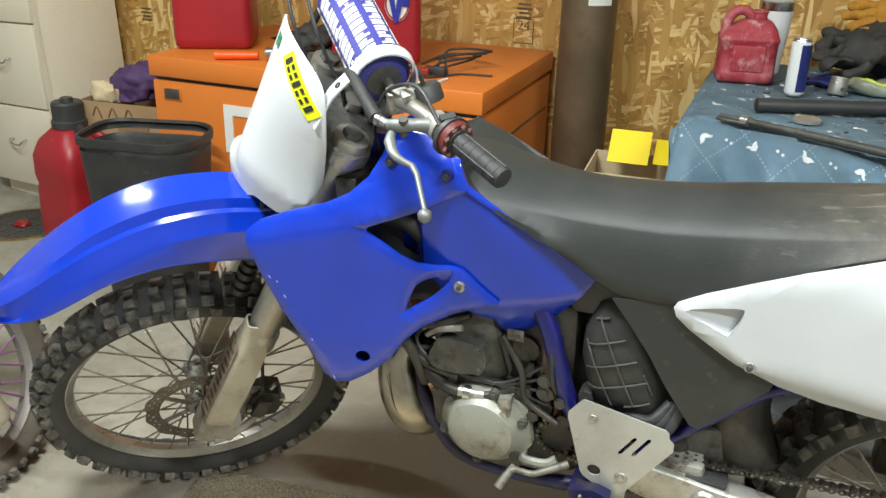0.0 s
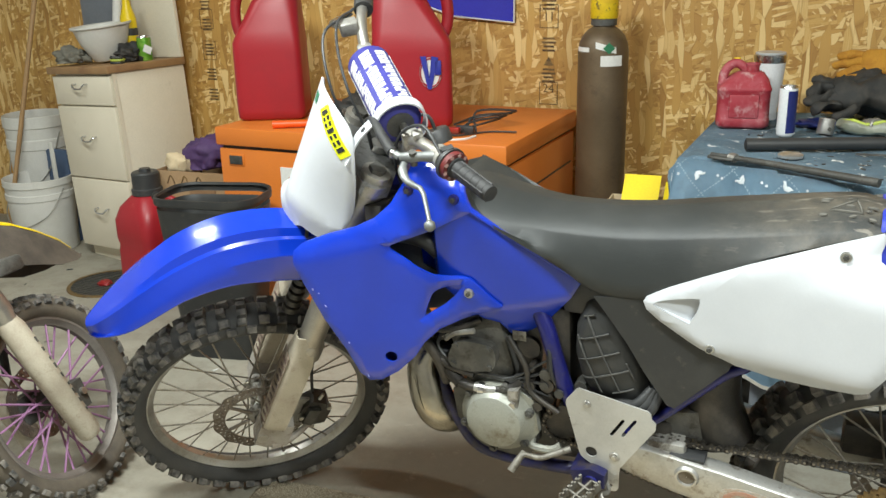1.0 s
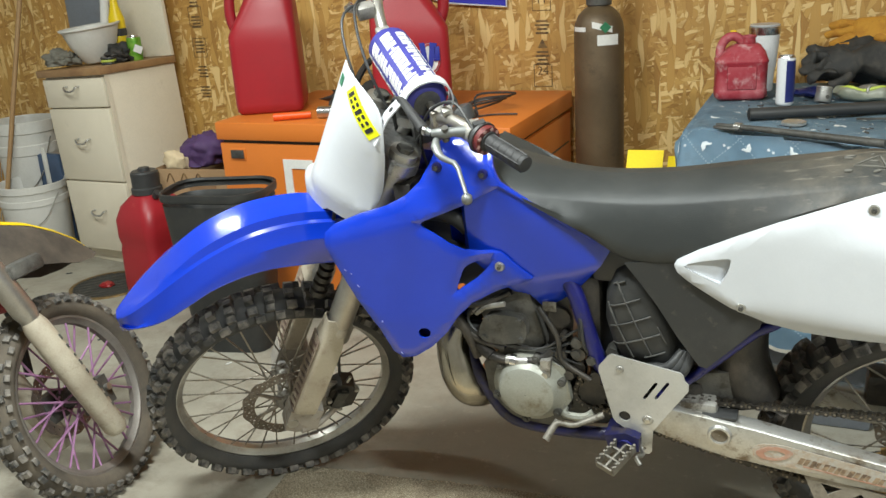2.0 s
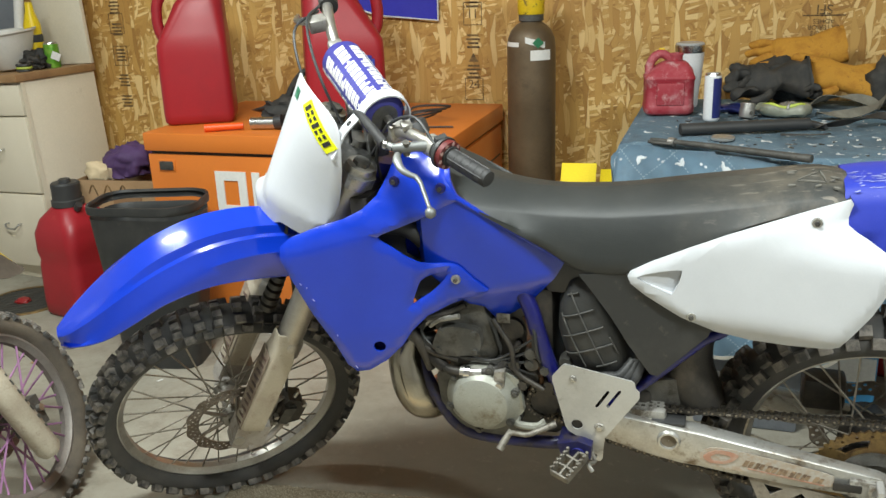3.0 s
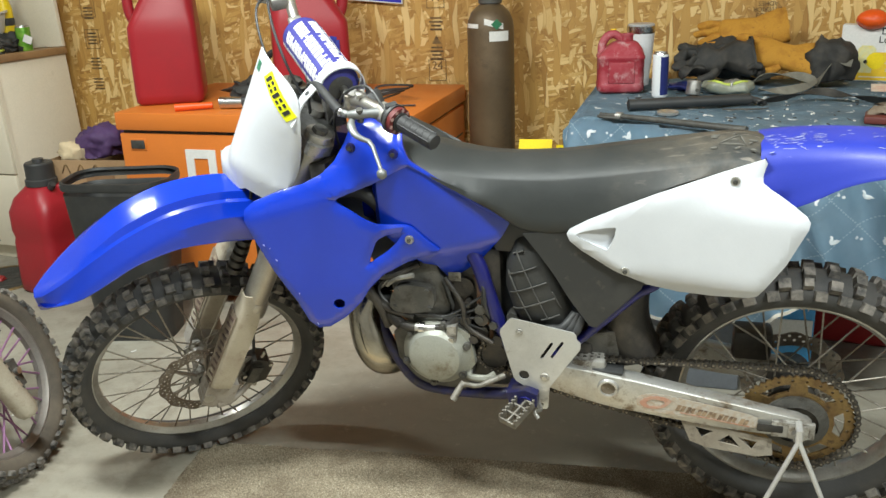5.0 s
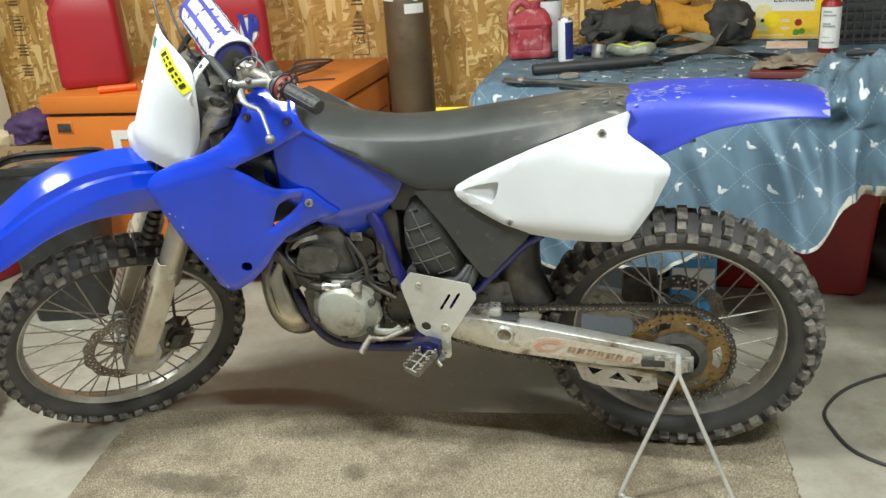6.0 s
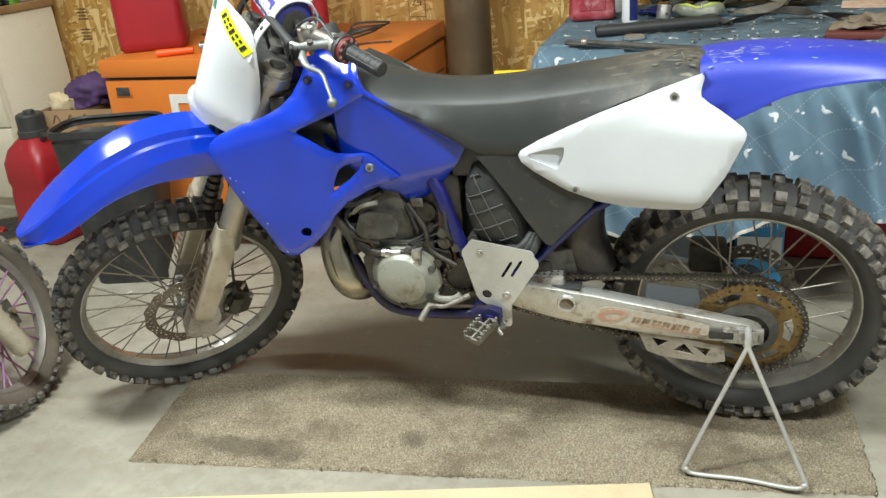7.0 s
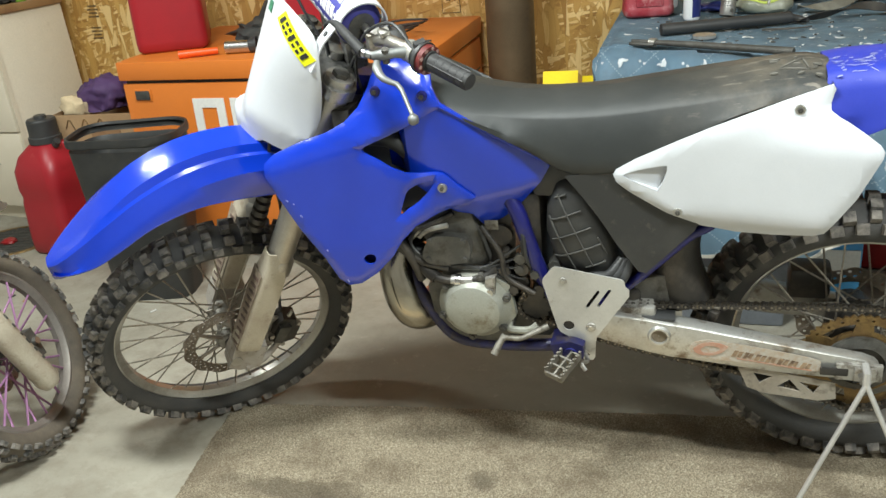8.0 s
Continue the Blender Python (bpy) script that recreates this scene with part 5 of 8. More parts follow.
# clutch perch, lever, ignition and cables
perch = headed("lever_perch", tube([bar_at(0.03, -0.262, 0.113), bar_at(0.036, -0.285, 0.114)], 0.021, 14, smooth=False), ALU, label="alloy clutch perch")
headed("perch_arm", tube([bar_at(0.02, -0.272, 0.118), bar_at(0.0, -0.266, 0.121), bar_at(-0.02, -0.258, 0.121), bar_at(-0.036, -0.247, 0.118)], [0.012, 0.009, 0.011, 0.008], 12), LEVER_ALLOY, perch)
headed("pivot_bolt", rod(bar_at(-0.016, -0.262, 0.105), bar_at(-0.016, -0.262, 0.135), 0.007, 10), CAST_DARK, perch)
rings = []
for a, y, z, wide, high in ((-0.02, -0.246, 0.113, 0.013, 0.006), (-0.032, -0.258, 0.111, 0.012, 0.006), (-0.0405, -0.27, 0.111, 0.01, 0.006), (-0.0433, -0.29, 0.108, 0.008, 0.006), (-0.0411, -0.302, 0.105, 0.0065, 0.0055), (-0.0336, -0.311, 0.101, 0.0055, 0.005), (-0.0245, -0.3195, 0.098, 0.005, 0.0045), (-0.0225, -0.334, 0.094, 0.0048, 0.0042), (-0.0271, -0.362, 0.087, 0.0045, 0.004), (-0.0321, -0.392, 0.08, 0.0042, 0.004)):
    rings.append([bar_at(a + wide * math.cos(radians(30 * k)), y + 0.35 * wide * math.cos(radians(30 * k)), z + high * math.sin(radians(30 * k))) for k in range(12)])
headed("clutch_lever", skin(rings), LEVER_ALLOY, perch, "bent alloy clutch lever", 50)
headed("lever_ball", place(lathe([(0.0005, -0.0105), (0.006, -0.009), (0.01, -0.004), (0.01, 0.004), (0.006, 0.009), (0.0005, 0.0105)], 14), Matrix.Translation(bar_at(-0.0344, -0.398, 0.078))), LEVER_ALLOY, perch)
headed("cable_adjuster", rod(bar_at(-0.036, -0.247, 0.118), bar_at(-0.046, -0.228, 0.118), 0.0075, 8), LEVER_ALLOY, perch)
headed("adjuster_wheel", rod(bar_at(-0.042, -0.236, 0.118), bar_at(-0.046, -0.23, 0.118), 0.0095, 12), BARE, perch, "bright adjuster wheel")
headed("cable_boot", tube([bar_at(-0.046, -0.228, 0.118), bar_at(-0.05, -0.17, 0.12), bar_at(-0.05, -0.11, 0.11), bar_at(-0.055, -0.06, 0.07), bar_at(-0.05, -0.03, -0.02)], [0.0105, 0.0095, 0.007, 0.0045, 0.004], 12), GRIP, perch, "black rubber cable boot")
headed("flange_back", rod(bar_at(0.041, -0.2965, 0.1148), bar_at(0.043, -0.303, 0.115), 0.0305, 24), BLACK, handlebar)
flange = headed("grip_flange", rod(bar_at(0.043, -0.303, 0.115), bar_at(0.0465, -0.3145, 0.1155), 0.0275, 24), RED_BLACK, handlebar, "dark red grip flange with pale printed marks")
d = (bar_at(0.0765, -0.41, 0.12) - bar_at(0.047, -0.315, 0.1155)).normalized()
for k in range(9):
    o = Matrix.Rotation(radians(40 * k), 3, d) @ d.orthogonal().normalized()
    q = bar_at(0.0465, -0.3145, 0.1155) + o * 0.0232
    headed("flange_mark", place(box(-0.0032, 0.0032, -0.0035, 0.0035, 0, 0.0008), Matrix.Translation(q) @ d.to_track_quat("Z", "Y").to_matrix().to_4x4() @ pose(0, 0, 0, 0, 0, 40 * k)), FLANGE_PRINT, flange)
headed("kill_switch", hull([bar_at(a, y, z) for a in (0.03, 0.052) for y in (-0.285, -0.297) for z in (0.122, 0.146)]), BLACK, handlebar)
headed("clamp_band", tube([bar_at(0.034, -0.28, 0.1135), bar_at(0.039, -0.294, 0.1145)], 0.0185, 14, smooth=False), BLACK, handlebar)
headed("brake_line_clip", box(-0.01, 0.01, -0.01, 0.01, -0.006, 0.006, 0.002, None, Matrix.Translation(bar_at(0.012, -0.2, 0.12))), ALU, handlebar)
for k, pts in enumerate((((-0.01, -0.1, 0.02), (-0.02, -0.06, -0.06), (0.0, -0.05, -0.16), (0.06, -0.06, -0.25)), ((0.03, -0.29, 0.13), (0.02, -0.22, 0.15), (-0.01, -0.15, 0.09), (-0.02, -0.1, -0.02), (0.0, -0.08, -0.15)),
                         ((0.02, 0.29, 0.12), (-0.04, 0.2, 0.14), (-0.06, 0.08, 0.07), (-0.03, 0.0, -0.06), (0.03, -0.03, -0.2)), ((0.01, 0.27, 0.12), (-0.07, 0.2, 0.13), (-0.09, 0.1, 0.05), (-0.06, 0.06, -0.1), (-0.05, -0.04, -0.24)))):
    headed("cable", tube([bar_at(*p) for p in pts], 0.0032, 8), BLACK, handlebar)
headed("throttle_housing", tube([bar_at(0.04, 0.285, 0.114), bar_at(0.05, 0.318, 0.116)], 0.022, 14, smooth=False), BLACK, handlebar)
headed("brake_lever", tube([bar_at(0.0, 0.26, 0.1), bar_at(-0.03, 0.3, 0.09), bar_at(-0.02, 0.36, 0.06), bar_at(0.0, 0.42, 0.03)], [0.011, 0.009, 0.006, 0.006], 8), BARE, handlebar)
headed("brake_reservoir", place(box(-0.02, 0.02, -0.018, 0.018, -0.012, 0.018, 0.005), Matrix.Translation(bar_at(-0.01, 0.225, 0.115))), ALU, handlebar)
# white strap of the plate round the pad
path = [on_plate(0.115, 0.215, -0.004), on_plate(0.115, 0.235, -0.012), bar_at(-0.085, -0.113, 0.085)] + [bar_at(0.053 * math.sin(a), -0.113, 0.088 + 0.053 * math.cos(a)) for a in (radians(d) for d in range(-60, 141, 16))]
rings = []
line = spline(path, 3)
for i, p in enumerate(line):
    d = line[min(i + 1, len(line) - 1)] - line[max(i - 1, 0)]
    n = Vector((-d.z, 0, d.x)).normalized() * 0.0016
    w = Vector((0, 0.0135, 0))
    rings.append([p - w - n, p + w - n, p + w + n, p - w + n])
strap_ob = headed("plate_strap", skin(rings), WHITE, nplate, "white rubber strap")
# black discs laid on the strap paint its holes as dark
for k in (4, 7):
    headed("strap_hole", place(lathe([(0.001, 0.0022), (0.006, 0.0022), (0.006, -0.002)], 12), Matrix.Translation(line[k]) @ (line[k + 1] - line[k - 1]).cross(Vector((0, 1, 0))).to_track_quat("Z", "Y").to_matrix().to_4x4()), INK, strap_ob)


# ---- body panels ----
def w_tank(x, z):
    crease = 0.735 + 0.2 * (x + 0.79)
    dip = 0.055 * ease((-0.922 - x) / 0.045) * (1 - ease((z - 0.9) / 0.03))
    return 0.09 + 0.038 * ease((-0.62 - x) / 0.25) - 0.07 * ease((z - 0.965) / 0.1) - 0.05 * max(0.0, 0.88 - z) - 0.42 * max(0.0, crease - z) - dip


def w_shroud(x, z):
    d = max(0.0, z - 0.85 - 0.2 * (x + 1.19))
    own = 0.135 + max(0.0, -0.86 - x) * 0.33 + 0.012 * ease((-0.86 - x) / 0.1) - 0.25 * d - 2.4 * d * d - 0.05 * max(0.0, 0.66 - z)
    if z > 0.86:
        return max(own, w_tank(x, z) + 0.007)
    # the tail lies close on the tank
    return own + (w_tank(x, z) + 0.012 - own) * ease((x + 0.9) / 0.07) if x > -0.9 else own


def to_edge(x, z, loops):
    """The distance from (x, z) to the nearest of the outlines."""
    best = 1.0
    for loop in loops:
        for k in range(len(loop)):
            ax, az = loop[k - 1]
            bx, bz = loop[k]
            ux, uz = bx - ax, bz - az
            f = max(0.0, min(1.0, ((x - ax) * ux + (z - az) * uz) / max(1e-9, ux * ux + uz * uz)))
            best = min(best, math.hypot(x - ax - f * ux, z - az - f * uz))
    return best


def rolled(depth, loops, amount=0.006, reach=0.013):
    """A panel's depth with its edges rolled inwards."""
    return lambda x, z: depth(x, z) - amount * (1 - min(1.0, to_edge(x, z, loops) / reach)) ** 2


def w_side(x, z):
    return 0.128 + 0.045 * ease((x + 0.36) / 0.32) * (1 - ease((z - 0.86) / 0.1)) - 0.012 * ease((0.73 - z) / 0.05)


SHROUD = [(-1.188, 0.872), (-1.189, 0.846), (-1.176, 0.806), (-1.142, 0.717), (-1.106, 0.644), (-1.085, 0.585), (-1.067, 0.566), (-1.042, 0.567), (-1.005, 0.589), (-0.968, 0.625), (-0.945, 0.66), (-0.914, 0.69), (-0.871, 0.708), (-0.79, 0.738), (-0.788, 0.744),
          (-0.816, 0.769), (-0.841, 0.795), (-0.85, 0.802), (-0.862, 0.805), (-0.893, 0.808), (-0.921, 0.815), (-0.942, 0.829), (-0.969, 0.853), (-0.994, 0.873), (-0.997, 0.879), (-0.99, 0.884), (-0.969, 0.892), (-0.918, 0.909), (-0.88, 0.926), (-0.838, 0.946),
          (-0.852, 0.966), (-0.866, 0.988), (-0.875, 1.024), (-0.89, 1.032), (-0.935, 1.036), (-0.974, 1.028), (-0.985, 0.992), (-1.001, 0.96), (-1.028, 0.935), (-1.066, 0.918), (-1.119, 0.905), (-1.17, 0.887)]
HOLE2 = flat2([(-0.94, 0.724), (-0.931, 0.752), (-0.921, 0.774), (-0.898, 0.785), (-0.872, 0.786), (-0.876, 0.772), (-0.9, 0.748), (-0.926, 0.732)], 3)
for side in (1, -1):
    flip = Matrix.Diagonal((1, side, 1, 1))
    low = [(x, z if side > 0 or z < 0.86 else 0.86 + (z - 0.86) * 0.35) for x, z in SHROUD]
    bm = plate(low, (HOLE2, circle(-1.013, 0.629, 0.0125)), rolled(w_shroud, (low, HOLE2)), 0.004, 0.015)
    shroud = part("radiator_shroud", place(bm, flip), BLUE, BIKE, "glossy blue plastic radiator shroud", 30)
    for x, z, dep in ((-0.852, 0.772, w_shroud), (-0.872, 0.972, w_shroud), (-0.967, 0.985, w_shroud))[:3 if side > 0 else 1]:
        wsh = part("washer", place(lathe([(0.001, 0.004), (0.009, 0.004), (0.0105, 0.001), (0.0105, -0.004)], 16, None, pose(x, -dep(x, z) - 0.001, z, 90)), flip), STEEL if z < 0.9 else BLUE_FRAME, shroud, "screw head")
        part("bolt", place(lathe([(0.001, 0.009), (0.0045, 0.009), (0.005, 0.004)], 6, None, pose(x, -dep(x, z) - 0.001, z, 90)), flip), CAST_DARK, wsh)
    part("hole_cup", place(lathe([(0.0001, -0.02), (0.02, -0.02), (0.024, -0.004)], 16, None, pose(-1.013, -w_shroud(-1.013, 0.629) + 0.004, 0.629, 90)), flip), BLUE_FRAME, shroud)
    # black sheet added behind the shroud's openings to make them look dark
    part("black_backing", place(plate([(-1.04, 0.70), (-0.88, 0.72), (-0.87, 0.785), (-0.93, 0.79), (-0.968, 0.81), (-0.97, 0.9), (-1.0, 0.92), (-1.05, 0.86)], (), lambda x, z: 0.098 + max(0.0, -0.93 - x) * 0.25, 0.006, 0.3), flip), BLACK, shroud)
    # radiator behind the shroud
    part("radiator", place(box(-1.06, -1.02, -0.165, -0.065, 0.66, 0.955, 0.006, None), flip), GREASE, BIKE, "dark radiator core")

# tank: lofted body, wider to the front
rings = []
for x, lo, hi, w in ((-1.04, 0.78, 0.91, 0.05), (-1.0, 0.75, 0.95, 0.07), (-0.96, 0.71, 0.99, 0.08), (-0.91, 0.68, 0.99, 0.085), (-0.85, 0.67, 0.92, 0.085), (-0.78, 0.67, 0.87, 0.08), (-0.72, 0.69, 0.83, 0.075), (-0.66, 0.74, 0.79, 0.06)):
    r = []
    for k in range(24):
        a = 2 * math.pi * k / 24
        ca, sa = math.cos(a), math.sin(a)
        r.append(Vector((x, w * 0.94 * math.copysign(abs(ca) ** 0.75, ca), (lo + hi) / 2 + (hi - lo) / 2 * 0.98 * math.copysign(abs(sa) ** 0.75, sa))))
    rings.append([Vector((p.x, p.y * (0.7 if p.y > 0 else 1), p.z)) for p in r])
part("fuel_tank", skin(rings), BLUE, BIKE, "blue plastic fuel tank", 60)
TANK = [(-0.985, 1.012), (-0.968, 1.036), (-0.92, 1.042), (-0.87, 1.034), (-0.856, 0.985), (-0.842, 0.953), (-0.746, 0.882), (-0.64, 0.812), (-0.635, 0.80), (-0.653, 0.767), (-0.7, 0.71), (-0.74, 0.672), (-0.765, 0.656), (-0.789, 0.655), (-0.806, 0.69), (-0.835, 0.70), (-0.87, 0.735), (-0.925, 0.78), (-0.962, 0.82), (-0.964, 0.89), (-0.97, 0.95)]
for side in (1, -1):
    flip = Matrix.Diagonal((1, side, 1, 1))
    panel = part("tank_panel", place(plate([(x, z if side > 0 or z < 0.8 else 0.8 + (z - 0.8) * 0.35) for x, z in TANK], (), rolled(w_tank, (TANK,), 0.003, 0.006), 0.006, 0.016), flip), BLUE, BIKE, "blue side cover of the tank", 30)
    part("panel_edge", place(tube([(x, -w_tank(x, z) - 0.001, z) for x, z in (((-0.842, 0.948), (-0.746, 0.884), (-0.64, 0.813)) if side > 0 else ((-0.8, 0.84), (-0.72, 0.82), (-0.64, 0.805)))], 0.0045, 8), flip), BLUE, panel)
part("filler_cap", place(lathe([(0.001, 0.03), (0.03, 0.03), (0.034, 0.024), (0.034, 0)], 24), pose(-0.965, 0, 1.038, 0, -18, 0)), BLACK, BIKE, "black ribbed tank cap")
part("vent_hose", tube([(-0.965, 0, 1.06), (-0.98, -0.01, 1.1), (-1.03, -0.02, 1.09), (-1.07, -0.02, 1.02)], 0.004, 8), BLACK, BIKE)

# black block added to darken the see-through gap between tank and seat
part("gap_block", box(-0.68, -0.57, -0.07, 0.07, 0.72, 0.83, 0.015), BLACK, BIKE)
rng = random.Random(31)
for k in range(5):
    u = rng.random()
    x, z = -1.165 + 0.09 * u + rng.uniform(0, 0.02), 0.78 - 0.2 * u + rng.uniform(0.0, 0.03)
    ln = rng.uniform(0.001, 0.004)
    part("scuff", place(box(-ln, ln, -0.0006, 0.0006, -0.0012, 0.0012), pose(x + 0.008, -w_shroud(x + 0.008, z) - 0.0004, z, 0, rng.uniform(20, 90), -18)), worn("pale_scuff", (0.22, 0.26, 0.62), (0.14, 0.18, 0.55), 0.6) if k == 0 else bpy.data.materials["pale_scuff"], BIKE, "small pale scuff")

# seat
top = [(-0.93, 0.995), (-0.871, 0.972), (-0.788, 0.95), (-0.676, 0.937), (-0.538, 0.942), (-0.405, 0.96), (-0.276, 0.978), (-0.17, 0.992), (-0.118, 0.987)]
low = [(-0.90, 0.985), (-0.845, 0.945), (-0.765, 0.897), (-0.672, 0.84), (-0.585, 0.795), (-0.46, 0.812), (-0.326, 0.883), (-0.2, 0.935), (-0.116, 0.965)]
wid = [0.1, 0.124, 0.121, 0.108, 0.112, 0.118, 0.118, 0.11, 0.095]
rings = []
tops, lows, wids = spline([(a, 0, b) for a, b in top], 5), spline([(a, 0, b) for a, b in low], 5), spline([(a, 0, 0) for a in wid], 5)
for a, b, w in zip(tops, lows, wids):
    w, r = w.x, []
    for f, g in ((0, 0), (0.03, 0.001), (0.35, 0.004), (0.62, 0.012), (0.76, 0.03), (0.82, 0.06), (0.86, 0.1), (0.94, 0.4), (1.0, 0.75), (1.0, 0.97), (0.97, 1.0)):
        p = a.lerp(b, g) if g > 0.2 else Vector((a.x + (b.x - a.x) * g, 0, a.z - g * 0.55 * max(0.05, a.z - b.z) ))
        r.append(Vector((p.x, -f * w, p.z - 0.026 * min(1.0, f / 0.86) ** 2 * (1 - ease((g - 0.3) / 0.5)))))
    full = r[1:][::-1] + [Vector((p.x, -p.y, p.z)) for p in r]
    rings.append(full)
seat = part("seat", skin(rings), SEAT, BIKE, "long black textured vinyl seat with scuffed tail", 60)
rng = random.Random(77)
SCUFF = worn("grey_seat_scuff", (0.18, 0.172, 0.15), (0.11, 0.105, 0.092), 0.8)


def on_seat(x, y):
    f = min(1.0, abs(y) / 0.1)
    return 0.992 + 0.1 * (x + 0.17) * (x < -0.17) - 0.026 * f * f - 0.0005


def seat_mark(name, a, b, wide):
    d = Vector((b[0] - a[0], b[1] - a[1]))
    n = Vector((-d.y, d.x)).normalized() * wide
    bm = bmesh.new()
    ring = [(a[0] - n.x * 0.4, a[1] - n.y * 0.4), (a[0] + d.x * 0.3 - n.x, a[1] + d.y * 0.3 - n.y), (a[0] + d.x * 0.75 - n.x * 0.7, a[1] + d.y * 0.75 - n.y * 0.7), b, (a[0] + d.x * 0.6 + n.x, a[1] + d.y * 0.6 + n.y), (a[0] + d.x * 0.2 + n.x * 0.7, a[1] + d.y * 0.2 + n.y * 0.7)]
    lo = [bm.verts.new((x, y, on_seat(x, y))) for x, y in ring]
    up = [bm.verts.new((x, y, on_seat(x, y) + 0.003)) for x, y in ring]
    bm.faces.new(up)
    for i in range(6):
        bm.faces.new((lo[i - 1], lo[i], up[i], up[i - 1]))
    part(name, bm, SCUFF, seat)


for a, b in (((-0.205, -0.045), (-0.165, -0.015)), ((-0.165, -0.015), (-0.155, -0.055)), ((-0.155, -0.056), (-0.207, -0.046))):
    seat_mark("pressed_mark", a, b, 0.0014)
for k in range(9):
    x, y = rng.uniform(-0.23, -0.13), rng.uniform(-0.075, 0.0)
    seat_mark("scuff", (x, y), (x + rng.uniform(0.006, 0.02), y + rng.uniform(-0.006, 0.006)), rng.uniform(0.0012, 0.003))
# side panels
SIDE = [(-0.503, 0.80), (-0.498, 0.81), (-0.458, 0.834), (-0.39, 0.867), (-0.326, 0.896), (-0.265, 0.922), (-0.205, 0.946), (-0.12, 0.978), (-0.115, 0.97), (-0.121, 0.945), (-0.12, 0.932), (-0.105, 0.921), (-0.088, 0.912), (-0.062, 0.896), (-0.038, 0.879), (-0.031, 0.868), (-0.033, 0.855), (-0.067, 0.776), (-0.1, 0.722), (-0.113, 0.698), (-0.13, 0.69),
        (-0.2, 0.682), (-0.269, 0.679), (-0.334, 0.687), (-0.397, 0.716), (-0.473, 0.764), (-0.497, 0.784)]
SCOOP = flat2([(-0.484, 0.801), (-0.46, 0.812), (-0.425, 0.82), (-0.404, 0.823), (-0.4, 0.818), (-0.405, 0.795), (-0.416, 0.772), (-0.421, 0.77), (-0.45, 0.783)], 2)
for side in (1, -1):
    flip = Matrix.Diagonal((1, side, 1, 1))
    sp = part("side_panel", place(plate([(x, z if side > 0 or x < -0.3 else min(z, 0.915)) for x, z in SIDE], (circle(-0.379, 0.724, 0.006, 10), SCOOP), rolled(w_side, (SIDE,), 0.007, 0.016), 0.004, 0.018), flip), WHITE, BIKE, "plain white plastic side number panel", 40)

    def w_scoop(x, z):
        return w_side(x, z) - 0.0022 - 0.0115 * ease((x + 0.49) / 0.09)
    part("scoop", place(plate([(x + (x + 0.435) * 0.06, z + (z - 0.80) * 0.06) for x, z in SCOOP], (), w_scoop, 0.002, 0.02), flip), WHITE, sp, "recessed triangular scoop")
    rim = [Vector((x, -w_side(x, z), z)) for x, z in SCOOP]
    deep = [Vector((x, -w_scoop(x, z) + 0.0005, z)) for x, z in SCOOP]
    part("scoop_wall", place(skin([rim + rim[:1], deep + deep[:1]], False, False), flip), WHITE, sp)
    for x, z in ((-0.379, 0.724), (-0.172, 0.936)):
        wsh = part("washer", place(lathe([(0.001, 0.002), (0.0085, 0.002), (0.0095, 0.0), (0.0095, -0.006)], 16, None, pose(x, -w_side(x, z) - 0.001, z, 90)), flip), STEEL, sp, "screw head")
        part("bolt", place(lathe([(0.001, 0.006), (0.005, 0.006), (0.0055, 0.002)], 6, None, pose(x, -w_side(x, z) - 0.001, z, 90)), flip), CAST_DARK, wsh)
    part("inner_panel", place(plate([(-0.60, 0.79), (-0.56, 0.797), (-0.49, 0.808), (-0.44, 0.82), (-0.33, 0.73), (-0.345, 0.675), (-0.44, 0.572), (-0.455, 0.575), (-0.5, 0.64), (-0.535, 0.70), (-0.57, 0.75)], (), lambda x, z: 0.112, 0.004, 0.05), flip), BLACK_DUSTY, BIKE, "dusty black airbox side cover")

# rear fender
rings = []
prof = [(-0.125, 0.985, 0.1, 0.082), (-0.08, 0.992, 0.102, 0.1), (-0.03, 0.995, 0.105, 0.084), (0.03, 0.997, 0.104, 0.053), (0.09, 0.996, 0.1, 0.035), (0.18, 0.99, 0.092, 0.018), (0.24, 0.982, 0.085, 0.01), (0.28, 0.974, 0.078, 0.005)]
for x, z, w, drop in prof:
    topv, lowv = [], []
    for u in (-1, -0.98, -0.93, -0.85, -0.7, -0.55, -0.3, 0, 0.3, 0.55, 0.7, 0.85, 0.93, 0.98, 1):
        a = abs(u)
        p = Vector((x, u * w, z - 0.004 * a - 0.012 * max(0.0, (a - 0.55) / 0.3) - drop * max(0.0, (a - 0.82) / 0.18) ** 0.8))
        topv.append(p)
        lowv.append(p - Vector((0, 0, 0.003)))
    rings.append(topv + lowv[::-1])
cols = [spline([r[i] for r in rings], 4) for i in range(len(rings[0]))]
rf = part("rear_fender", skin([[c[k] for c in cols] for k in range(len(cols[0]))]), BLUE_OLD, BIKE, "scuffed blue rear fender with chipped tail", 50)


def fender_z(x, y):
    for (x0, z0, w0, d0), (x1, z1, w1, d1) in zip(prof, prof[1:]):
        if x0 <= x <= x1:
            f = (x - x0) / (x1 - x0)
            z, w, dr = z0 + (z1 - z0) * f, w0 + (w1 - w0) * f, d0 + (d1 - d0) * f
            a = min(1.0, abs(y) / w)
            return z - 0.004 * a - 0.012 * max(0.0, (a - 0.55) / 0.3) - dr * max(0.0, (a - 0.82) / 0.18) ** 0.8
    return prof[-1][1]


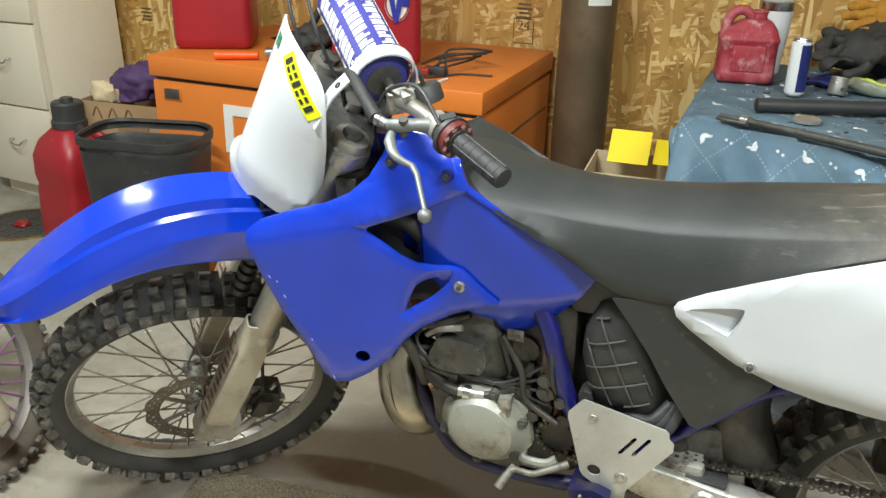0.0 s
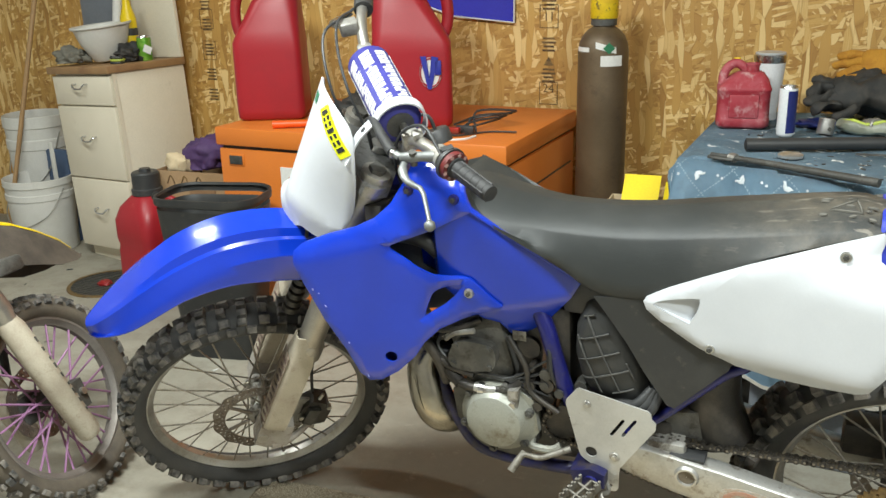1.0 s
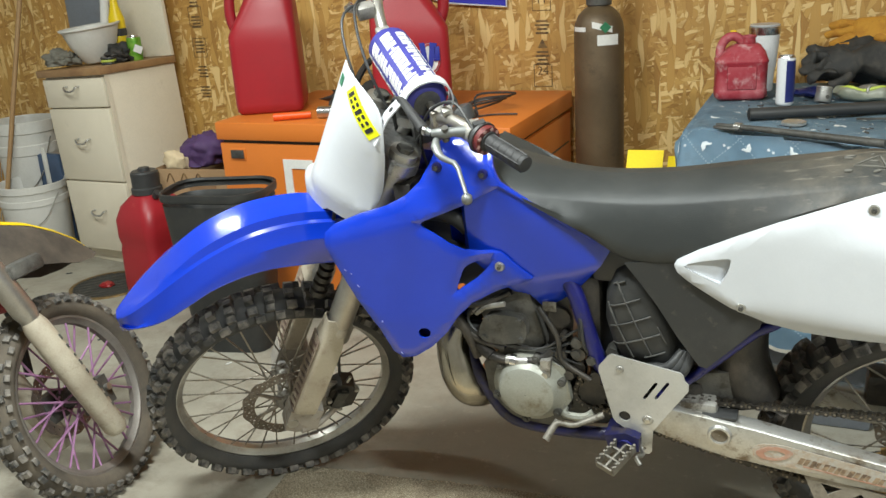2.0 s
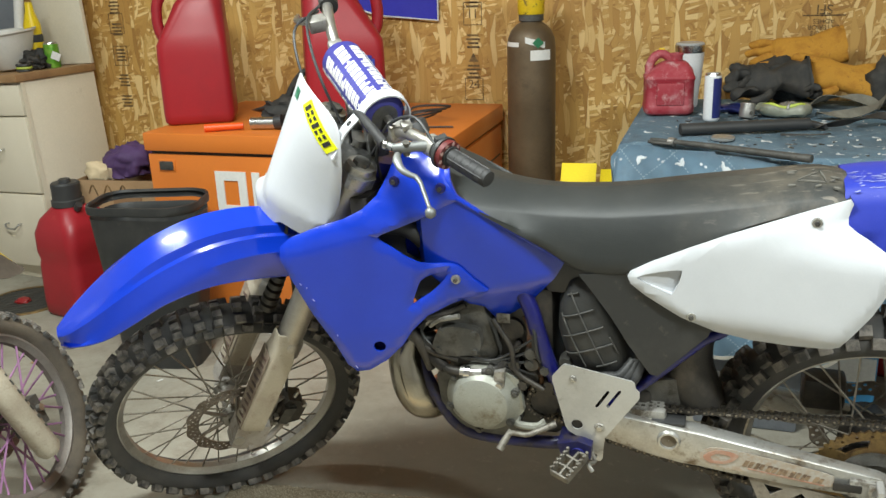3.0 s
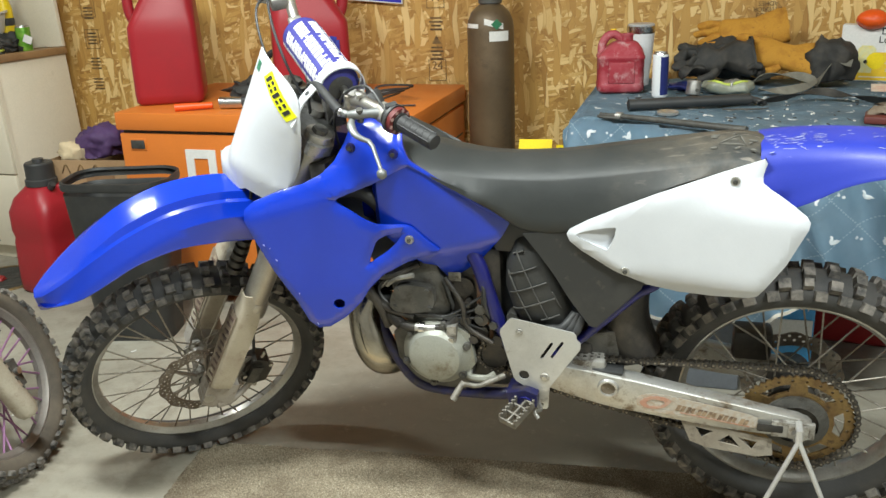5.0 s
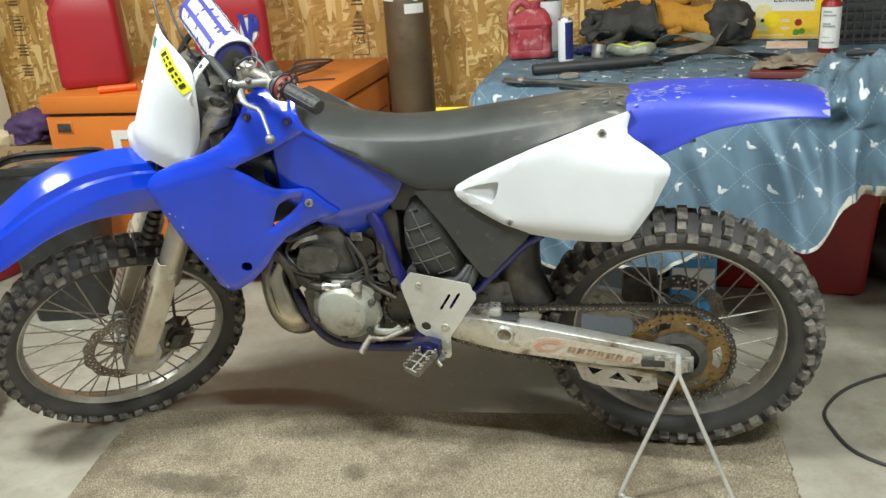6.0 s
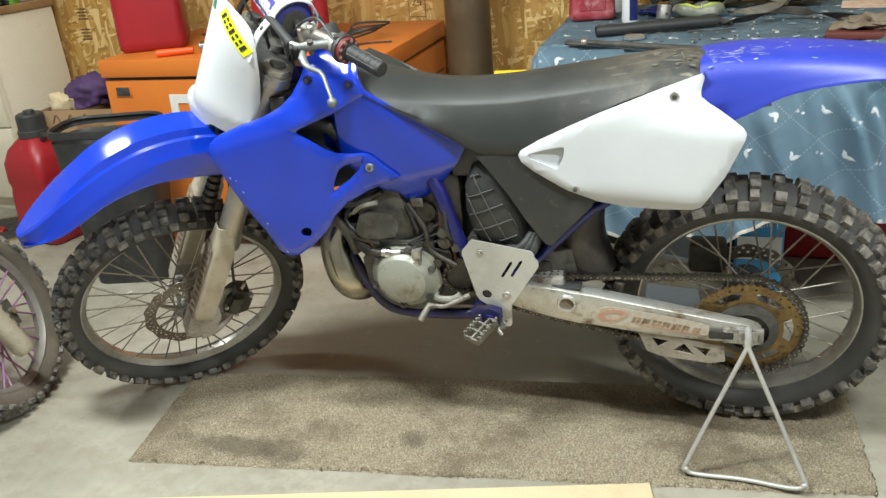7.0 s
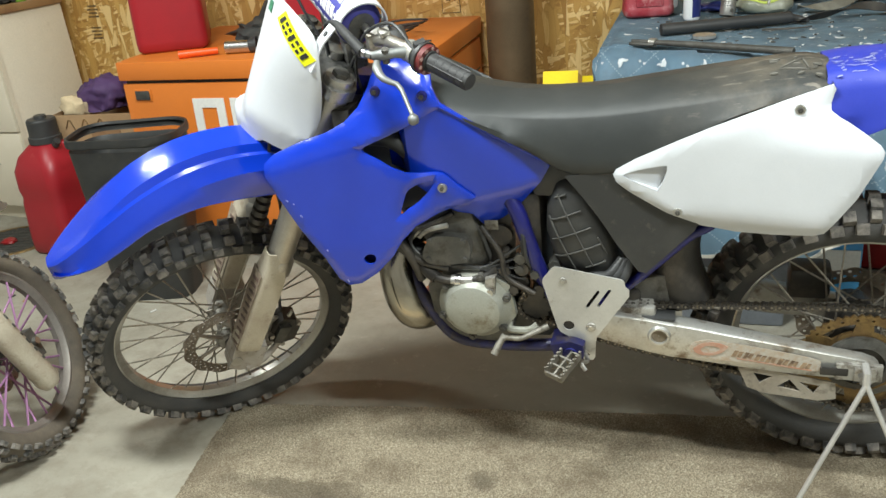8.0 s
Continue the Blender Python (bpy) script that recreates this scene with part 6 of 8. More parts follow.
rng = random.Random(8)
for k in range(64):
    x, y = (rng.uniform(-0.115, 0.0), rng.uniform(-0.085, 0.0)) if k < 52 else (rng.uniform(0.02, 0.2), rng.uniform(-0.07, 0.02))
    ln, wd, turn = rng.uniform(0.002, 0.015) * rng.uniform(0.4, 1), rng.uniform(0.0007, 0.0019), rng.gauss(0, 14)
    bm = bmesh.new()
    c, sn = math.cos(radians(turn)), math.sin(radians(turn))
    ring = []
    for a, b in ((-1, -0.3), (-0.4, -1), (0.5, -0.8), (1, 0.2), (0.3, 1), (-0.6, 0.7)):
        px, py = x + a * ln * c - b * wd * sn, y + a * ln * sn + b * wd * c
        ring.append(bm.verts.new((px, py, fender_z(px, py) + 0.0012)))
    bm.faces.new(ring)
    part("paint_chip", bm, worn("chip_grey", (0.36, 0.38, 0.58), (0.22, 0.25, 0.52), 0.6) if k == 0 else bpy.data.materials["chip_grey"], rf)
for k in range(9):
    y = -0.07 + 0.013 * k + rng.uniform(-0.003, 0.003)
    bm = bmesh.new()
    ln = rng.uniform(0.006, 0.02)
    ring = [bm.verts.new((0.2795 - a * ln, y + b, fender_z(0.2795 - a * ln, y + b) + 0.0012)) for a, b in ((0, -0.006), (0.6, -0.004), (1, 0.001), (0.5, 0.004), (0, 0.0065))]
    bm.faces.new(ring)
    part("torn_edge", bm, bpy.data.materials["torn_grey"] if k else worn("torn_grey", (0.24, 0.25, 0.36), (0.16, 0.17, 0.32), 0.7, 0, 60), rf, "torn pale edge")


# rear wheel
RW = Matrix.Translation((0, 0.06, 0.34)) @ pose(0, 0, 0, 5)
hub = part("rear_wheel", place(lathe([(0.016, -0.1), (0.045, -0.098), (0.05, -0.055), (0.058, -0.045), (0.058, -0.036), (0.034, -0.03), (0.03, 0), (0.034, 0.03), (0.058, 0.04), (0.05, 0.055), (0.016, 0.06)], 28, None, pose(0, 0, 0, 90)), RW), GREASE, BIKE, "spoked rear wheel")
casing, blocks = tyre_bm(0.35, 0.112, 0.262, 0.016, 40, 2, ((17, 0.026, 0.028, 0.0, 0), (0, 0.024, 0.03, 0.0, 1), (45, 0.028, 0.026, 0.05, 1), (43, 0.022, 0.022, 0.0, 0), (72, 0.027, 0.022, 0.5, 2)))
tyre = part("tyre", place(casing, RW), RUBBER, hub, "worn black off-road tyre")
part("tread", place(blocks, RW), KNOB, tyre, "dusty tread blocks", 30)
part("rim", place(rim_bm(0.271, 0.056), RW), RIM, hub, "dull aluminium rim")
spokes(SPOKE, hub, 0.055, 0.042, 0.246, 36, RW)
slots = []
for k in range(6):
    a0 = 2 * math.pi * k / 6
    slots.append([(0.083 * math.cos(a0 + a), 0.083 * math.sin(a0 + a)) for a in (-0.28, 0, 0.28)] + [(0.104 * math.cos(a0 + a), 0.104 * math.sin(a0 + a)) for a in (0.36, 0.12, -0.12, -0.36)])
spr = []
for k in range(100):
    a = 2 * math.pi * k / 100
    r = 0.121 if k % 2 else 0.127
    spr.append((r * math.cos(a), r * math.sin(a)))
loops = [circle(0, 0, 0.066, 40)] + slots
for k in range(24):
    a = 2 * math.pi * (k + 0.5) / 24
    loops.append(circle(0.113 * math.cos(a), 0.113 * math.sin(a), 0.0034, 8))
sprocket = part("sprocket", place(plate(spr, loops, None, 0.006, flat=True), RW @ pose(0, -0.104, 0)), RUST, hub, "rusty gold rear sprocket")
part("sprocket_carrier", place(lathe([(0.02, -0.004), (0.07, -0.004), (0.072, 0.0), (0.072, 0.012), (0.05, 0.02)], 36, None, pose(0, 0, 0, 90)), RW @ pose(0, -0.098, 0)), CAST_DARK, hub)
for k in range(6):
    a = 2 * math.pi * k / 6 + 0.5
    part("sprocket_bolt", place(rod((0.066 * math.cos(a), -0.112, 0.066 * math.sin(a)), (0.066 * math.cos(a), -0.096, 0.066 * math.sin(a)), 0.007, 6), RW), CAST_DARK, sprocket)
part("brake_disc", place(ring_disc(0.12, 0.085, 0.003, ((0.112, 30, 0.0042, 0), (0.1, 30, 0.0042, 0.5)), 0.003), RW @ pose(0, 0.07, 0)), DISC, hub, "drilled rear brake disc")
part("rear_caliper", place(box(-0.14, -0.05, 0.04, 0.1, 0.05, 0.13, 0.012), RW), GREASE, BIKE, "black rear brake caliper")

# swingarm
for side in (1, -1):
    flip = Matrix.Translation((0, 0.03 - 0.03 * side, 0)) @ Matrix.Diagonal((1, side, 1, 1))
    rings = []
    low = flip @ Matrix.Translation((0, 0, -0.016))
    for x, z, h, w in ((-0.56, 0.446, 0.068, 0.022), (-0.5, 0.434, 0.078, 0.024), (-0.44, 0.424, 0.086, 0.026), (-0.39, 0.415, 0.088, 0.026), (-0.345, 0.41, 0.086, 0.025), (-0.28, 0.4, 0.082, 0.024), (-0.15, 0.382, 0.072, 0.022), (-0.06, 0.372, 0.06, 0.02), (0.0, 0.368, 0.048, 0.019), (0.022, 0.366, 0.036, 0.017), (0.03, 0.365, 0.022, 0.014)):
        ring = []
        for a, b in ((-1, -0.72), (-0.92, -0.92), (-0.72, -1), (0.72, -1), (0.92, -0.92), (1, -0.72), (1, 0.72), (0.92, 0.92), (0.72, 1), (-0.72, 1), (-0.92, 0.92), (-1, 0.72)):
            ring.append(Vector((x, -0.084 + a * w * 0.9, z + b * h / 2)))
        rings.append(ring)
    arm = part("swingarm", place(skin(rings), low), ALU_PALE, BIKE, "scuffed aluminium swingarm")
    part("chain_adjuster", place(box(-0.055, 0.035, -0.112, -0.1, 0.347, 0.388, 0.003), low), ALU, arm)
    part("axle_block", place(box(-0.02, 0.022, -0.118, -0.112, 0.35, 0.385, 0.003), low), ALU_PALE, arm)
    part("adjuster_slot", place(box(-0.085, -0.03, -0.1135, -0.109, 0.358, 0.378, 0.003), low), GREASE, arm)
    part("axle_nut", place(rod((0.0, -0.135, 0.366), (0.0, -0.1, 0.366), 0.014, 6), low), STEEL, arm)
    # flat disc on the solid arm; its dark beige paints the bore's shaded inside
    part("lightening_hole", place(lathe([(0.001, 0.0012), (0.0185, 0.0012), (0.0185, -0.002)], 24, None, pose(-0.412, -0.1076, 0.429, 90)), low), BORE, arm, "round bore with bare lip")
    part("bore_lip", place(lathe([(0.0165, 0.0005), (0.0175, 0.007), (0.0215, 0.007), (0.025, 0)], 24, None, pose(-0.412, -0.1076, 0.429, 90)), low), ALU_PALE, arm)
    decal = part("decal", place(plate(flat2([(-0.345, 0.412), (-0.31, 0.425), (-0.25, 0.42), (-0.1, 0.395), (-0.085, 0.38), (-0.09, 0.362), (-0.2, 0.37), (-0.33, 0.38)], 3), (), lambda x, z: 0.1072, 0.001, 0.2), low), worn("worn_tan_decal", (0.42, 0.33, 0.25), (0.47, 0.43, 0.37), 0.5, 0.2, 30, 200, dirt=(0.48, 0.46, 0.42), dirt_amount=(0.45, 0.6)) if side == 1 else bpy.data.materials["worn_tan_decal"], arm, "worn tan decal with dark emblem blocks")
    part("decal_ring", place(plate(flat2([(-0.34, 0.402), (-0.31, 0.42), (-0.27, 0.412), (-0.29, 0.39), (-0.325, 0.386)], 4), (flat2([(-0.325, 0.402), (-0.308, 0.411), (-0.285, 0.406), (-0.295, 0.395), (-0.318, 0.393)], 3),), lambda x, z: 0.1086, 0.0008, flat=True), low), worn("rust_red_ink", (0.42, 0.22, 0.15), (0.46, 0.34, 0.27), 0.6, 0, 50) if side == 1 else bpy.data.materials["rust_red_ink"], decal)
    for k in range(7):
        x, z = -0.262 + 0.0228 * k, 0.387 - 0.0033 * k
        wide = (0.019, 0.017, 0.02, 0.017, 0.02, 0.015, 0.018)[k]
        strokes = [[(x, z), (x + wide * 0.45, z - 0.0005), (x + wide * 0.45 + 0.007, z + 0.015), (x + 0.007, z + 0.016)], [(x + wide * 0.6, z + 0.004 * (k % 2)), (x + wide, z - 0.001), (x + wide + 0.006, z + 0.013), (x + wide * 0.6 + 0.006, z + 0.014)]]
        for st in strokes:
            part("decal_block", place(plate(st, (), lambda x, z: 0.1084, 0.0008, flat=True), low), DECAL_DARK, decal)
    part("decal_line", place(plate([(-0.25, 0.381), (-0.1, 0.362), (-0.1, 0.365), (-0.25, 0.384)], (), lambda x, z: 0.1084, 0.0008, flat=True), low), bpy.data.materials["rust_red_ink"], decal)
    part("subframe_rail", place(tube([(-0.24, -0.085, 0.9), (-0.3, -0.085, 0.7), (-0.36, -0.085, 0.645), (-0.47, -0.08, 0.53), (-0.54, -0.075, 0.47)], 0.0115, 10), flip), BLUE_FRAME, BIKE, "blue subframe tube")
    part("frame_upright", place(tube([(-0.75, -0.06, 0.76), (-0.71, -0.078, 0.69), (-0.695, -0.082, 0.64), (-0.672, -0.082, 0.56), (-0.64, -0.08, 0.48), (-0.61, -0.078, 0.38)], 0.0175, 14), flip), BLUE_FRAME, BIKE, "chipped blue frame tube")
    part("cradle_tube", place(tube([(-1.06, -0.03, 0.68), (-0.99, -0.05, 0.53), (-0.945, -0.07, 0.45), (-0.893, -0.078, 0.37), (-0.83, -0.078, 0.345), (-0.7, -0.078, 0.345), (-0.62, -0.078, 0.36), (-0.59, -0.078, 0.41)], 0.015, 12), flip), BLUE_GRIME, BIKE, "blue frame cradle tube")
part("chain_slider", box(-0.5, -0.38, -0.1, -0.06, 0.444, 0.452, 0.003), BLACK, BIKE)
part("arm_brace", box(-0.5, -0.42, -0.09, 0.09, 0.4, 0.47, 0.01), ALU, BIKE)
guide = part("chain_guide", plate([(-0.25, 0.345), (-0.05, 0.312), (-0.045, 0.27), (-0.08, 0.262), (-0.19, 0.272), (-0.225, 0.285)], ([(-0.215, 0.325), (-0.175, 0.318), (-0.2, 0.298)], [(-0.165, 0.292), (-0.14, 0.313), (-0.115, 0.282)], [(-0.12, 0.308), (-0.08, 0.302), (-0.09, 0.28)]), lambda x, z: 0.098, 0.004, flat=True), worn("stained_guide", (0.33, 0.3, 0.25), (0.22, 0.19, 0.15), 0.6, 0.1, 9, 240, dirt=(0.1, 0.08, 0.06), dirt_amount=(0.52, 0.68)), BIKE, "stained pierced chain guide")
part("guide_block", box(-0.235, -0.15, -0.094, -0.058, 0.282, 0.3, 0.004), BLACK, guide)
part("down_tube", tube([fork_at(0.6), (-1.13, 0, 0.8), (-1.06, 0, 0.66), (-1.0, 0, 0.54)], 0.026, 14), BLUE_FRAME, BIKE, "blue frame down tube")
part("top_tube", tube([fork_at(0.68), (-1.02, 0, 0.87), (-0.85, 0, 0.78), (-0.72, 0, 0.72)], 0.028, 14), BLUE_FRAME, BIKE)

# chain: links as pieces along both runs
def link_mesh(name, y0, mat):
    bm = rod((-0.0079, -0.005, 0), (-0.0079, 0.005, 0), 0.0044, 8)
    for y in (-y0, y0):
        for q in (-0.0079, 0.0079):
            rod((q, y - 0.001, 0), (q, y + 0.001, 0), 0.0066, 10, bm)
        box(-0.0079, 0.0079, y - 0.001, y + 0.001, -0.0042, 0.0042, 0.0, bm)
    return mesh_of(name, bm, mat)


LINKS = (link_mesh("link", 0.0052, CHAIN), link_mesh("link", 0.0076, GREASE))
PIN = mesh_of("pin", rod((0, -0.0095, 0), (0, 0.0095, 0), 0.0026, 8), SPOKE)
chain = part("chain", rod((-0.3, -0.071, 0.468), (-0.29, -0.071, 0.468), 0.003, 6), CHAIN, BIKE, "oily drive chain")
run = [Vector(p) for p in ((-0.722, -0.071, 0.45), (-0.711, -0.071, 0.476), (-0.685, -0.071, 0.487), (-0.5, -0.071, 0.468), (-0.3, -0.071, 0.467), (-0.15, -0.071, 0.472), (0.0, -0.071, 0.475))]
arc = [Vector((0.13 * math.cos(radians(a)), -0.071, 0.345 + 0.13 * math.sin(radians(a)))) for a in range(80, -110, -10)]
back = [Vector(p) for p in ((-0.15, -0.071, 0.272), (-0.23, -0.071, 0.292), (-0.38, -0.071, 0.327), (-0.54, -0.071, 0.37), (-0.65, -0.071, 0.408), (-0.688, -0.071, 0.413), (-0.713, -0.071, 0.425))]
path = spline([Vector((p.x, p.y + 0.026 * ease((p.x + 0.65) / 0.6), p.z - 0.006 * ease((p.x + 0.65) / 0.6))) for p in run + arc + back], 8, True)
seg, acc, nxt = [], 0.0, 0.0
for a, b in zip(path, path[1:] + path[:1]):
    ln = (b - a).length
    while nxt <= acc + ln and ln > 0:
        p = a.lerp(b, (nxt - acc) / ln)
        seg.append((p, (b - a).normalized()))
        nxt += 0.0159
    acc += ln
for k, (p, d) in enumerate(seg):
    turn = Matrix.Translation(p) @ Matrix.Rotation(-math.atan2(d.z, d.x), 4, "Y")
    piece("link", LINKS[k % 2], turn, chain)
    piece("pin", PIN, turn @ Matrix.Translation((0.0079, 0, 0)), chain)
front_spr = []
for k in range(28):
    a = 2 * math.pi * k / 28
    r = 0.037 if k % 2 else 0.03
    front_spr.append((-0.684 + r * math.cos(a), 0.45 + r * math.sin(a)))
part("drive_sprocket", plate(front_spr, (), lambda x, z: 0.075, 0.007, flat=True), GREASE, BIKE)

# engine
case_bm = hull([(x, y, z) for y in (-0.085, 0.1) for x, z in ((-0.92, 0.40), (-0.93, 0.5), (-0.87, 0.56), (-0.74, 0.55), (-0.735, 0.4), (-0.76, 0.35), (-0.85, 0.345))])
hull([(x, y, z) for y in (-0.055, 0.1) for x, z in ((-0.78, 0.56), (-0.7, 0.545), (-0.64, 0.5), (-0.62, 0.4), (-0.66, 0.36), (-0.78, 0.35))], case_bm)
case = part("engine", case_bm, CAST_DARK, BIKE, "oil-stained two-stroke engine", 25)
cover = part("engine_cover", lathe([(0.001, 0.052), (0.05, 0.05), (0.062, 0.044), (0.072, 0.026), (0.084, 0.018), (0.086, 0.0), (0.086, -0.02)], 40, None, pose(-0.818, -0.085, 0.463, 90)), COVER, case, "pale dirty magneto cover", 30)
part("cover_lobe", hull([(x, y, z) for y in (-0.102, -0.085) for x, z in ((-0.77, 0.54), (-0.735, 0.52), (-0.725, 0.44), (-0.75, 0.405), (-0.8, 0.39), (-0.8, 0.54))]), COVER, cover)
for a in (75, 140, 200, 262, 320, 20):
    x, z = -0.818 + 0.081 * math.cos(radians(a)), 0.463 + 0.081 * math.sin(radians(a))
    boss = part("cover_boss", rod((x, -0.113, z), (x, -0.085, z), 0.0095, 10), CAST_DARK, cover)
    part("bolt", rod((x, -0.118, z), (x, -0.112, z), 0.0055, 6), CAST_DARK, boss)
cyl = part("cylinder", place(box(-0.07, 0.065, -0.085, 0.085, -0.07, 0.085, 0.018), pose(-0.855, 0, 0.61, 0, -14, 0)), CAST_DARK, case, "grimy cast cylinder")
side_cover = part("valve_cover", plate(flat2([(-0.925, 0.585), (-0.912, 0.625), (-0.885, 0.64), (-0.83, 0.638), (-0.815, 0.62), (-0.82, 0.585), (-0.85, 0.572), (-0.9, 0.568)], 4), (), lambda x, z: 0.108, 0.024, flat=True), CAST_DARK, cyl, "dark cover plate on the cylinder")
part("cover_rib", tube([(-0.93, -0.1, 0.635), (-0.905, -0.105, 0.655), (-0.86, -0.105, 0.668)], 0.006, 8), ALU, cyl)
for x, z in ((-0.905, 0.628), (-0.83, 0.63), (-0.828, 0.585), (-0.912, 0.582)):
    part("bolt", rod((x, -0.113, z), (x, -0.1, z), 0.0065, 6), CAST_DARK, side_cover)
part("cylinder_head", place(box(-0.065, 0.065, -0.07, 0.07, 0, 0.05, 0.014), pose(-0.885, 0, 0.69, 0, -14, 0)), CAST_DARK, case)
part("spark_plug_cap", tube([(-0.89, 0, 0.74), (-0.89, -0.01, 0.79), (-0.93, -0.02, 0.81)], 0.012, 10), BLACK, case)
part("coolant_pipe", tube([(-0.945, -0.06, 0.575), (-0.93, -0.095, 0.55), (-0.89, -0.107, 0.532), (-0.83, -0.107, 0.53), (-0.785, -0.1, 0.54), (-0.765, -0.09, 0.56)], 0.0105, 10), GREASE, case, "grimy metal coolant pipe")
part("pipe_sleeve", tube([(-0.865, -0.107, 0.5305), (-0.84, -0.107, 0.5295), (-0.815, -0.106, 0.532)], 0.0118, 12), ALU_PALE, case, "bare metal sleeve")
part("hose_clamp", rod((-0.855, -0.107, 0.5305), (-0.842, -0.107, 0.53), 0.014, 14), BARE, case)
part("hose_sleeve", tube([(-0.95, -0.05, 0.585), (-0.932, -0.09, 0.553), (-0.9, -0.106, 0.534)], 0.0145, 12), GREASE, case)
part("mount_tab", hull([(x, y, z) for y in (-0.12, -0.1) for x, z in ((-0.785, 0.545), (-0.762, 0.548), (-0.765, 0.495), (-0.785, 0.497))]), ALU, case)
part("bolt", rod((-0.775, -0.127, 0.512), (-0.775, -0.11, 0.512), 0.0085, 6), STEEL, case)
part("radiator_hose", tube([(-1.03, -0.11, 0.69), (-1.0, -0.1, 0.64), (-0.97, -0.08, 0.59), (-0.93, -0.07, 0.58)], 0.016, 12), BLACK, case)
part("radiator_hose", tube([(-0.9, -0.05, 0.74), (-0.92, -0.09, 0.82), (-0.96, -0.11, 0.87), (-1.03, -0.12, 0.88)], 0.019, 12), BLACK, case)
carb = part("carburettor", place(box(-0.05, 0.04, -0.045, 0.045, -0.05, 0.05, 0.012), pose(-0.74, 0, 0.63)), CAST_DARK, case)
part("float_bowl", lathe([(0.001, 0), (0.032, 0), (0.036, 0.01), (0.036, 0.04)], 20, None, pose(-0.74, -0.005, 0.55)), ALU, carb)
part("carb_side", rod((-0.75, -0.075, 0.63), (-0.75, -0.04, 0.63), 0.024, 14), GREASE, carb)
part("carb_label", box(-0.785, -0.755, -0.078, -0.075, 0.645, 0.668, 0.001), DIRTY_STEEL, carb, "dull metal tag")
for k in range(4):
    part("vent_line", tube([(-0.74 + 0.01 * k, -0.05 - 0.008 * k, 0.66), (-0.715 + 0.006 * k, -0.075 - 0.008 * k, 0.64), (-0.715 + 0.008 * k, -0.08 - 0.006 * k, 0.58), (-0.7 + 0.01 * k, -0.07, 0.52), (-0.72 + 0.02 * k, -0.06, 0.47)], 0.0042, 8), worn("rusty_hose", (0.2, 0.1, 0.05), (0.1, 0.06, 0.04), 0.6) if k == 0 else (bpy.data.materials["rusty_hose"] if k < 2 else BLACK), case)
rng = random.Random(11)
for k in range(16):
    x, z = rng.uniform(-0.77, -0.63), rng.uniform(0.505, 0.6)
    r = rng.uniform(0.008, 0.017)
    part("case_boss", rod((x, -0.085 - rng.uniform(0.004, 0.02), z), (x, -0.06, z), r, rng.choice((6, 10, 12))), rng.choice((CAST_DARK, GREASE, CAST_DARK, GREASE)), case)
for k in range(5):
    z = 0.5 + 0.03 * k
    part("wire", tube([(-0.95 + 0.01 * k, -0.06, 0.66), (-0.955, -0.09, 0.6 + 0.006 * k), (-0.92, -0.1, 0.565 + 0.004 * k), (-0.8, -0.1, 0.56), (-0.7, -0.09, z)], 0.003, 6), BLACK, case)
part("case_guard", tube([(-0.745, -0.09, 0.415), (-0.74, -0.1, 0.402), (-0.70, -0.098, 0.4), (-0.68, -0.09, 0.41)], 0.009, 8), COVER, case, "bare metal guard")
shaft = part("shift_lever", tube([(-0.655, -0.1, 0.415), (-0.69, -0.12, 0.405), (-0.715, -0.13, 0.398), (-0.745, -0.132, 0.4), (-0.752, -0.135, 0.398)], [0.008, 0.0065, 0.006, 0.006, 0.0065], 10), DIRTY_STEEL, BIKE, "bare alloy gear lever")
part("shift_tip", tube([(-0.75, -0.125, 0.402), (-0.762, -0.142, 0.384), (-0.771, -0.156, 0.368)], [0.0065, 0.0085, 0.009], 12), DIRTY_STEEL, shaft)
# footrest
peg = part("footrest", rod((-0.595, -0.09, 0.385), (-0.6, -0.14, 0.372), 0.016, 10), BLUE_FRAME, BIKE, "toothed steel footrest on a blue mount")
PEG = pose(-0.612, -0.168, 0.366, 14, 4, -26) @ Matrix.Scale(0.8, 4)
for x in (-0.026, 0.026):
    part("peg_rail", place(box(x - 0.003, x + 0.003, -0.052, 0.045, -0.012, 0.012, 0.001), PEG), DIRTY_STEEL, peg)
for y in (-0.05, -0.018, 0.014, 0.042):
    part("peg_bar", place(box(-0.026, 0.026, y - 0.003, y + 0.003, -0.012, 0.008, 0.001), PEG), DIRTY_STEEL, peg)
part("peg_spine", place(box(-0.003, 0.003, -0.05, 0.042, -0.01, 0.007, 0.001), PEG), DIRTY_STEEL, peg)
for k in range(7):
    for x in (-0.026, 0.026):
        part("peg_tooth", place(box(x - 0.003, x + 0.003, -0.05 + 0.015 * k, -0.043 + 0.015 * k, 0.012, 0.019), PEG), DIRTY_STEEL, peg)
part("peg_mount", hull([(x, y, z) for y in (-0.14, -0.075) for x, z in ((-0.645, 0.392), (-0.6, 0.405), (-0.57, 0.395), (-0.572, 0.362), (-0.6, 0.352), (-0.635, 0.36))]), BLUE_GRIME, peg)
part("peg_spring", tube([(-0.575, -0.11, 0.36), (-0.565, -0.13, 0.35), (-0.575, -0.15, 0.355), (-0.565, -0.16, 0.345)], 0.005, 8), STEEL, peg)
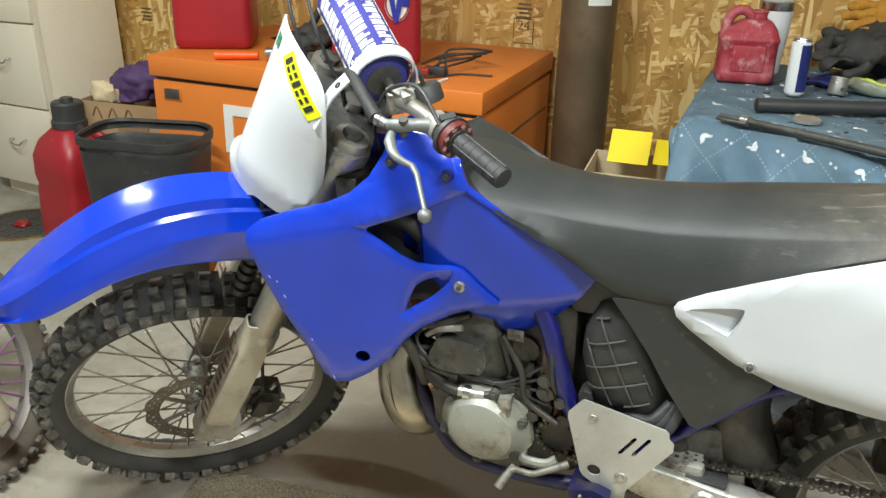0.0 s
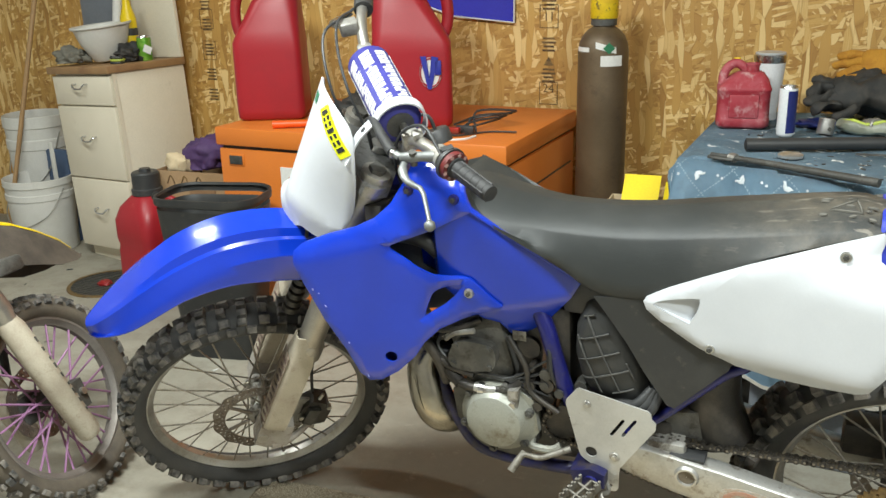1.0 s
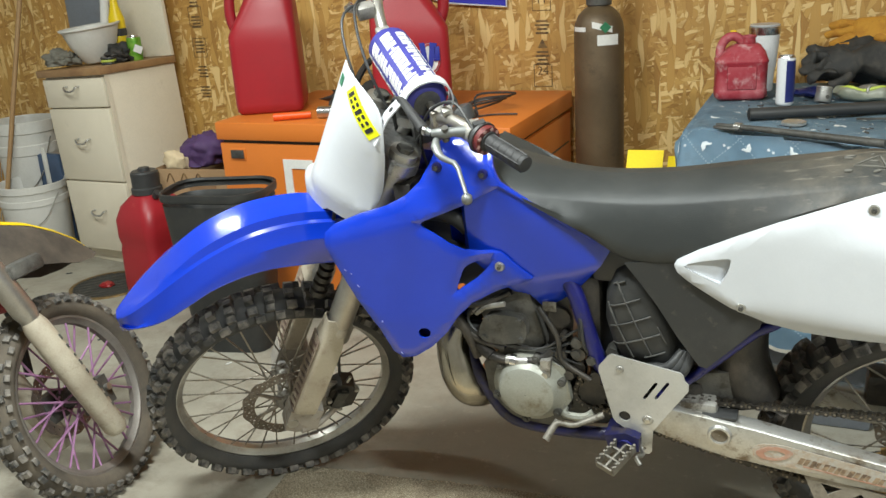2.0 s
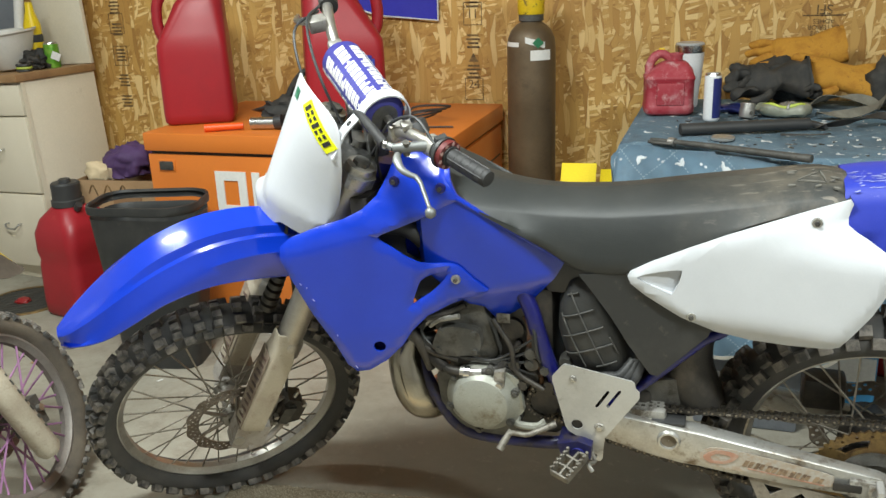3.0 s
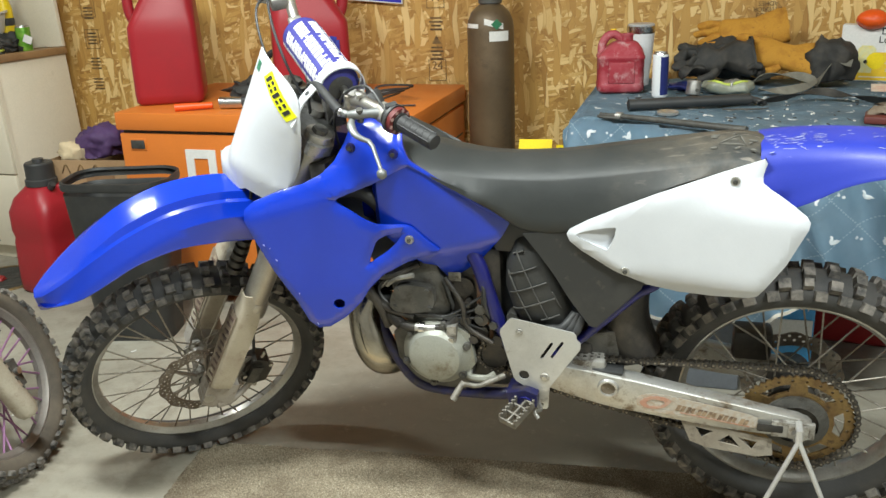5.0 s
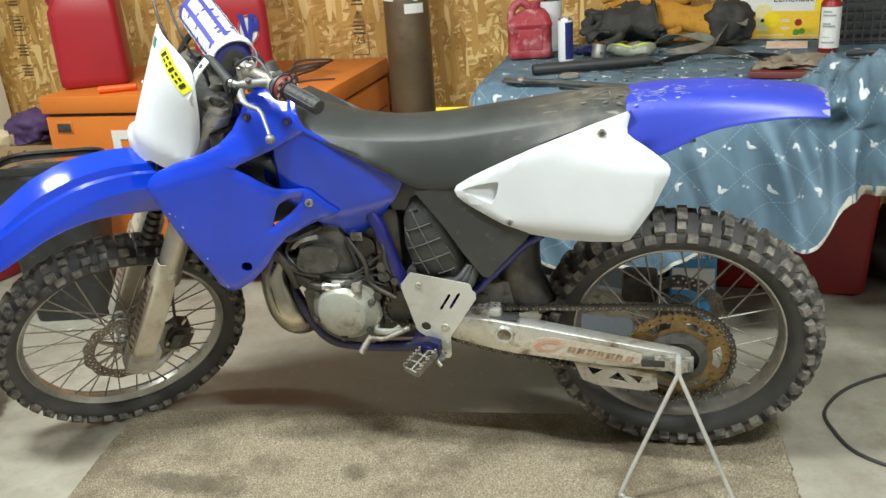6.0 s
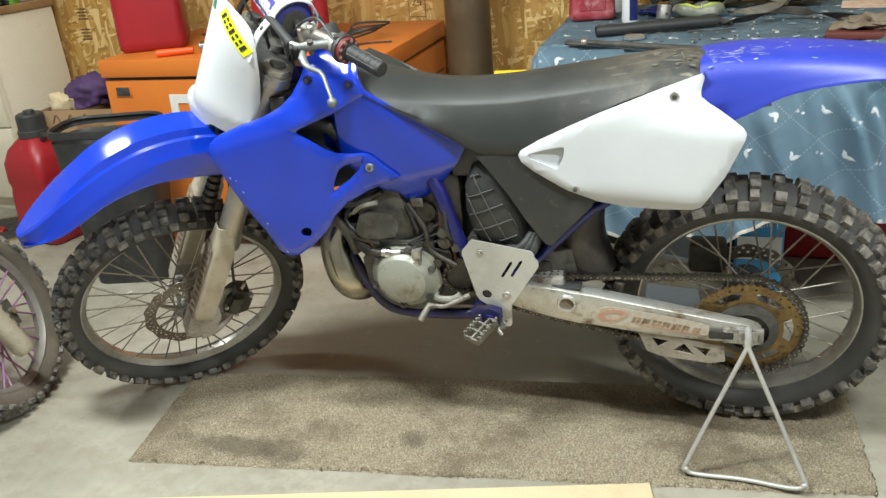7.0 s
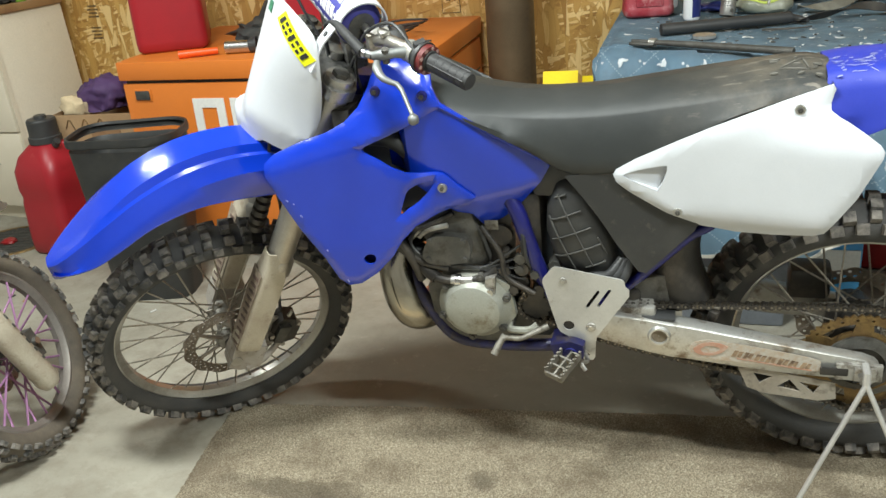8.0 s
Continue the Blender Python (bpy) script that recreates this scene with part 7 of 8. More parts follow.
# frame guard plate
G = [(-0.636, 0.578), (-0.63, 0.582), (-0.49, 0.556), (-0.484, 0.55), (-0.482, 0.538), (-0.474, 0.53), (-0.474, 0.515), (-0.51, 0.46), (-0.545, 0.405), (-0.549, 0.37), (-0.551, 0.342), (-0.556, 0.335), (-0.575, 0.334), (-0.58, 0.34), (-0.587, 0.385), (-0.6, 0.4), (-0.624, 0.415), (-0.63, 0.425), (-0.658, 0.54), (-0.657, 0.55)]


def slot(x, z):
    return [(x + a * 0.62 - b * 0.5, z + a + b * 0.28) for a, b in ((-0.02, -0.006), (-0.023, 0.0), (-0.02, 0.006), (0.02, 0.006), (0.023, 0.0), (0.02, -0.006))]


fg = part("frame_guard", plate(G, (circle(-0.605, 0.433, 0.0125), circle(-0.566, 0.348, 0.004, 10), slot(-0.527, 0.508), slot(-0.551, 0.504)), lambda x, z: 0.118 - 0.012 * ease((0.4 - z) / 0.05), 0.004, 0.05), GUARD_PALE, BIKE, "scratched pale metal frame guard with slots", 30)
for x, z, r in ((-0.613, 0.548, 0.0085), (-0.556, 0.432, 0.0115)):
    wsh = part("washer", lathe([(0.001, 0.002), (r * 0.85, 0.002), (r, 0.0)], 16, None, pose(x, -0.1185, z, 90)), ALU, fg)
    part("bolt", lathe([(0.001, 0.006), (r * 0.45, 0.006), (r * 0.5, 0.001)], 6, None, pose(x, -0.119, z, 90)), STEEL, wsh)
part("pivot_bolt", rod((-0.605, -0.112, 0.433), (-0.605, -0.09, 0.433), 0.015, 6), GREASE, BIKE)
# airbox and shock area
rings = []
for z, x0, x1, y in ((0.775, -0.615, -0.575, 0.06), (0.755, -0.632, -0.56, 0.085), (0.70, -0.652, -0.53, 0.096), (0.64, -0.655, -0.505, 0.1), (0.58, -0.64, -0.495, 0.098), (0.545, -0.625, -0.49, 0.09), (0.53, -0.61, -0.5, 0.07)):
    n, r = 20, []
    for k in range(n):
        a = 2 * math.pi * k / n
        ca, sa = math.cos(a), math.sin(a)
        r.append(Vector(((x0 + x1) / 2 + (x1 - x0) / 2 * math.copysign(abs(ca) ** 0.6, ca), y * math.copysign(abs(sa) ** 0.45, sa), z)))
    rings.append(r)
air = part("mud_flap", skin(rings), BLACK_DUSTY, BIKE, "black moulded rubber guard with raised squares", 50)
# ribs paler than the flap: dust, plus light caught on the ridges as colour
RIB_PALE = worn("pale_rib_rubber", (0.05, 0.05, 0.047), (0.11, 0.105, 0.095), 0.7, 0, 30, 250)
FLAP = [(-0.644, 0.71), (-0.622, 0.742), (-0.59, 0.74), (-0.553, 0.67), (-0.518, 0.61), (-0.525, 0.578), (-0.61, 0.562), (-0.634, 0.585)]


def inside(x, z, loop):
    odd = False
    for k in range(len(loop)):
        (ax, az), (bx, bz) = loop[k - 1], loop[k]
        if (az > z) != (bz > z) and x < ax + (bx - ax) * (z - az) / (bz - az):
            odd = not odd
    return odd


def flap_y(x, z):
    x0, x1, y = (np.interp(z, (0.53, 0.545, 0.58, 0.64, 0.7, 0.755, 0.775), v) for v in ((-0.61, -0.625, -0.64, -0.655, -0.652, -0.632, -0.615), (-0.5, -0.49, -0.495, -0.505, -0.53, -0.56, -0.575), (0.07, 0.09, 0.098, 0.1, 0.096, 0.085, 0.06)))
    ca = min(0.98, abs(x - (x0 + x1) / 2) / ((x1 - x0) / 2)) ** (1 / 0.6)
    return -y * math.sqrt(1 - ca * ca) ** 0.45


for across, along in (((0.93, 0.37), (0.012, -0.041)), ((0.4, -0.916), (0.036, 0.013))):
    for k in range(-4, 5):
        pts = []
        for q in range(-30, 31):
            x, z = -0.585 + across[0] * q * 0.005 + along[0] * k, 0.655 + across[1] * q * 0.005 + along[1] * k
            if inside(x, z, FLAP):
                pts.append((x, flap_y(x, z) - 0.0018, z))
        if len(pts) > 4:
            part("moulded_rib", tube(pts[::3] + pts[-1:], 0.0021, 6, smooth=False), RIB_PALE, air)
for k in range(3):
    part("air_boot", tube([(-0.56 + 0.02 * k, -0.085, 0.548 - 0.006 * k), (-0.52 + 0.015 * k, -0.1, 0.555 - 0.004 * k), (-0.49 + 0.008 * k, -0.08, 0.585)], 0.011, 10), BLACK, BIKE)
part("shock_body", rod((-0.5, -0.0, 0.48), (-0.56, 0, 0.8), 0.035, 16), GREASE, BIKE, "dark rear shock")
part("airbox", hull([(x, y, z) for y in (-0.1, 0.1) for x, z in ((-0.58, 0.8), (-0.48, 0.6), (-0.34, 0.68), (-0.2, 0.9), (-0.3, 0.93))]), BLACK, BIKE, "black plastic airbox")
part("inner_fender", tube([(-0.36, 0, 0.45), (-0.385, 0, 0.55), (-0.37, 0, 0.65), (-0.3, 0, 0.72)], [0.06, 0.055, 0.05, 0.06], 12), GREASE, BIKE)
part("linkage", hull([(x, y, z) for y in (-0.05, 0.05) for x, z in ((-0.55, 0.5), (-0.4, 0.53), (-0.38, 0.46), (-0.5, 0.42))]), CAST_DARK, BIKE, "grimy cast linkage")
# dark filler added so no bright floor shows between cylinder and frame
part("gap_filler", box(-0.79, -0.66, -0.065, 0.065, 0.5, 0.73, 0.02), GREASE, BIKE, "added dark block filling the gap behind the carburettor")
part("lower_brace", box(-0.66, -0.45, -0.06, 0.06, 0.36, 0.5, 0.02), GREASE, BIKE)
for k, pts in enumerate((((-1.03, -0.09, 0.7), (-0.99, -0.1, 0.64), (-0.955, -0.1, 0.58), (-0.94, -0.09, 0.52)), ((-1.01, -0.07, 0.68), (-0.97, -0.09, 0.6), (-0.93, -0.1, 0.57), (-0.87, -0.1, 0.555)), ((-0.98, -0.1, 0.7), (-0.95, -0.105, 0.66), (-0.9, -0.1, 0.665), (-0.85, -0.09, 0.69)), ((-0.79, -0.09, 0.66), (-0.75, -0.1, 0.6), (-0.74, -0.1, 0.54), (-0.68, -0.1, 0.5)))):
    part("hose", tube(pts, (0.011, 0.008, 0.007, 0.006)[k], 10), GREASE, BIKE)
# exhaust
pipe = part("exhaust", tube([(-0.9, 0.0, 0.61), (-0.97, -0.02, 0.598), (-1.012, -0.045, 0.535), (-1.002, -0.06, 0.462), (-0.984, -0.052, 0.412), (-0.963, -0.012, 0.388), (-0.925, 0.05, 0.402), (-0.86, 0.1, 0.46), (-0.8, 0.12, 0.52)], [0.022, 0.03, 0.041, 0.047, 0.048, 0.046, 0.043, 0.04, 0.04], 28, n=8), PIPE, BIKE, "heat-tinted steel expansion chamber", 60)
part("weld_seam", tube([(-1.018, -0.1, 0.52), (-1.002, -0.1075, 0.462), (-0.983, -0.1, 0.41)], 0.0016, 5), PIPE, pipe)
part("silencer", tube([(-0.6, 0.12, 0.68), (-0.3, 0.135, 0.78), (0.02, 0.14, 0.86)], 0.042, 18, smooth=False), ALU, BIKE)

# ---- triangle stand ----
bpy.context.view_layer.update()
tip = BIKE.matrix_basis @ Vector((0.0, -0.142, 0.358))
t = thing("bike_stand", pose(0, 0, 0), "thin bent steel triangle stand propping the rear axle", "stand")
fl, fr = Vector((0.945, 1.105, 0.017)), Vector((1.225, 1.09, 0.017))
part("frame", tube([tip + Vector((0.004, 0.0, 0.0)), fl.lerp(tip, 0.12), fl + Vector((0.012, 0, 0.012)), fl + Vector((0.035, 0, 0)), fl.lerp(fr, 0.5) + Vector((0, 0.006, 0)), fr - Vector((0.035, 0, 0)), fr + Vector((-0.01, 0, 0.012)), fr.lerp(tip, 0.12), tip + Vector((-0.004, 0, 0))], 0.0055, 10, n=8, smooth=True), STAND_STEEL, t)
part("peg", tube([tip + Vector((0, 0.0, -0.012)), tip + Vector((0, 0.0, 0.012)), tip + Vector((0, 0.03, 0.018))], 0.008, 8, smooth=False), STAND_STEEL, t)

# ---- rug, board, cable ----
bm = bmesh.new()
cn = [Vector(p) for p in ((-0.465, 0.915, 0), (1.375, 1.115, 0), (1.36, 1.56, 0), (-0.52, 1.36, 0))]
nx, ny = 420, 90
rng = random.Random(3)
grid = []
for j in range(ny + 1):
    row = []
    for i in range(nx + 1):
        u, v = i / nx, j / ny
        p = cn[0] * (1 - u) * (1 - v) + cn[1] * u * (1 - v) + cn[2] * u * v + cn[3] * (1 - u) * v
        edge = min(i, nx - i, j, ny - j)
        wob = 0.006 if edge == 0 else 0.0016
        row.append(bm.verts.new((p.x + rng.uniform(-wob, wob) + 0.006 * noise.noise(p * 5), p.y + rng.uniform(-wob, wob) + 0.012 * noise.noise(p * 4), (0.001 if edge == 0 else 0.0085 + rng.uniform(-0.0026, 0.0026)))))
    grid.append(row)
for j in range(ny):
    for i in range(nx):
        bm.faces.new((grid[j][i], grid[j][i + 1], grid[j + 1][i + 1], grid[j + 1][i]))
bm.faces.new([grid[0][0], grid[ny][0], grid[ny][nx], grid[0][nx]])
solo("rug", bm, CARPET, "worn beige looped carpet strip under the bike", "rug", sharp=80)
solo("cardboard_sheet", place(box(-0.62, 0.62, -0.3, 0.0, 0, 0.012, 0.002), pose(0.272, 0.915, 0.001, 0, 0, 13.3)), CARDBOARD_PALE, "pale cardboard sheet lying on the floor", "cardboard")
solo("power_cable", tube([(1.9, 1.95, 0.005), (1.62, 1.78, 0.005), (1.5, 1.62, 0.005), (1.5, 1.5, 0.005), (1.56, 1.38, 0.005), (1.75, 1.3, 0.005), (2.1, 1.3, 0.005)], 0.005, 8), BLACK, "black cable looped on the floor", "cable")
rng = random.Random(21)
for k in range(34):
    x, y = rng.uniform(-2.9, -0.9), rng.uniform(1.3, 2.7)
    solo("floor_debris", place(box(-0.014, 0.014, -0.005, 0.005, 0, 0.003, 0.001), pose(x, y, 0.0005, 0, 0, rng.uniform(0, 180)) @ Matrix.Scale(rng.uniform(0.4, 1.3), 4)), rng.choice((BLACK, RAG, CARDBOARD, PAPER)), "small scrap of dirt on concrete", "debris", group="floor scraps")


# ---- table with cloth ----
TT = 0.85
TX0, TX1, TY0, TY1 = 0.45, 2.35, 1.96, 2.98


def edge_y(s):
    """The front edge, a little askew to the wall."""
    return 2.125 - 0.165 * ease(s / 0.55)


t = thing("work_table", pose(0, 0, 0), "long work table hidden under a blue cloth", "table")
part("tabletop", hull([(x, y, z) for z in (TT - 0.065, TT - 0.04) for x, y in ((TX0 + 0.03, edge_y(0) + 0.05), (TX1, edge_y(TX1 - TX0) + 0.05), (TX1, TY1), (TX0 + 0.03, TY1))]), BRUSH, t)
for x in (TX0 + 0.08, TX1 - 0.08):
    for y in (edge_y(x - TX0) + 0.1, TY1 - 0.08):
        part("leg", box(x - 0.03, x + 0.03, y - 0.03, y + 0.03, 0, TT - 0.065, 0.004), BRUSH, t)


FOLDS = ((0.02, 0.05, 0.05, 0.06), (0.2, 0.2, 0.06, 0.08), (0.4, 0.28, 0.055, 0.1), (0.52, 0.3, 0.04, 0.05), (0.66, 0.34, 0.06, 0.085), (0.84, 0.3, 0.045, 0.15), (0.98, 0.1, 0.045, 0.06), (1.13, -0.1, 0.04, 0.09), (1.26, 0.1, 0.035, 0.1), (1.4, 0.0, 0.045, 0.08), (1.55, 0.1, 0.05, 0.08), (1.72, 0.1, 0.06, 0.07))


def cloth_point(s, q):
    """s along the table from its free end, q across from the back; both run past the edges and hang down."""
    front = edge_y(max(s, 0.0))
    x, y, z = TX0 + s, TY1 - q * (TY1 - front) / (TY1 - TY0), TT
    over_x = max(0.0, -s)
    over_y = max(0.0, q - (TY1 - TY0))
    drop = 0.0
    if over_y > 0:
        # a few broad folds that run down from the gathered edge
        grow = ease(over_y / 0.2)
        fold = 0.0
        for at, lean, wide, high in FOLDS:
            fold += high * math.exp(-(((s - at - lean * over_y) / (wide * (0.7 + over_y))) ** 2))
        small = noise.noise(Vector((s * 7, over_y * 4, 3)))
        swag = 0.075 * math.exp(-(((s - 1.05) / 0.11) ** 2)) * math.exp(-(((over_y - 0.045 - 2.2 * (s - 1.05) ** 2) / 0.03) ** 2))
        y = front - 0.012 - min(over_y, 0.12) * 0.12 - swag - grow * (fold + 0.014 * small + 0.022 * (0.5 - abs(noise.noise(Vector((s * 11 - over_y * 4, over_y * 3, 9)))) * 2) + 0.01)
        drop = over_y
    if over_x > 0:
        swing = ease(over_x / 0.18)
        x = TX0 - 0.008 - swing * (0.014 + 0.012 * math.sin(q * 14) + 0.01 * noise.noise(Vector((q * 9, over_x * 4, 1))))
        drop = max(drop, over_x) if over_y == 0 else over_y + over_x * 0.3
    z = TT - drop
    if drop == 0:
        z += 0.004 * noise.noise(Vector((s * 7, q * 7, 0))) + 0.006 * max(0.0, 0.35 - abs(noise.noise(Vector((s * 5, q * 8, 4)))) * 1.4)
        # a soft shoulder where the cloth turns down
        z -= 0.012 * (1 - ease((TY1 - TY0 - q) / 0.03)) + 0.01 * (1 - ease(s / 0.03))
    bunch = ease((s - 0.93) / 0.14) * ease((q - 0.72) / 0.2)
    lumps = 0.3 + 0.7 * noise.noise(Vector((s * 9, q * 8, 2))) + 0.5 * (0.5 - abs(noise.noise(Vector((s * 15, q * 13, 5)))) * 2)
    if drop < 0.1:
        z += bunch * 0.12 * max(-0.05, lumps) * (1 - ease(drop / 0.1))
        y -= bunch * 0.03 * max(0.0, lumps) * ease(drop / 0.02)
    if drop > 0:
        x += 0.02 * math.sin(s * 11 + z * 6) * min(1, drop / 0.2)
    return Vector((x, y, z))


bm = bmesh.new()
uvl = bm.loops.layers.uv.new("UVMap")
ns, nq = 240, 190
S0, S1 = -0.3, TX1 - TX0


def hem(s):
    return TY1 - TY0 + 0.585 - 0.15 * ease((s - 0.35) / 0.6) - 0.115 * ease((s - 1.0) / 0.11) + 0.012 * math.sin(s * 9 + 1)


gridv = []
for i in range(ns + 1):
    s = S0 + (S1 - S0) * i / ns
    row = []
    for j in range(nq + 1):
        q = hem(s) * j / nq
        row.append((bm.verts.new(cloth_point(s, q)), s, q))
    gridv.append(row)
for i in range(ns):
    for j in range(nq):
        c = (gridv[i][j], gridv[i + 1][j], gridv[i + 1][j + 1], gridv[i][j + 1])
        f = bm.faces.new([v for v, _, _ in c])
        for lp, (_, s, q) in zip(f.loops, c):
            lp[uvl].uv = (s, q)
r = bmesh.ops.solidify(bm, geom=bm.faces[:], thickness=0.002)
cloth = part("tablecloth", bm, CLOTH, None, "", 80)
tagged(cloth, "dusty blue printed cotton cloth draped over the table", "tablecloth")


rings = []
for i in range(0, ns + 1, 2):
    s = S0 + (S1 - S0) * i / ns
    a, b = cloth_point(s, hem(s) - 0.001), cloth_point(s, hem(s) - 0.011 - 0.018 * ease((s - 1.06) / 0.04))
    out = Vector((0, -0.0026 if s > 0 else 0, 0)) + Vector((-0.0026 if s <= 0 else 0, 0, 0))
    rings.append([a + out, b + out, b - out * 1.7, a - out * 1.7])
part("hem", skin(rings), worn("pale_hem", (0.55, 0.52, 0.45), (0.38, 0.37, 0.34), 0.9, 0, 30, 300, relief=0.4), cloth, "pale frayed hem", 80)


def on_cloth(s, q, lift):
    a = cloth_point(s, q)
    n = (cloth_point(s + 0.004, q) - a).cross(cloth_point(s, q + 0.004) - a)
    n = n.normalized() if n.length > 1e-9 else Vector((0, 0, 1))
    if n.z < 0 and abs(n.z) > 0.5:
        n = -n
    if abs(n.z) <= 0.5 and n.y > 0 and q > TY1 - TY0:
        n = -n
    return a + n * lift


MARK = worn("white_cloth_print", (0.66, 0.7, 0.72), (0.5, 0.56, 0.6), 0.85, 0, 40, 300)
heart = [(-0.022, 0.002), (-0.01, 0.008), (0.002, 0.006), (0.006, 0.016), (0.012, 0.021), (0.018, 0.018), (0.013, 0.012), (0.014, 0.0), (0.006, -0.011), (-0.008, -0.01), (-0.014, -0.003)]
rng = random.Random(14)


def cloth_mark(s, q, turn, size):
    bm = bmesh.new()
    pts = [(size * 0.85 * (a * math.cos(turn) - b * math.sin(turn)), size * 0.85 * (a * math.sin(turn) + b * math.cos(turn))) for a, b in heart]
    lo = [bm.verts.new(on_cloth(s + a, q + b, 0.0022)) for a, b in pts]
    c = bm.verts.new(on_cloth(s, q, 0.003))
    for i in range(len(lo)):
        bm.faces.new((lo[i], lo[(i + 1) % len(lo)], c))
    return part("printed_shape", bm, MARK, cloth, "", 80)


k = 0
for i in range(-2, 17):
    for j in range(1, 13):
        s, q = i * 0.118 + (0.059 if j % 2 else 0), j * 0.118
        if s < -0.1 or s > S1 - 0.05 or q > hem(s) - 0.04 or (-0.04 < s < 0.03) or abs(q - (TY1 - TY0)) < 0.03:
            continue
        cloth_mark(s, q, rng.choice((0.3, 1.9, 3.4, 5.0)) + rng.uniform(-0.3, 0.3), rng.uniform(0.78, 0.98))
        for dq in (-0.006, 0.006):
            if q + 0.08 < hem(s + 0.059) - 0.03 and s + 0.08 < S1:
                bm = bmesh.new()
                ring = [bm.verts.new(on_cloth(s + 0.059 + dq + 0.004 * math.cos(a), q + dq * 0.5 + 0.004 * math.sin(a), 0.0022)) for a in (0, 1.05, 2.1, 3.14, 4.2, 5.2)]
                bm.faces.new(ring)
                part("printed_dot", bm, MARK, cloth, "", 80)

# ---- things on the table ----
Z = TT + 0.004


def small_can():
    t = thing("petrol_can", pose(0.546, 2.64, Z, 0, 0, 10) @ Matrix.Scale(0.99, 4), "small faded red petrol can on the table", "petrol can")
    fade = worn("faded_red_plastic", (0.34, 0.025, 0.04), (0.46, 0.12, 0.14), 0.55, 0, 11, 240, dirt=(0.56, 0.32, 0.32), dirt_amount=(0.54, 0.72))
    rows = [(0.072, 0.056, 0.0, 0.02), (0.083, 0.067, 0.01, 0.026), (0.0835, 0.068, 0.03, 0.026), (0.0815, 0.066, 0.036, 0.026), (0.082, 0.0665, 0.118, 0.026), (0.0845, 0.069, 0.122, 0.026), (0.0845, 0.069, 0.129, 0.026), (0.081, 0.066, 0.134, 0.026), (0.066, 0.055, 0.156, 0.026), (0.046, 0.04, 0.174, 0.024), (0.034, 0.032, 0.18, 0.02)]
    rings = [[p + Vector((0.016 * ease((z - 0.13) / 0.05), 0, 0)) for p in jug_ring(w, d, z, r)] for w, d, z, r in rows]
    part("body", skin(rings), fade, t, "", 60)
    part("raised_panel", box(-0.046, 0.046, -0.0705, -0.064, 0.036, 0.112, 0.004), fade, t)
    part("handle", tube([(-0.066, 0, 0.135), (-0.066, 0, 0.168), (-0.05, 0, 0.196), (-0.024, 0, 0.204), (0.006, 0, 0.186)], [0.017, 0.015, 0.015, 0.015, 0.014], 14), fade, t, "moulded grip loop")
    neck = part("neck", lathe([(0.019, 0.178), (0.0215, 0.182), (0.0215, 0.198), (0.024, 0.2), (0.024, 0.206), (0.018, 0.207), (0.016, 0.19)], 24, None, pose(0.022, -0.004, 0)), fade, t, "open round spout neck")
    # black disc in the neck, painted for the shaded inside of the can
    part("dark_bore", lathe([(0.0005, 0.193), (0.0172, 0.193), (0.0172, 0.195)], 20, None, pose(0.022, -0.004, 0)), INK, neck)
    part("vent_cap", lathe([(0.001, 0.222), (0.01, 0.222), (0.011, 0.218), (0.011, 0.2)], 14, None, pose(-0.026, 0.012, 0)), YELLOW_PLASTIC, t, "small yellow vent cap")


small_can()
t = thing("tumbler", pose(0.606, 2.79, Z) @ Matrix.Diagonal((1, 1, 1.04, 1)), "white steel tumbler with clear lid", "tumbler")
part("body", lathe([(0.001, 0), (0.032, 0), (0.035, 0.004), (0.0355, 0.06), (0.042, 0.08), (0.05, 0.185), (0.048, 0.185), (0.034, 0.01), (0.001, 0.008)], 32), CAN_WHITE, t)
part("steel_band", lathe([(0.0505, 0.184), (0.0515, 0.188), (0.0525, 0.208), (0.049, 0.21)], 32), BARE, t, "bare steel rim")
part("lid", lathe([(0.0495, 0.206), (0.0495, 0.214), (0.046, 0.217), (0.001, 0.215)], 32), worn("smoky_clear_lid", (0.4, 0.4, 0.4), (0.5, 0.5, 0.5), 0.2), t)
c = drink_can(pose(0.695, 2.49, Z), 0.0265, 0.156, CAN_WHITE, "slim white and dark blue drink can on the table")
wrap_label(0.0267, -85, 70, 0.014, 0.142, CAN_BLUE, c, "print_panel", label="dark blue printed side")


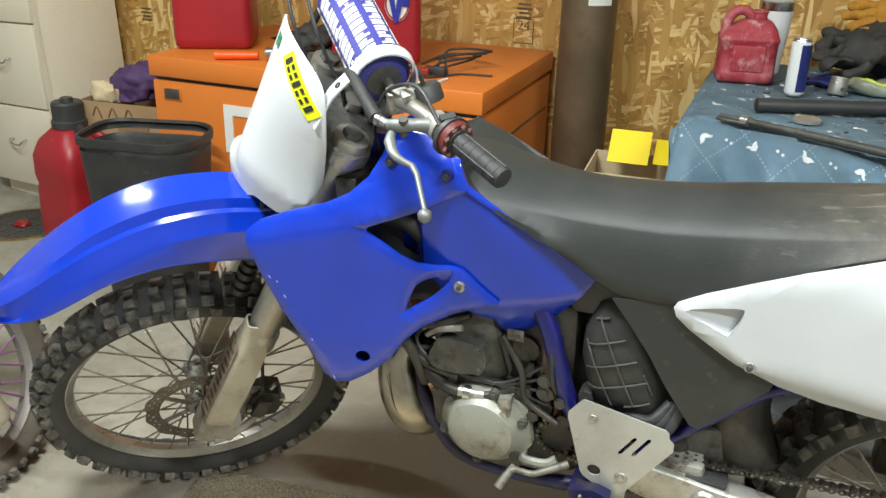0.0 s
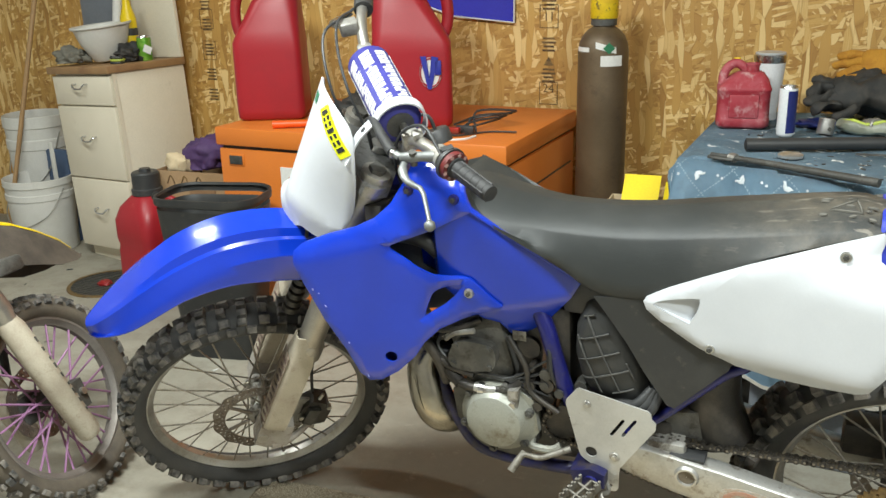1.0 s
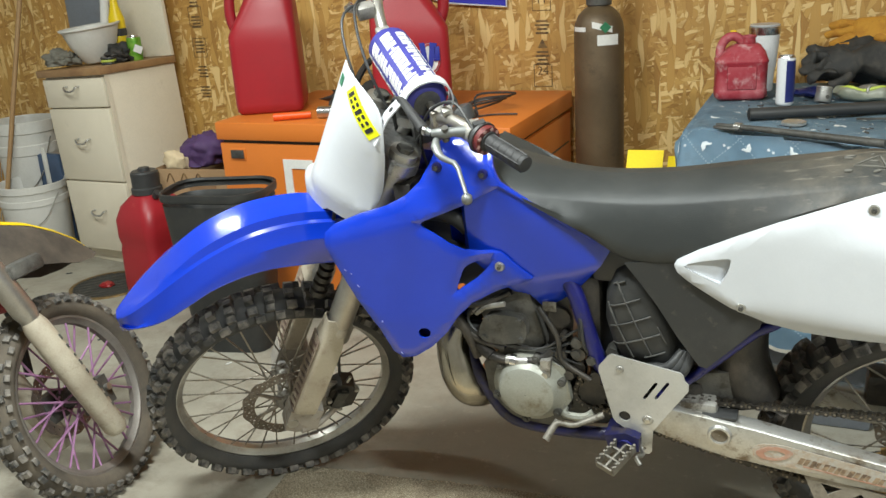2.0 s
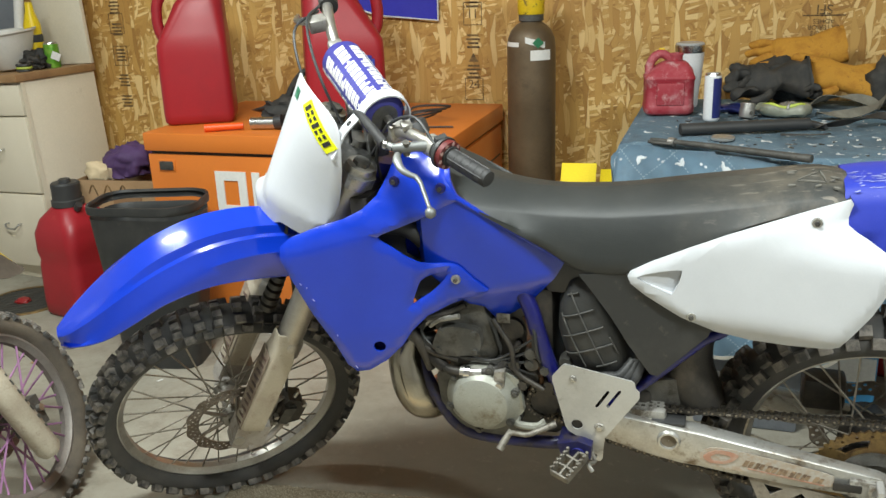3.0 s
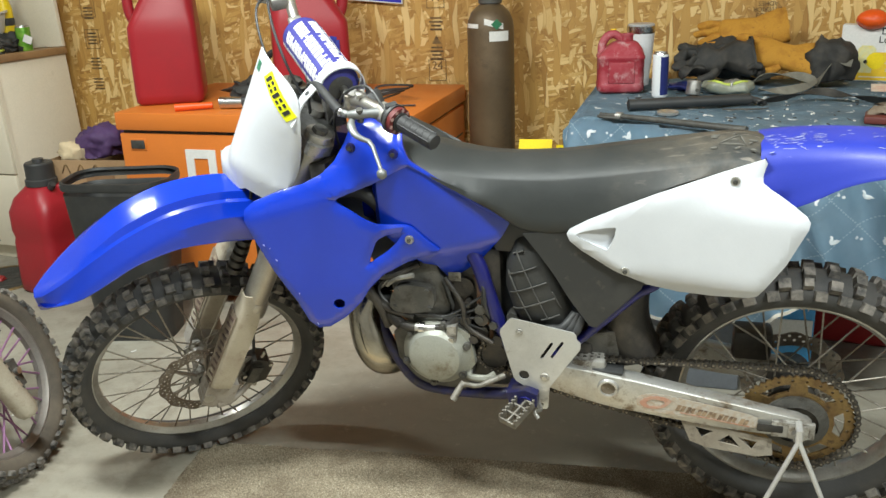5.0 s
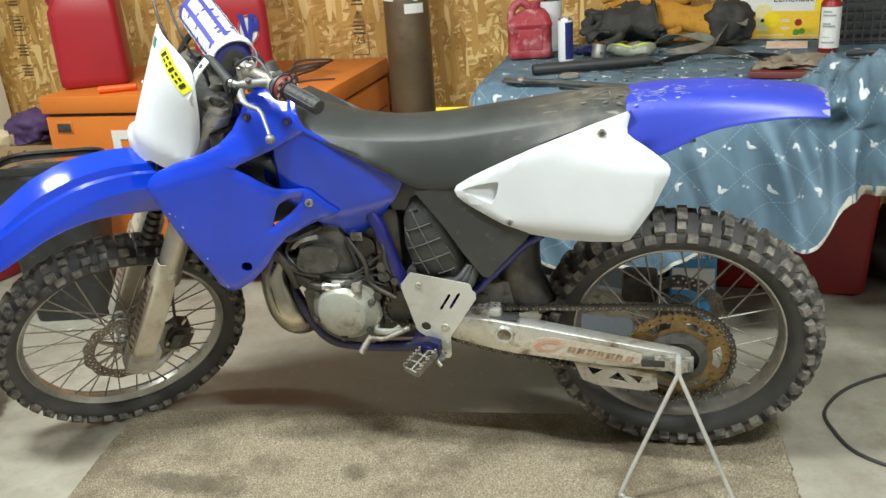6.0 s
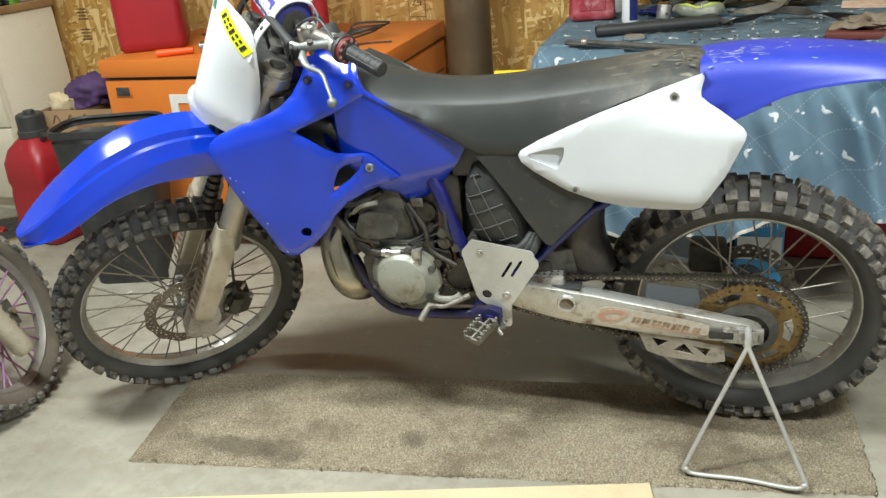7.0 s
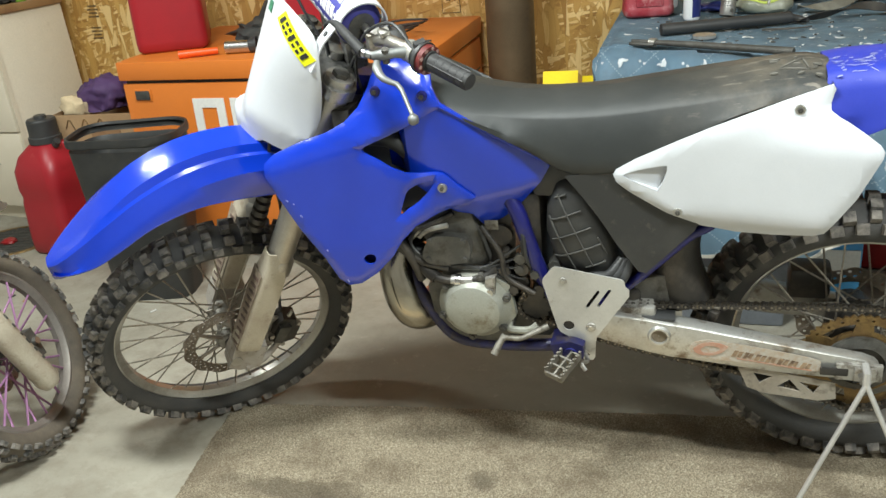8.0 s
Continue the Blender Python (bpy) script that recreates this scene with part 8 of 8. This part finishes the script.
def glove(m, mat, label, seed):
    """A gauntlet lying back up, fingers towards -x."""
    t = thing("work_glove", m, label, "glove", "work gloves")
    rng = random.Random(seed)
    rings = []
    for x, wy, wz, z in ((0.175, 0.07, 0.034, 0.03), (0.15, 0.069, 0.034, 0.03), (0.11, 0.06, 0.03, 0.03), (0.07, 0.05, 0.028, 0.03), (0.03, 0.05, 0.029, 0.032), (-0.01, 0.055, 0.029, 0.033), (-0.045, 0.056, 0.025, 0.03), (-0.066, 0.05, 0.018, 0.026)):
        ring = []
        for k in range(22):
            a = 2 * math.pi * k / 22
            ca, sa = math.cos(a), math.sin(a)
            ring.append(Vector((x, wy * math.copysign(abs(ca) ** 0.8, ca), z + wz * math.copysign(abs(sa) ** 0.8, sa))))
        rings.append(ring)
    crush = 0.027 if mat is LEATHER_BLACK else 0.011
    part("palm", rumple(rumple(skin(rings), crush, 17, seed), 0.007, 46, seed), mat, t, "", 80)
    part("cuff_hem", rumple(skin([rings[0], [p + Vector((0.004, (p.y) * 0.05, (p.z - 0.03) * 0.08)) for p in rings[0]], [p + Vector((-0.006, (p.y) * 0.05, (p.z - 0.03) * 0.08)) for p in rings[0]]], True, False), 0.009, 24, seed), mat, t, "", 80)
    for k in range(4):
        y, far = -0.042 + 0.028 * k, 0.145 - 0.012 * abs(k - 1.6) + rng.uniform(-0.006, 0.006)
        lift = rng.uniform(-0.004, 0.008)
        part("finger", rumple(tube([(-0.04, y, 0.03), (-0.08, y * 1.12, 0.034 + lift), (-0.115, y * 1.2, 0.03 + lift), (-far, y * 1.25, 0.022 + lift), (-far - 0.006, y * 1.25, 0.02 + lift)], [0.017, 0.0165, 0.016, 0.0135, 0.006], 12), crush * 0.7, 26, seed + k), mat, t, "", 80)
    part("thumb", rumple(tube([(0.03, -0.045, 0.03), (0.0, -0.072, 0.03), (-0.035, -0.082, 0.026), (-0.055, -0.08, 0.022), (-0.062, -0.079, 0.02)], [0.018, 0.018, 0.017, 0.014, 0.006], 12), 0.004, 40, seed), mat, t, "", 80)
    return t


glove(pose(0.95, 2.93, Z + 0.16, 50, -9, 2), LEATHER, "tan suede welding glove lying on the pile", 2)
glove(pose(1.07, 2.83, Z + 0.09, 52, 9, -4), LEATHER, "tan suede welding glove with wide cuff", 7)
glove(pose(0.855, 2.76, Z + 0.08, 48, -4, 8) @ Matrix.Diagonal((0.84, 1, 1.15, 1)), LEATHER_BLACK, "black leather riding glove on the pile", 11)
glove(pose(0.93, 2.8, Z + 0.03, 20, 0, 150), LEATHER_BLACK, "black leather riding glove lying flat", 4)
solo("fabric_hat", rumple(rumple(blob(1.265, 2.79, Z + 0.07, 0.085, 0.07, 0.1, 0.22, 3.3, 4), 0.013, 9), 0.005, 28), LEATHER_BLACK, "crumpled black fabric hat", "hat", sharp=80)
solo("shop_rag", rumple(blob(0.93, 2.88, Z + 0.075, 0.15, 0.08, 0.09, 0.3, 8.0, 4), 0.01, 20), LEATHER_BLACK, "dark crumpled shop rag under the gloves", "rag", sharp=80)
solo("blue_rag", rumple(blob(0.77, 2.66, Z + 0.012, 0.06, 0.03, 0.016, 0.5, 2.5, 3), 0.006, 30), CAN_BLUE, "small dark blue rag", "rag", sharp=80)
def piston(m, label):
    t = thing("piston", m, label, "piston", "old pistons")
    prof = [(0.001, 0.05), (0.022, 0.0495), (0.0245, 0.047)]
    for k in range(3):
        z = 0.043 - 0.006 * k
        prof += [(0.0245, z), (0.0222, z - 0.0004), (0.0222, z - 0.0024), (0.0245, z - 0.0028)]
    body = part("body", lathe(prof + [(0.0245, 0.004), (0.023, 0.0), (0.02, 0.0), (0.02, 0.03), (0.001, 0.032)], 30), worn("dull_piston_alloy", (0.42, 0.41, 0.39), (0.3, 0.29, 0.27), 0.4, 0.7, 30), t)
    part("pin_bore", rod((0, -0.0252, 0.016), (0, 0.0252, 0.016), 0.0065, 14), CAST_DARK, body)
    return t


piston(pose(0.805, 2.545, Z + 0.002, -10, 12, 30), "worn alloy piston with ring grooves on the cloth")
piston(pose(0.918, 2.605, Z + 0.022, 78, 10, 40), "worn alloy piston lying on its side")
t = thing("goggles", pose(0.92, 2.6, Z), "clear safety goggles with grey webbing strap", "goggles")
part("lens", rumple(tube([(-0.07, 0.02, 0.025), (-0.04, -0.02, 0.025), (0.0, -0.03, 0.02), (0.05, -0.02, 0.025), (0.08, 0.02, 0.025)], [0.018, 0.026, 0.016, 0.026, 0.018], 12), 0.006, 30), GLASS_GREEN, t)
part("frame", tube([(-0.08, 0.02, 0.03), (-0.04, -0.03, 0.045), (0.0, -0.035, 0.035), (0.05, -0.03, 0.045), (0.085, 0.02, 0.03)], 0.006, 8), LIME, t)



def strap(pts, w, mat, label):
    line = spline(pts, 8)
    rings = []
    for i, p in enumerate(line):
        d = (line[min(i + 1, len(line) - 1)] - line[max(i - 1, 0)]).normalized()
        up = Vector((0, 0, 1)) if abs(d.z) < 0.8 else Vector((0, 1, 0))
        s = d.cross(up).normalized()
        n = s.cross(d)
        f = math.sin(i * 0.25) * 0.9
        a = s * math.cos(f) + n * math.sin(f)
        b = a.cross(d) * 0.0012
        rings.append([p + a * w - b, p + a * w + b, p - a * w + b, p - a * w - b])
    return solo("strap", skin(rings), mat, label, "strap", group="webbing straps", sharp=80)


strap([(0.98, 2.6, Z + 0.03), (1.05, 2.68, Z + 0.05), (1.15, 2.7, Z + 0.05), (1.2, 2.64, Z + 0.035), (1.12, 2.56, Z + 0.02), (1.02, 2.56, Z + 0.02)], 0.016, RAG, "looped grey webbing strap on the table")
strap([(1.0, 2.36, Z + 0.012), (1.1, 2.4, Z + 0.022), (1.2, 2.47, Z + 0.03), (1.28, 2.46, Z + 0.02), (1.37, 2.4, Z + 0.016), (1.44, 2.41, Z + 0.015)], 0.015, LEATHER_BLACK, "twisted black webbing strap on the table")
strap([(1.2, 2.65, Z + 0.02), (1.27, 2.74, Z + 0.08), (1.33, 2.72, Z + 0.09)], 0.018, RAG, "grey webbing strap over the pile")
t = thing("black_pipe", pose(0, 0, 0), "black plastic pipe lying on the cloth", "pipe")
part("body", tube([(0.612, 2.235, Z + 0.019), (0.985, 2.375, Z + 0.019)], 0.018, 20, smooth=False), BLACK, t)
# black disc on the closed end paints the darkness of a hollow pipe
part("bore", tube([(0.6105, 2.2344, Z + 0.019), (0.6118, 2.2349, Z + 0.019)], 0.014, 20, smooth=False), INK, t)
part("tail", tube([(0.985, 2.375, Z + 0.019), (1.015, 2.38, Z + 0.012), (1.035, 2.36, Z + 0.01)], [0.012, 0.01, 0.006], 10), BLACK, t)
t = thing("pry_bar", pose(0, 0, 0), "long rusty steel rod lying on the cloth", "rod")
part("shaft", tube([(0.535, 2.115, Z + 0.01), (0.69, 2.046, Z + 0.01), (0.96, 1.9, Z + 0.012)], [0.006, 0.009, 0.011], 10), CAST_DARK, t)
part("end", tube([(0.53, 2.105, Z + 0.006), (0.55, 2.09, Z + 0.006), (0.6, 2.075, Z + 0.006)], 0.005, 8), CAST_DARK, t)
part("ferrule", tube([(0.588, 2.093, Z + 0.01), (0.606, 2.084, Z + 0.01)], 0.0125, 12, smooth=False), STEEL, t)
solo("jar_lid", lathe([(0.001, 0.006), (0.02, 0.006), (0.024, 0.009), (0.031, 0.01), (0.034, 0.008), (0.034, 0.001), (0.033, 0.0)], 30, None, pose(0.737, 2.19, Z)), worn("bright_lid_tin", (0.72, 0.71, 0.68), (0.55, 0.54, 0.5), 0.3, 0.85, 30), "bright metal jar lid lying on the cloth", "lid")
for k in range(2):
    solo("wire", tube([(0.9, 2.28 - 0.02 * k, Z + 0.003), (1.0, 2.26 - 0.01 * k, Z + 0.008), (1.04, 2.3, Z + 0.004)], 0.002, 6), CAST_DARK, "thin dark wire on the cloth", "wire", group="wires")
# drink mix carton, upright and flat-faced
t = thing("drink_mix_box", pose(1.492, 2.895, Z, 0, 0, -12), "white and yellow printed carton of drink packets", "carton")
W = 0.18
body = part("carton", box(-W, W, 0, 0.07, 0, 0.2, 0.002), PAPER, t)
part("yellow_band", box(-0.118, W - 0.002, -0.0015, 0.0005, 0.004, 0.104), worn("yellow_carton_ink", (0.85, 0.55, 0.03), (0.86, 0.62, 0.05), 0.4, 0, 12), body)
part("orange_band", box(-W + 0.002, -0.118, -0.0017, 0.0004, 0.004, 0.104), worn("orange_carton_ink", (0.85, 0.36, 0.03), (0.86, 0.45, 0.05), 0.4), body)
part("yellow_corner", box(0.09, W - 0.002, -0.0015, 0.0005, 0.104, 0.197), YELLOW, body)
tag = part("count_tag", box(-W + 0.002, -0.137, -0.003, -0.001, 0.004, 0.045), INK, body, "black count tag")
part("count_text", place(text_bm("15", 0.032), pose(-0.158, -0.0036, 0.028)), PAPER, tag)
part("title_text", place(text_bm("Lemonade", 0.034), pose(0.015, -0.0014, 0.148)), INK, body)
part("title_text", place(text_bm("Diet", 0.034), pose(-0.02, -0.0014, 0.178)), INK, body)
jar = part("picture_glass", plate([(-0.112, 0.03), (-0.07, 0.03), (-0.06, 0.115), (-0.072, 0.128), (-0.108, 0.128), (-0.12, 0.115)], (), lambda x, z: 0.0022, 0.001, flat=True), worn("lemon_picture", (0.75, 0.72, 0.4), (0.8, 0.66, 0.2), 0.4, 0, 60), body)
part("picture_mark", plate(circle(-0.092, 0.07, 0.007, 12), (), lambda a, b: 0.0036, 0.001, flat=True), INK, jar)
for x, z, r, mat in ((-0.06, 0.074, 0.03, YELLOW), (-0.165, 0.076, 0.024, ORANGE), (0.036, 0.062, 0.013, RED), (0.03, 0.026, 0.012, GREEN_CAN), (0.05, 0.03, 0.011, GREEN_CAN), (-0.13, 0.094, 0.012, INK), (0.14, 0.088, 0.012, PURPLE)):
    part("fruit_picture", plate(circle(x, z, r, 16), (), lambda a, b: 0.0026, 0.001, flat=True), mat, body)
for x, z, w in ((-0.01, 0.07, 0.03), (-0.01, 0.064, 0.036), (-0.01, 0.042, 0.03), (-0.01, 0.036, 0.026), (-0.06, 0.014, 0.1), (0.06, 0.012, 0.09)):
    part("print_line", box(x - w / 2, x + w / 2, -0.0026, -0.0016, z, z + 0.003), PAPER, body)
t = thing("aerosol_can", pose(1.585, 2.575, Z), "red aerosol can with white label and red cap", "aerosol can")
part("body", lathe([(0.001, 0), (0.03, 0), (0.033, 0.004), (0.033, 0.16), (0.026, 0.172)], 28), RED_DARK, t)
part("cap", lathe([(0.026, 0.17), (0.028, 0.174), (0.028, 0.205), (0.02, 0.212), (0.001, 0.212)], 24), RED, t)
wrap_label(0.0332, -160, -18, 0.014, 0.15, PAPER, t, label="white printed label")
for k, z in enumerate((0.132, 0.12, 0.092, 0.084, 0.05, 0.03)):
    wrap_label(0.0343, -140, -70 if k % 2 else -95, z, z + (0.006 if k != 4 else 0.002), PRINT_GREY, t, "print_line")
solo("orange_bowl", blob(1.46, 2.78, Z + 0.2, 0.055, 0.05, 0.035, 0.08, 1.0, 3, False), ORANGE_BRIGHT, "bright orange cap resting on the carton", "cap", m=pose(-0.05, 0.13, 0.02))
solo("leaflet", place(box(-0.07, 0.07, -0.05, 0.05, 0, 0.0015), pose(1.47, 2.72, Z + 0.004, 6, 0, -8)), worn("printed_leaflet", (0.75, 0.62, 0.52), (0.7, 0.35, 0.25), 0.6, 0, 40, 200), "folded printed leaflet on the table", "leaflet")
t = thing("crate", pose(1.78, 2.82, Z), "black plastic lattice crate on the table", "crate")
for k in range(7):
    part("crate_bar", box(-0.15, 0.15, -0.1, -0.094, 0.01 + 0.03 * k, 0.02 + 0.03 * k), BLACK, t)
    part("crate_bar", box(-0.15, -0.144, -0.094, 0.1, 0.01 + 0.03 * k, 0.02 + 0.03 * k), BLACK, t)
for k in range(11):
    part("crate_post", box(-0.15 + 0.029 * k, -0.143 + 0.029 * k, -0.103, -0.1, 0.0, 0.21), BLACK, t)
    part("crate_post", box(-0.153, -0.15, -0.1 + 0.019 * k, -0.094 + 0.019 * k, 0.0, 0.21), BLACK, t)
part("crate_floor", box(-0.15, 0.15, -0.1, 0.1, 0.0, 0.006), BLACK, t)
part("crate_back", box(-0.15, 0.15, 0.095, 0.1, 0.006, 0.21), BLACK, t)
solo("scrap_metal", rumple(blob(1.44, 2.14, Z + 0.034, 0.11, 0.045, 0.024, 0.5, 12, 4), 0.012, 22), worn("brown_dusty_leather", (0.17, 0.125, 0.085), (0.3, 0.25, 0.19), 0.85, 0, 16, 240, relief=0.4), "stiff brown dusty rag lying on a board", "rag", sharp=70)
solo("maroon_board", place(box(-0.2, 0.2, -0.05, 0.05, 0, 0.02, 0.003), pose(1.49, 2.1, Z, 0, 0, -10)), worn("maroon_paint", (0.14, 0.03, 0.025), (0.1, 0.025, 0.02), 0.5), "dark red painted board on the table", "board")
for k in range(4):
    solo("tool", tube([(1.62 + 0.05 * k, 2.42 - 0.04 * k, Z + 0.012), (1.7 + 0.04 * k, 2.36 - 0.03 * k, Z + 0.025), (1.85 + 0.02 * k, 2.38 - 0.05 * k, Z + 0.012)], 0.009, 8), (BLACK, CAST_DARK, RUST, BLACK)[k], "dark hand tool lying on the cloth", "tool", group="hand tools")

# crumbs, chips and shavings scattered over the cloth
rng = random.Random(99)
for name, mat, count, label in (("dark_crumbs", CAST_DARK, 110, "dark crumbs and shavings scattered on the cloth"), ("pale_crumbs", PAPER, 70, "pale paper and plastic crumbs scattered on the cloth")):
    bm = bmesh.new()
    for k in range(count):
        s, q = rng.uniform(0.12, 1.35), rng.uniform(0.35, 0.98)
        p = on_cloth(s, q, 0.0)
        ln, wd = rng.uniform(0.0015, 0.009), rng.uniform(0.001, 0.003)
        box(-ln, ln, -wd, wd, -0.001, rng.uniform(0.001, 0.004), 0, bm, Matrix.Translation(p) @ pose(0, 0, 0, 0, 0, rng.uniform(0, 180)))
    solo(name, bm, mat, label, "crumbs", "stuff")

# ---- below the table ----
t = thing("red_tote", pose(1.5, 2.66, 0, 0, 0, -6), "red plastic storage tub under the table", "tub")
part("body", skin([jug_ring(w, d, z, 0.04, 0, 6) for w, d, z in ((0.27, 0.2, 0), (0.28, 0.21, 0.01), (0.3, 0.225, 0.4), (0.31, 0.235, 0.41), (0.31, 0.235, 0.44))]), RED_DARK, t)
part("lid", box(-0.315, 0.315, -0.24, 0.24, 0.441, 0.465, 0.008), RED_DARK, t)
t = thing("detergent_pouch", pose(1.15, 2.2, 0), "bright blue detergent pouch standing under the table", "pouch")
pouch = part("pouch", rumple(box(-0.078, 0.078, -0.03, 0.03, 0.0, 0.35, 0.012, None, None, 3), 0.004, 14), POUCH, t)
bm = text_bm("Laundry", 0.034)
part("title_text", place(bm, pose(0, -0.04, 0.24, 0, 172, 0)), PAPER, pouch)
part("print_panel", box(-0.07, 0.07, -0.0355, -0.031, 0.12, 0.2), PAPER, pouch)
solo("dark_bag", rumple(blob(0.9, 2.35, 0.14, 0.28, 0.2, 0.22, 0.4, 3.7, 4), 0.03, 9), BLACK_DUSTY, "black bag stored under the table", "bag", sharp=80)
solo("dark_bag", rumple(blob(1.95, 2.6, 0.12, 0.16, 0.16, 0.17, 0.4, 5.7, 4), 0.03, 9), BLACK_DUSTY, "black bag slumped under the table", "bag", sharp=80)
solo("grey_toolbox", box(0.7, 1.0, 2.02, 2.2, 0, 0.3, 0.01), GREY_BOARD, "dark grey toolbox under the table", "toolbox")

# ---- the yellow bike beside it ----
YB = thing("small_dirt_bike", pose(-1.034, 1.115, 0.0), "front end of a yellow dirt bike with purple spokes", "motorcycle")
YW = pose(0, 0, 0.275, 0, 0, 98.6) @ pose(0, 0, 0, -19)
hub = part("front_wheel", place(lathe([(0.014, -0.055), (0.03, -0.052), (0.034, -0.042), (0.022, -0.034), (0.02, 0.03), (0.034, 0.042), (0.03, 0.052), (0.014, 0.055)], 24, None, pose(0, 0, 0, 90)), YW), CAST_DARK, YB, "spoked front wheel")
casing, blocks = tyre_bm(0.295, 0.078, 0.23, 0.01, 44, 6, ((15, 0.019, 0.017, 0.0, 0), (0, 0.018, 0.017, 0.0, 1), (42, 0.02, 0.018, 0.1, 1), (68, 0.02, 0.014, 0.4, 2)))
tyre = part("tyre", place(casing, YW), worn("brown_dusted_rubber", (0.06, 0.05, 0.04), (0.14, 0.115, 0.085), 0.85, 0, 9, 220, (0.35, 0.7), 0.35), hub, "dusty worn off-road tyre")
part("tread", place(blocks, YW), KNOB, tyre, "worn tread blocks", 30)
part("rim", place(rim_bm(0.236, 0.04), YW), worn("dusty_dull_rim", (0.24, 0.22, 0.2), (0.17, 0.145, 0.125), 0.5, 0.5, 9, 200), hub, "dull aluminium rim")
spokes(PURPLE_SPOKE, hub, 0.031, 0.036, 0.212, 32, YW, 0.0032)
part("brake_disc", place(ring_disc(0.105, 0.075, 0.003, ((0.098, 28, 0.003, 0), (0.086, 28, 0.003, 0.5)), 0.002), YW @ pose(0, 0.055, 0)), DISC, hub, "dark brake disc")
for y in (-0.1, 0.1):
    foot, head = Vector((-0.03, y, -0.12)), Vector((-0.21, y, 0.66))
    leg = part("fork_leg", place(tube([foot.lerp(head, 0.05), foot.lerp(head, 0.5), foot.lerp(head, 0.52), head], [0.026, 0.026, 0.031, 0.031], 16, smooth=False), YW), FORK_TUBE, YB, "dusty beige fork leg")
    guard = part("fork_guard", place(tube([foot, foot.lerp(head, 0.02), foot.lerp(head, 0.3), foot.lerp(head, 0.46), foot.lerp(head, 0.49)], [0.024, 0.032, 0.035, 0.033, 0.027], 16, smooth=False), YW), FORK_GUARD, leg, "dirty beige guard with a worn print")
    part("axle_lug", place(hull([Vector((-0.03, y * 0.82, 0)) + Vector((a, b, c)) for a in (-0.035, 0.045) for b in (-0.022, 0.022) for c in (-0.045, 0.035)]), YW), CAST_DARK, leg)
    d = (head - foot).normalized()
    for k in range(9):
        p = foot.lerp(head, 0.1 + 0.036 * k) + Vector((0.012, -0.0335 if y < 0 else 0.0335, 0))
        part("worn_print", place(rod(p, p + d * (0.008 + 0.004 * (k % 3)), 0.0028, 5), YW), CAST_DARK, guard)
part("front_axle", place(rod((0, -0.115, 0), (0, 0.115, 0), 0.01, 10), YW), STEEL, YB)
# front fender: a yellow ridge over dark flanks that slope down to the tip
stations = ((0.3, 0.338, 0.33, 0.3), (0.27, 0.374, 0.325, 0.6), (0.23, 0.41, 0.321, 0.85), (0.16, 0.458, 0.328, 1.0), (0.09, 0.498, 0.352, 1.0), (0.0, 0.53, 0.38, 1.0), (-0.12, 0.56, 0.41, 1.0), (-0.25, 0.572, 0.43, 0.9))
ridge, flanks = [], {-1: [], 1: []}
for x, zt, zl, f in stations:
    arch = [Vector((x, u * 0.04 * f, zt - 0.016 * u * u)) for u in (-1, -0.7, -0.35, 0, 0.35, 0.7, 1)]
    ridge.append(arch + [p - Vector((0, 0, 0.004)) for p in arch[::-1]])
    for side in (-1, 1):
        out = [Vector((x, side * (0.039 + 0.04 * g) * f, zt - 0.02 + (zl - zt + 0.02) * g ** 1.4)) for g in (0, 0.25, 0.5, 0.75, 1)]
        flanks[side].append(out + [p - Vector((0, side * 0.004, 0)) for p in out[::-1]])
yf = part("front_fender", place(skin(ridge), YW), YELLOW_PLASTIC, YB, "yellow plastic front fender", 50)
for side in (-1, 1):
    part("fender_flank", place(skin(flanks[side]), YW), worn("muddy_dark_plastic", (0.045, 0.036, 0.028), (0.1, 0.08, 0.06), 0.75, 0, 7, 200) if side < 0 else bpy.data.materials["muddy_dark_plastic"], yf, "dark muddy underside", 60)
for y in (-0.1, 0.1):
    part("leg_clamp", place(box(-0.14, -0.02, y - 0.04, y + 0.04, 0.37, 0.41, 0.01), YW), CAST_DARK, YB)
part("red_spacer", place(box(0.0, 0.07, 0.08, 0.13, 0.285, 0.325, 0.008), YW), RED_DARK, YB, "small red guard")
part("hose", place(tube([(-0.02, 0.1, 0.1), (0.03, 0.11, 0.24), (0.0, 0.1, 0.36), (-0.1, 0.05, 0.5)], 0.012, 8), YW), BLACK_DUSTY, YB)
part("frame", place(tube([(-0.2, 0, 0.62), (-0.42, 0, 0.34), (-0.55, 0, 0.08), (-0.85, 0, 0.02)], 0.03, 12), YW), CAST_DARK, YB)
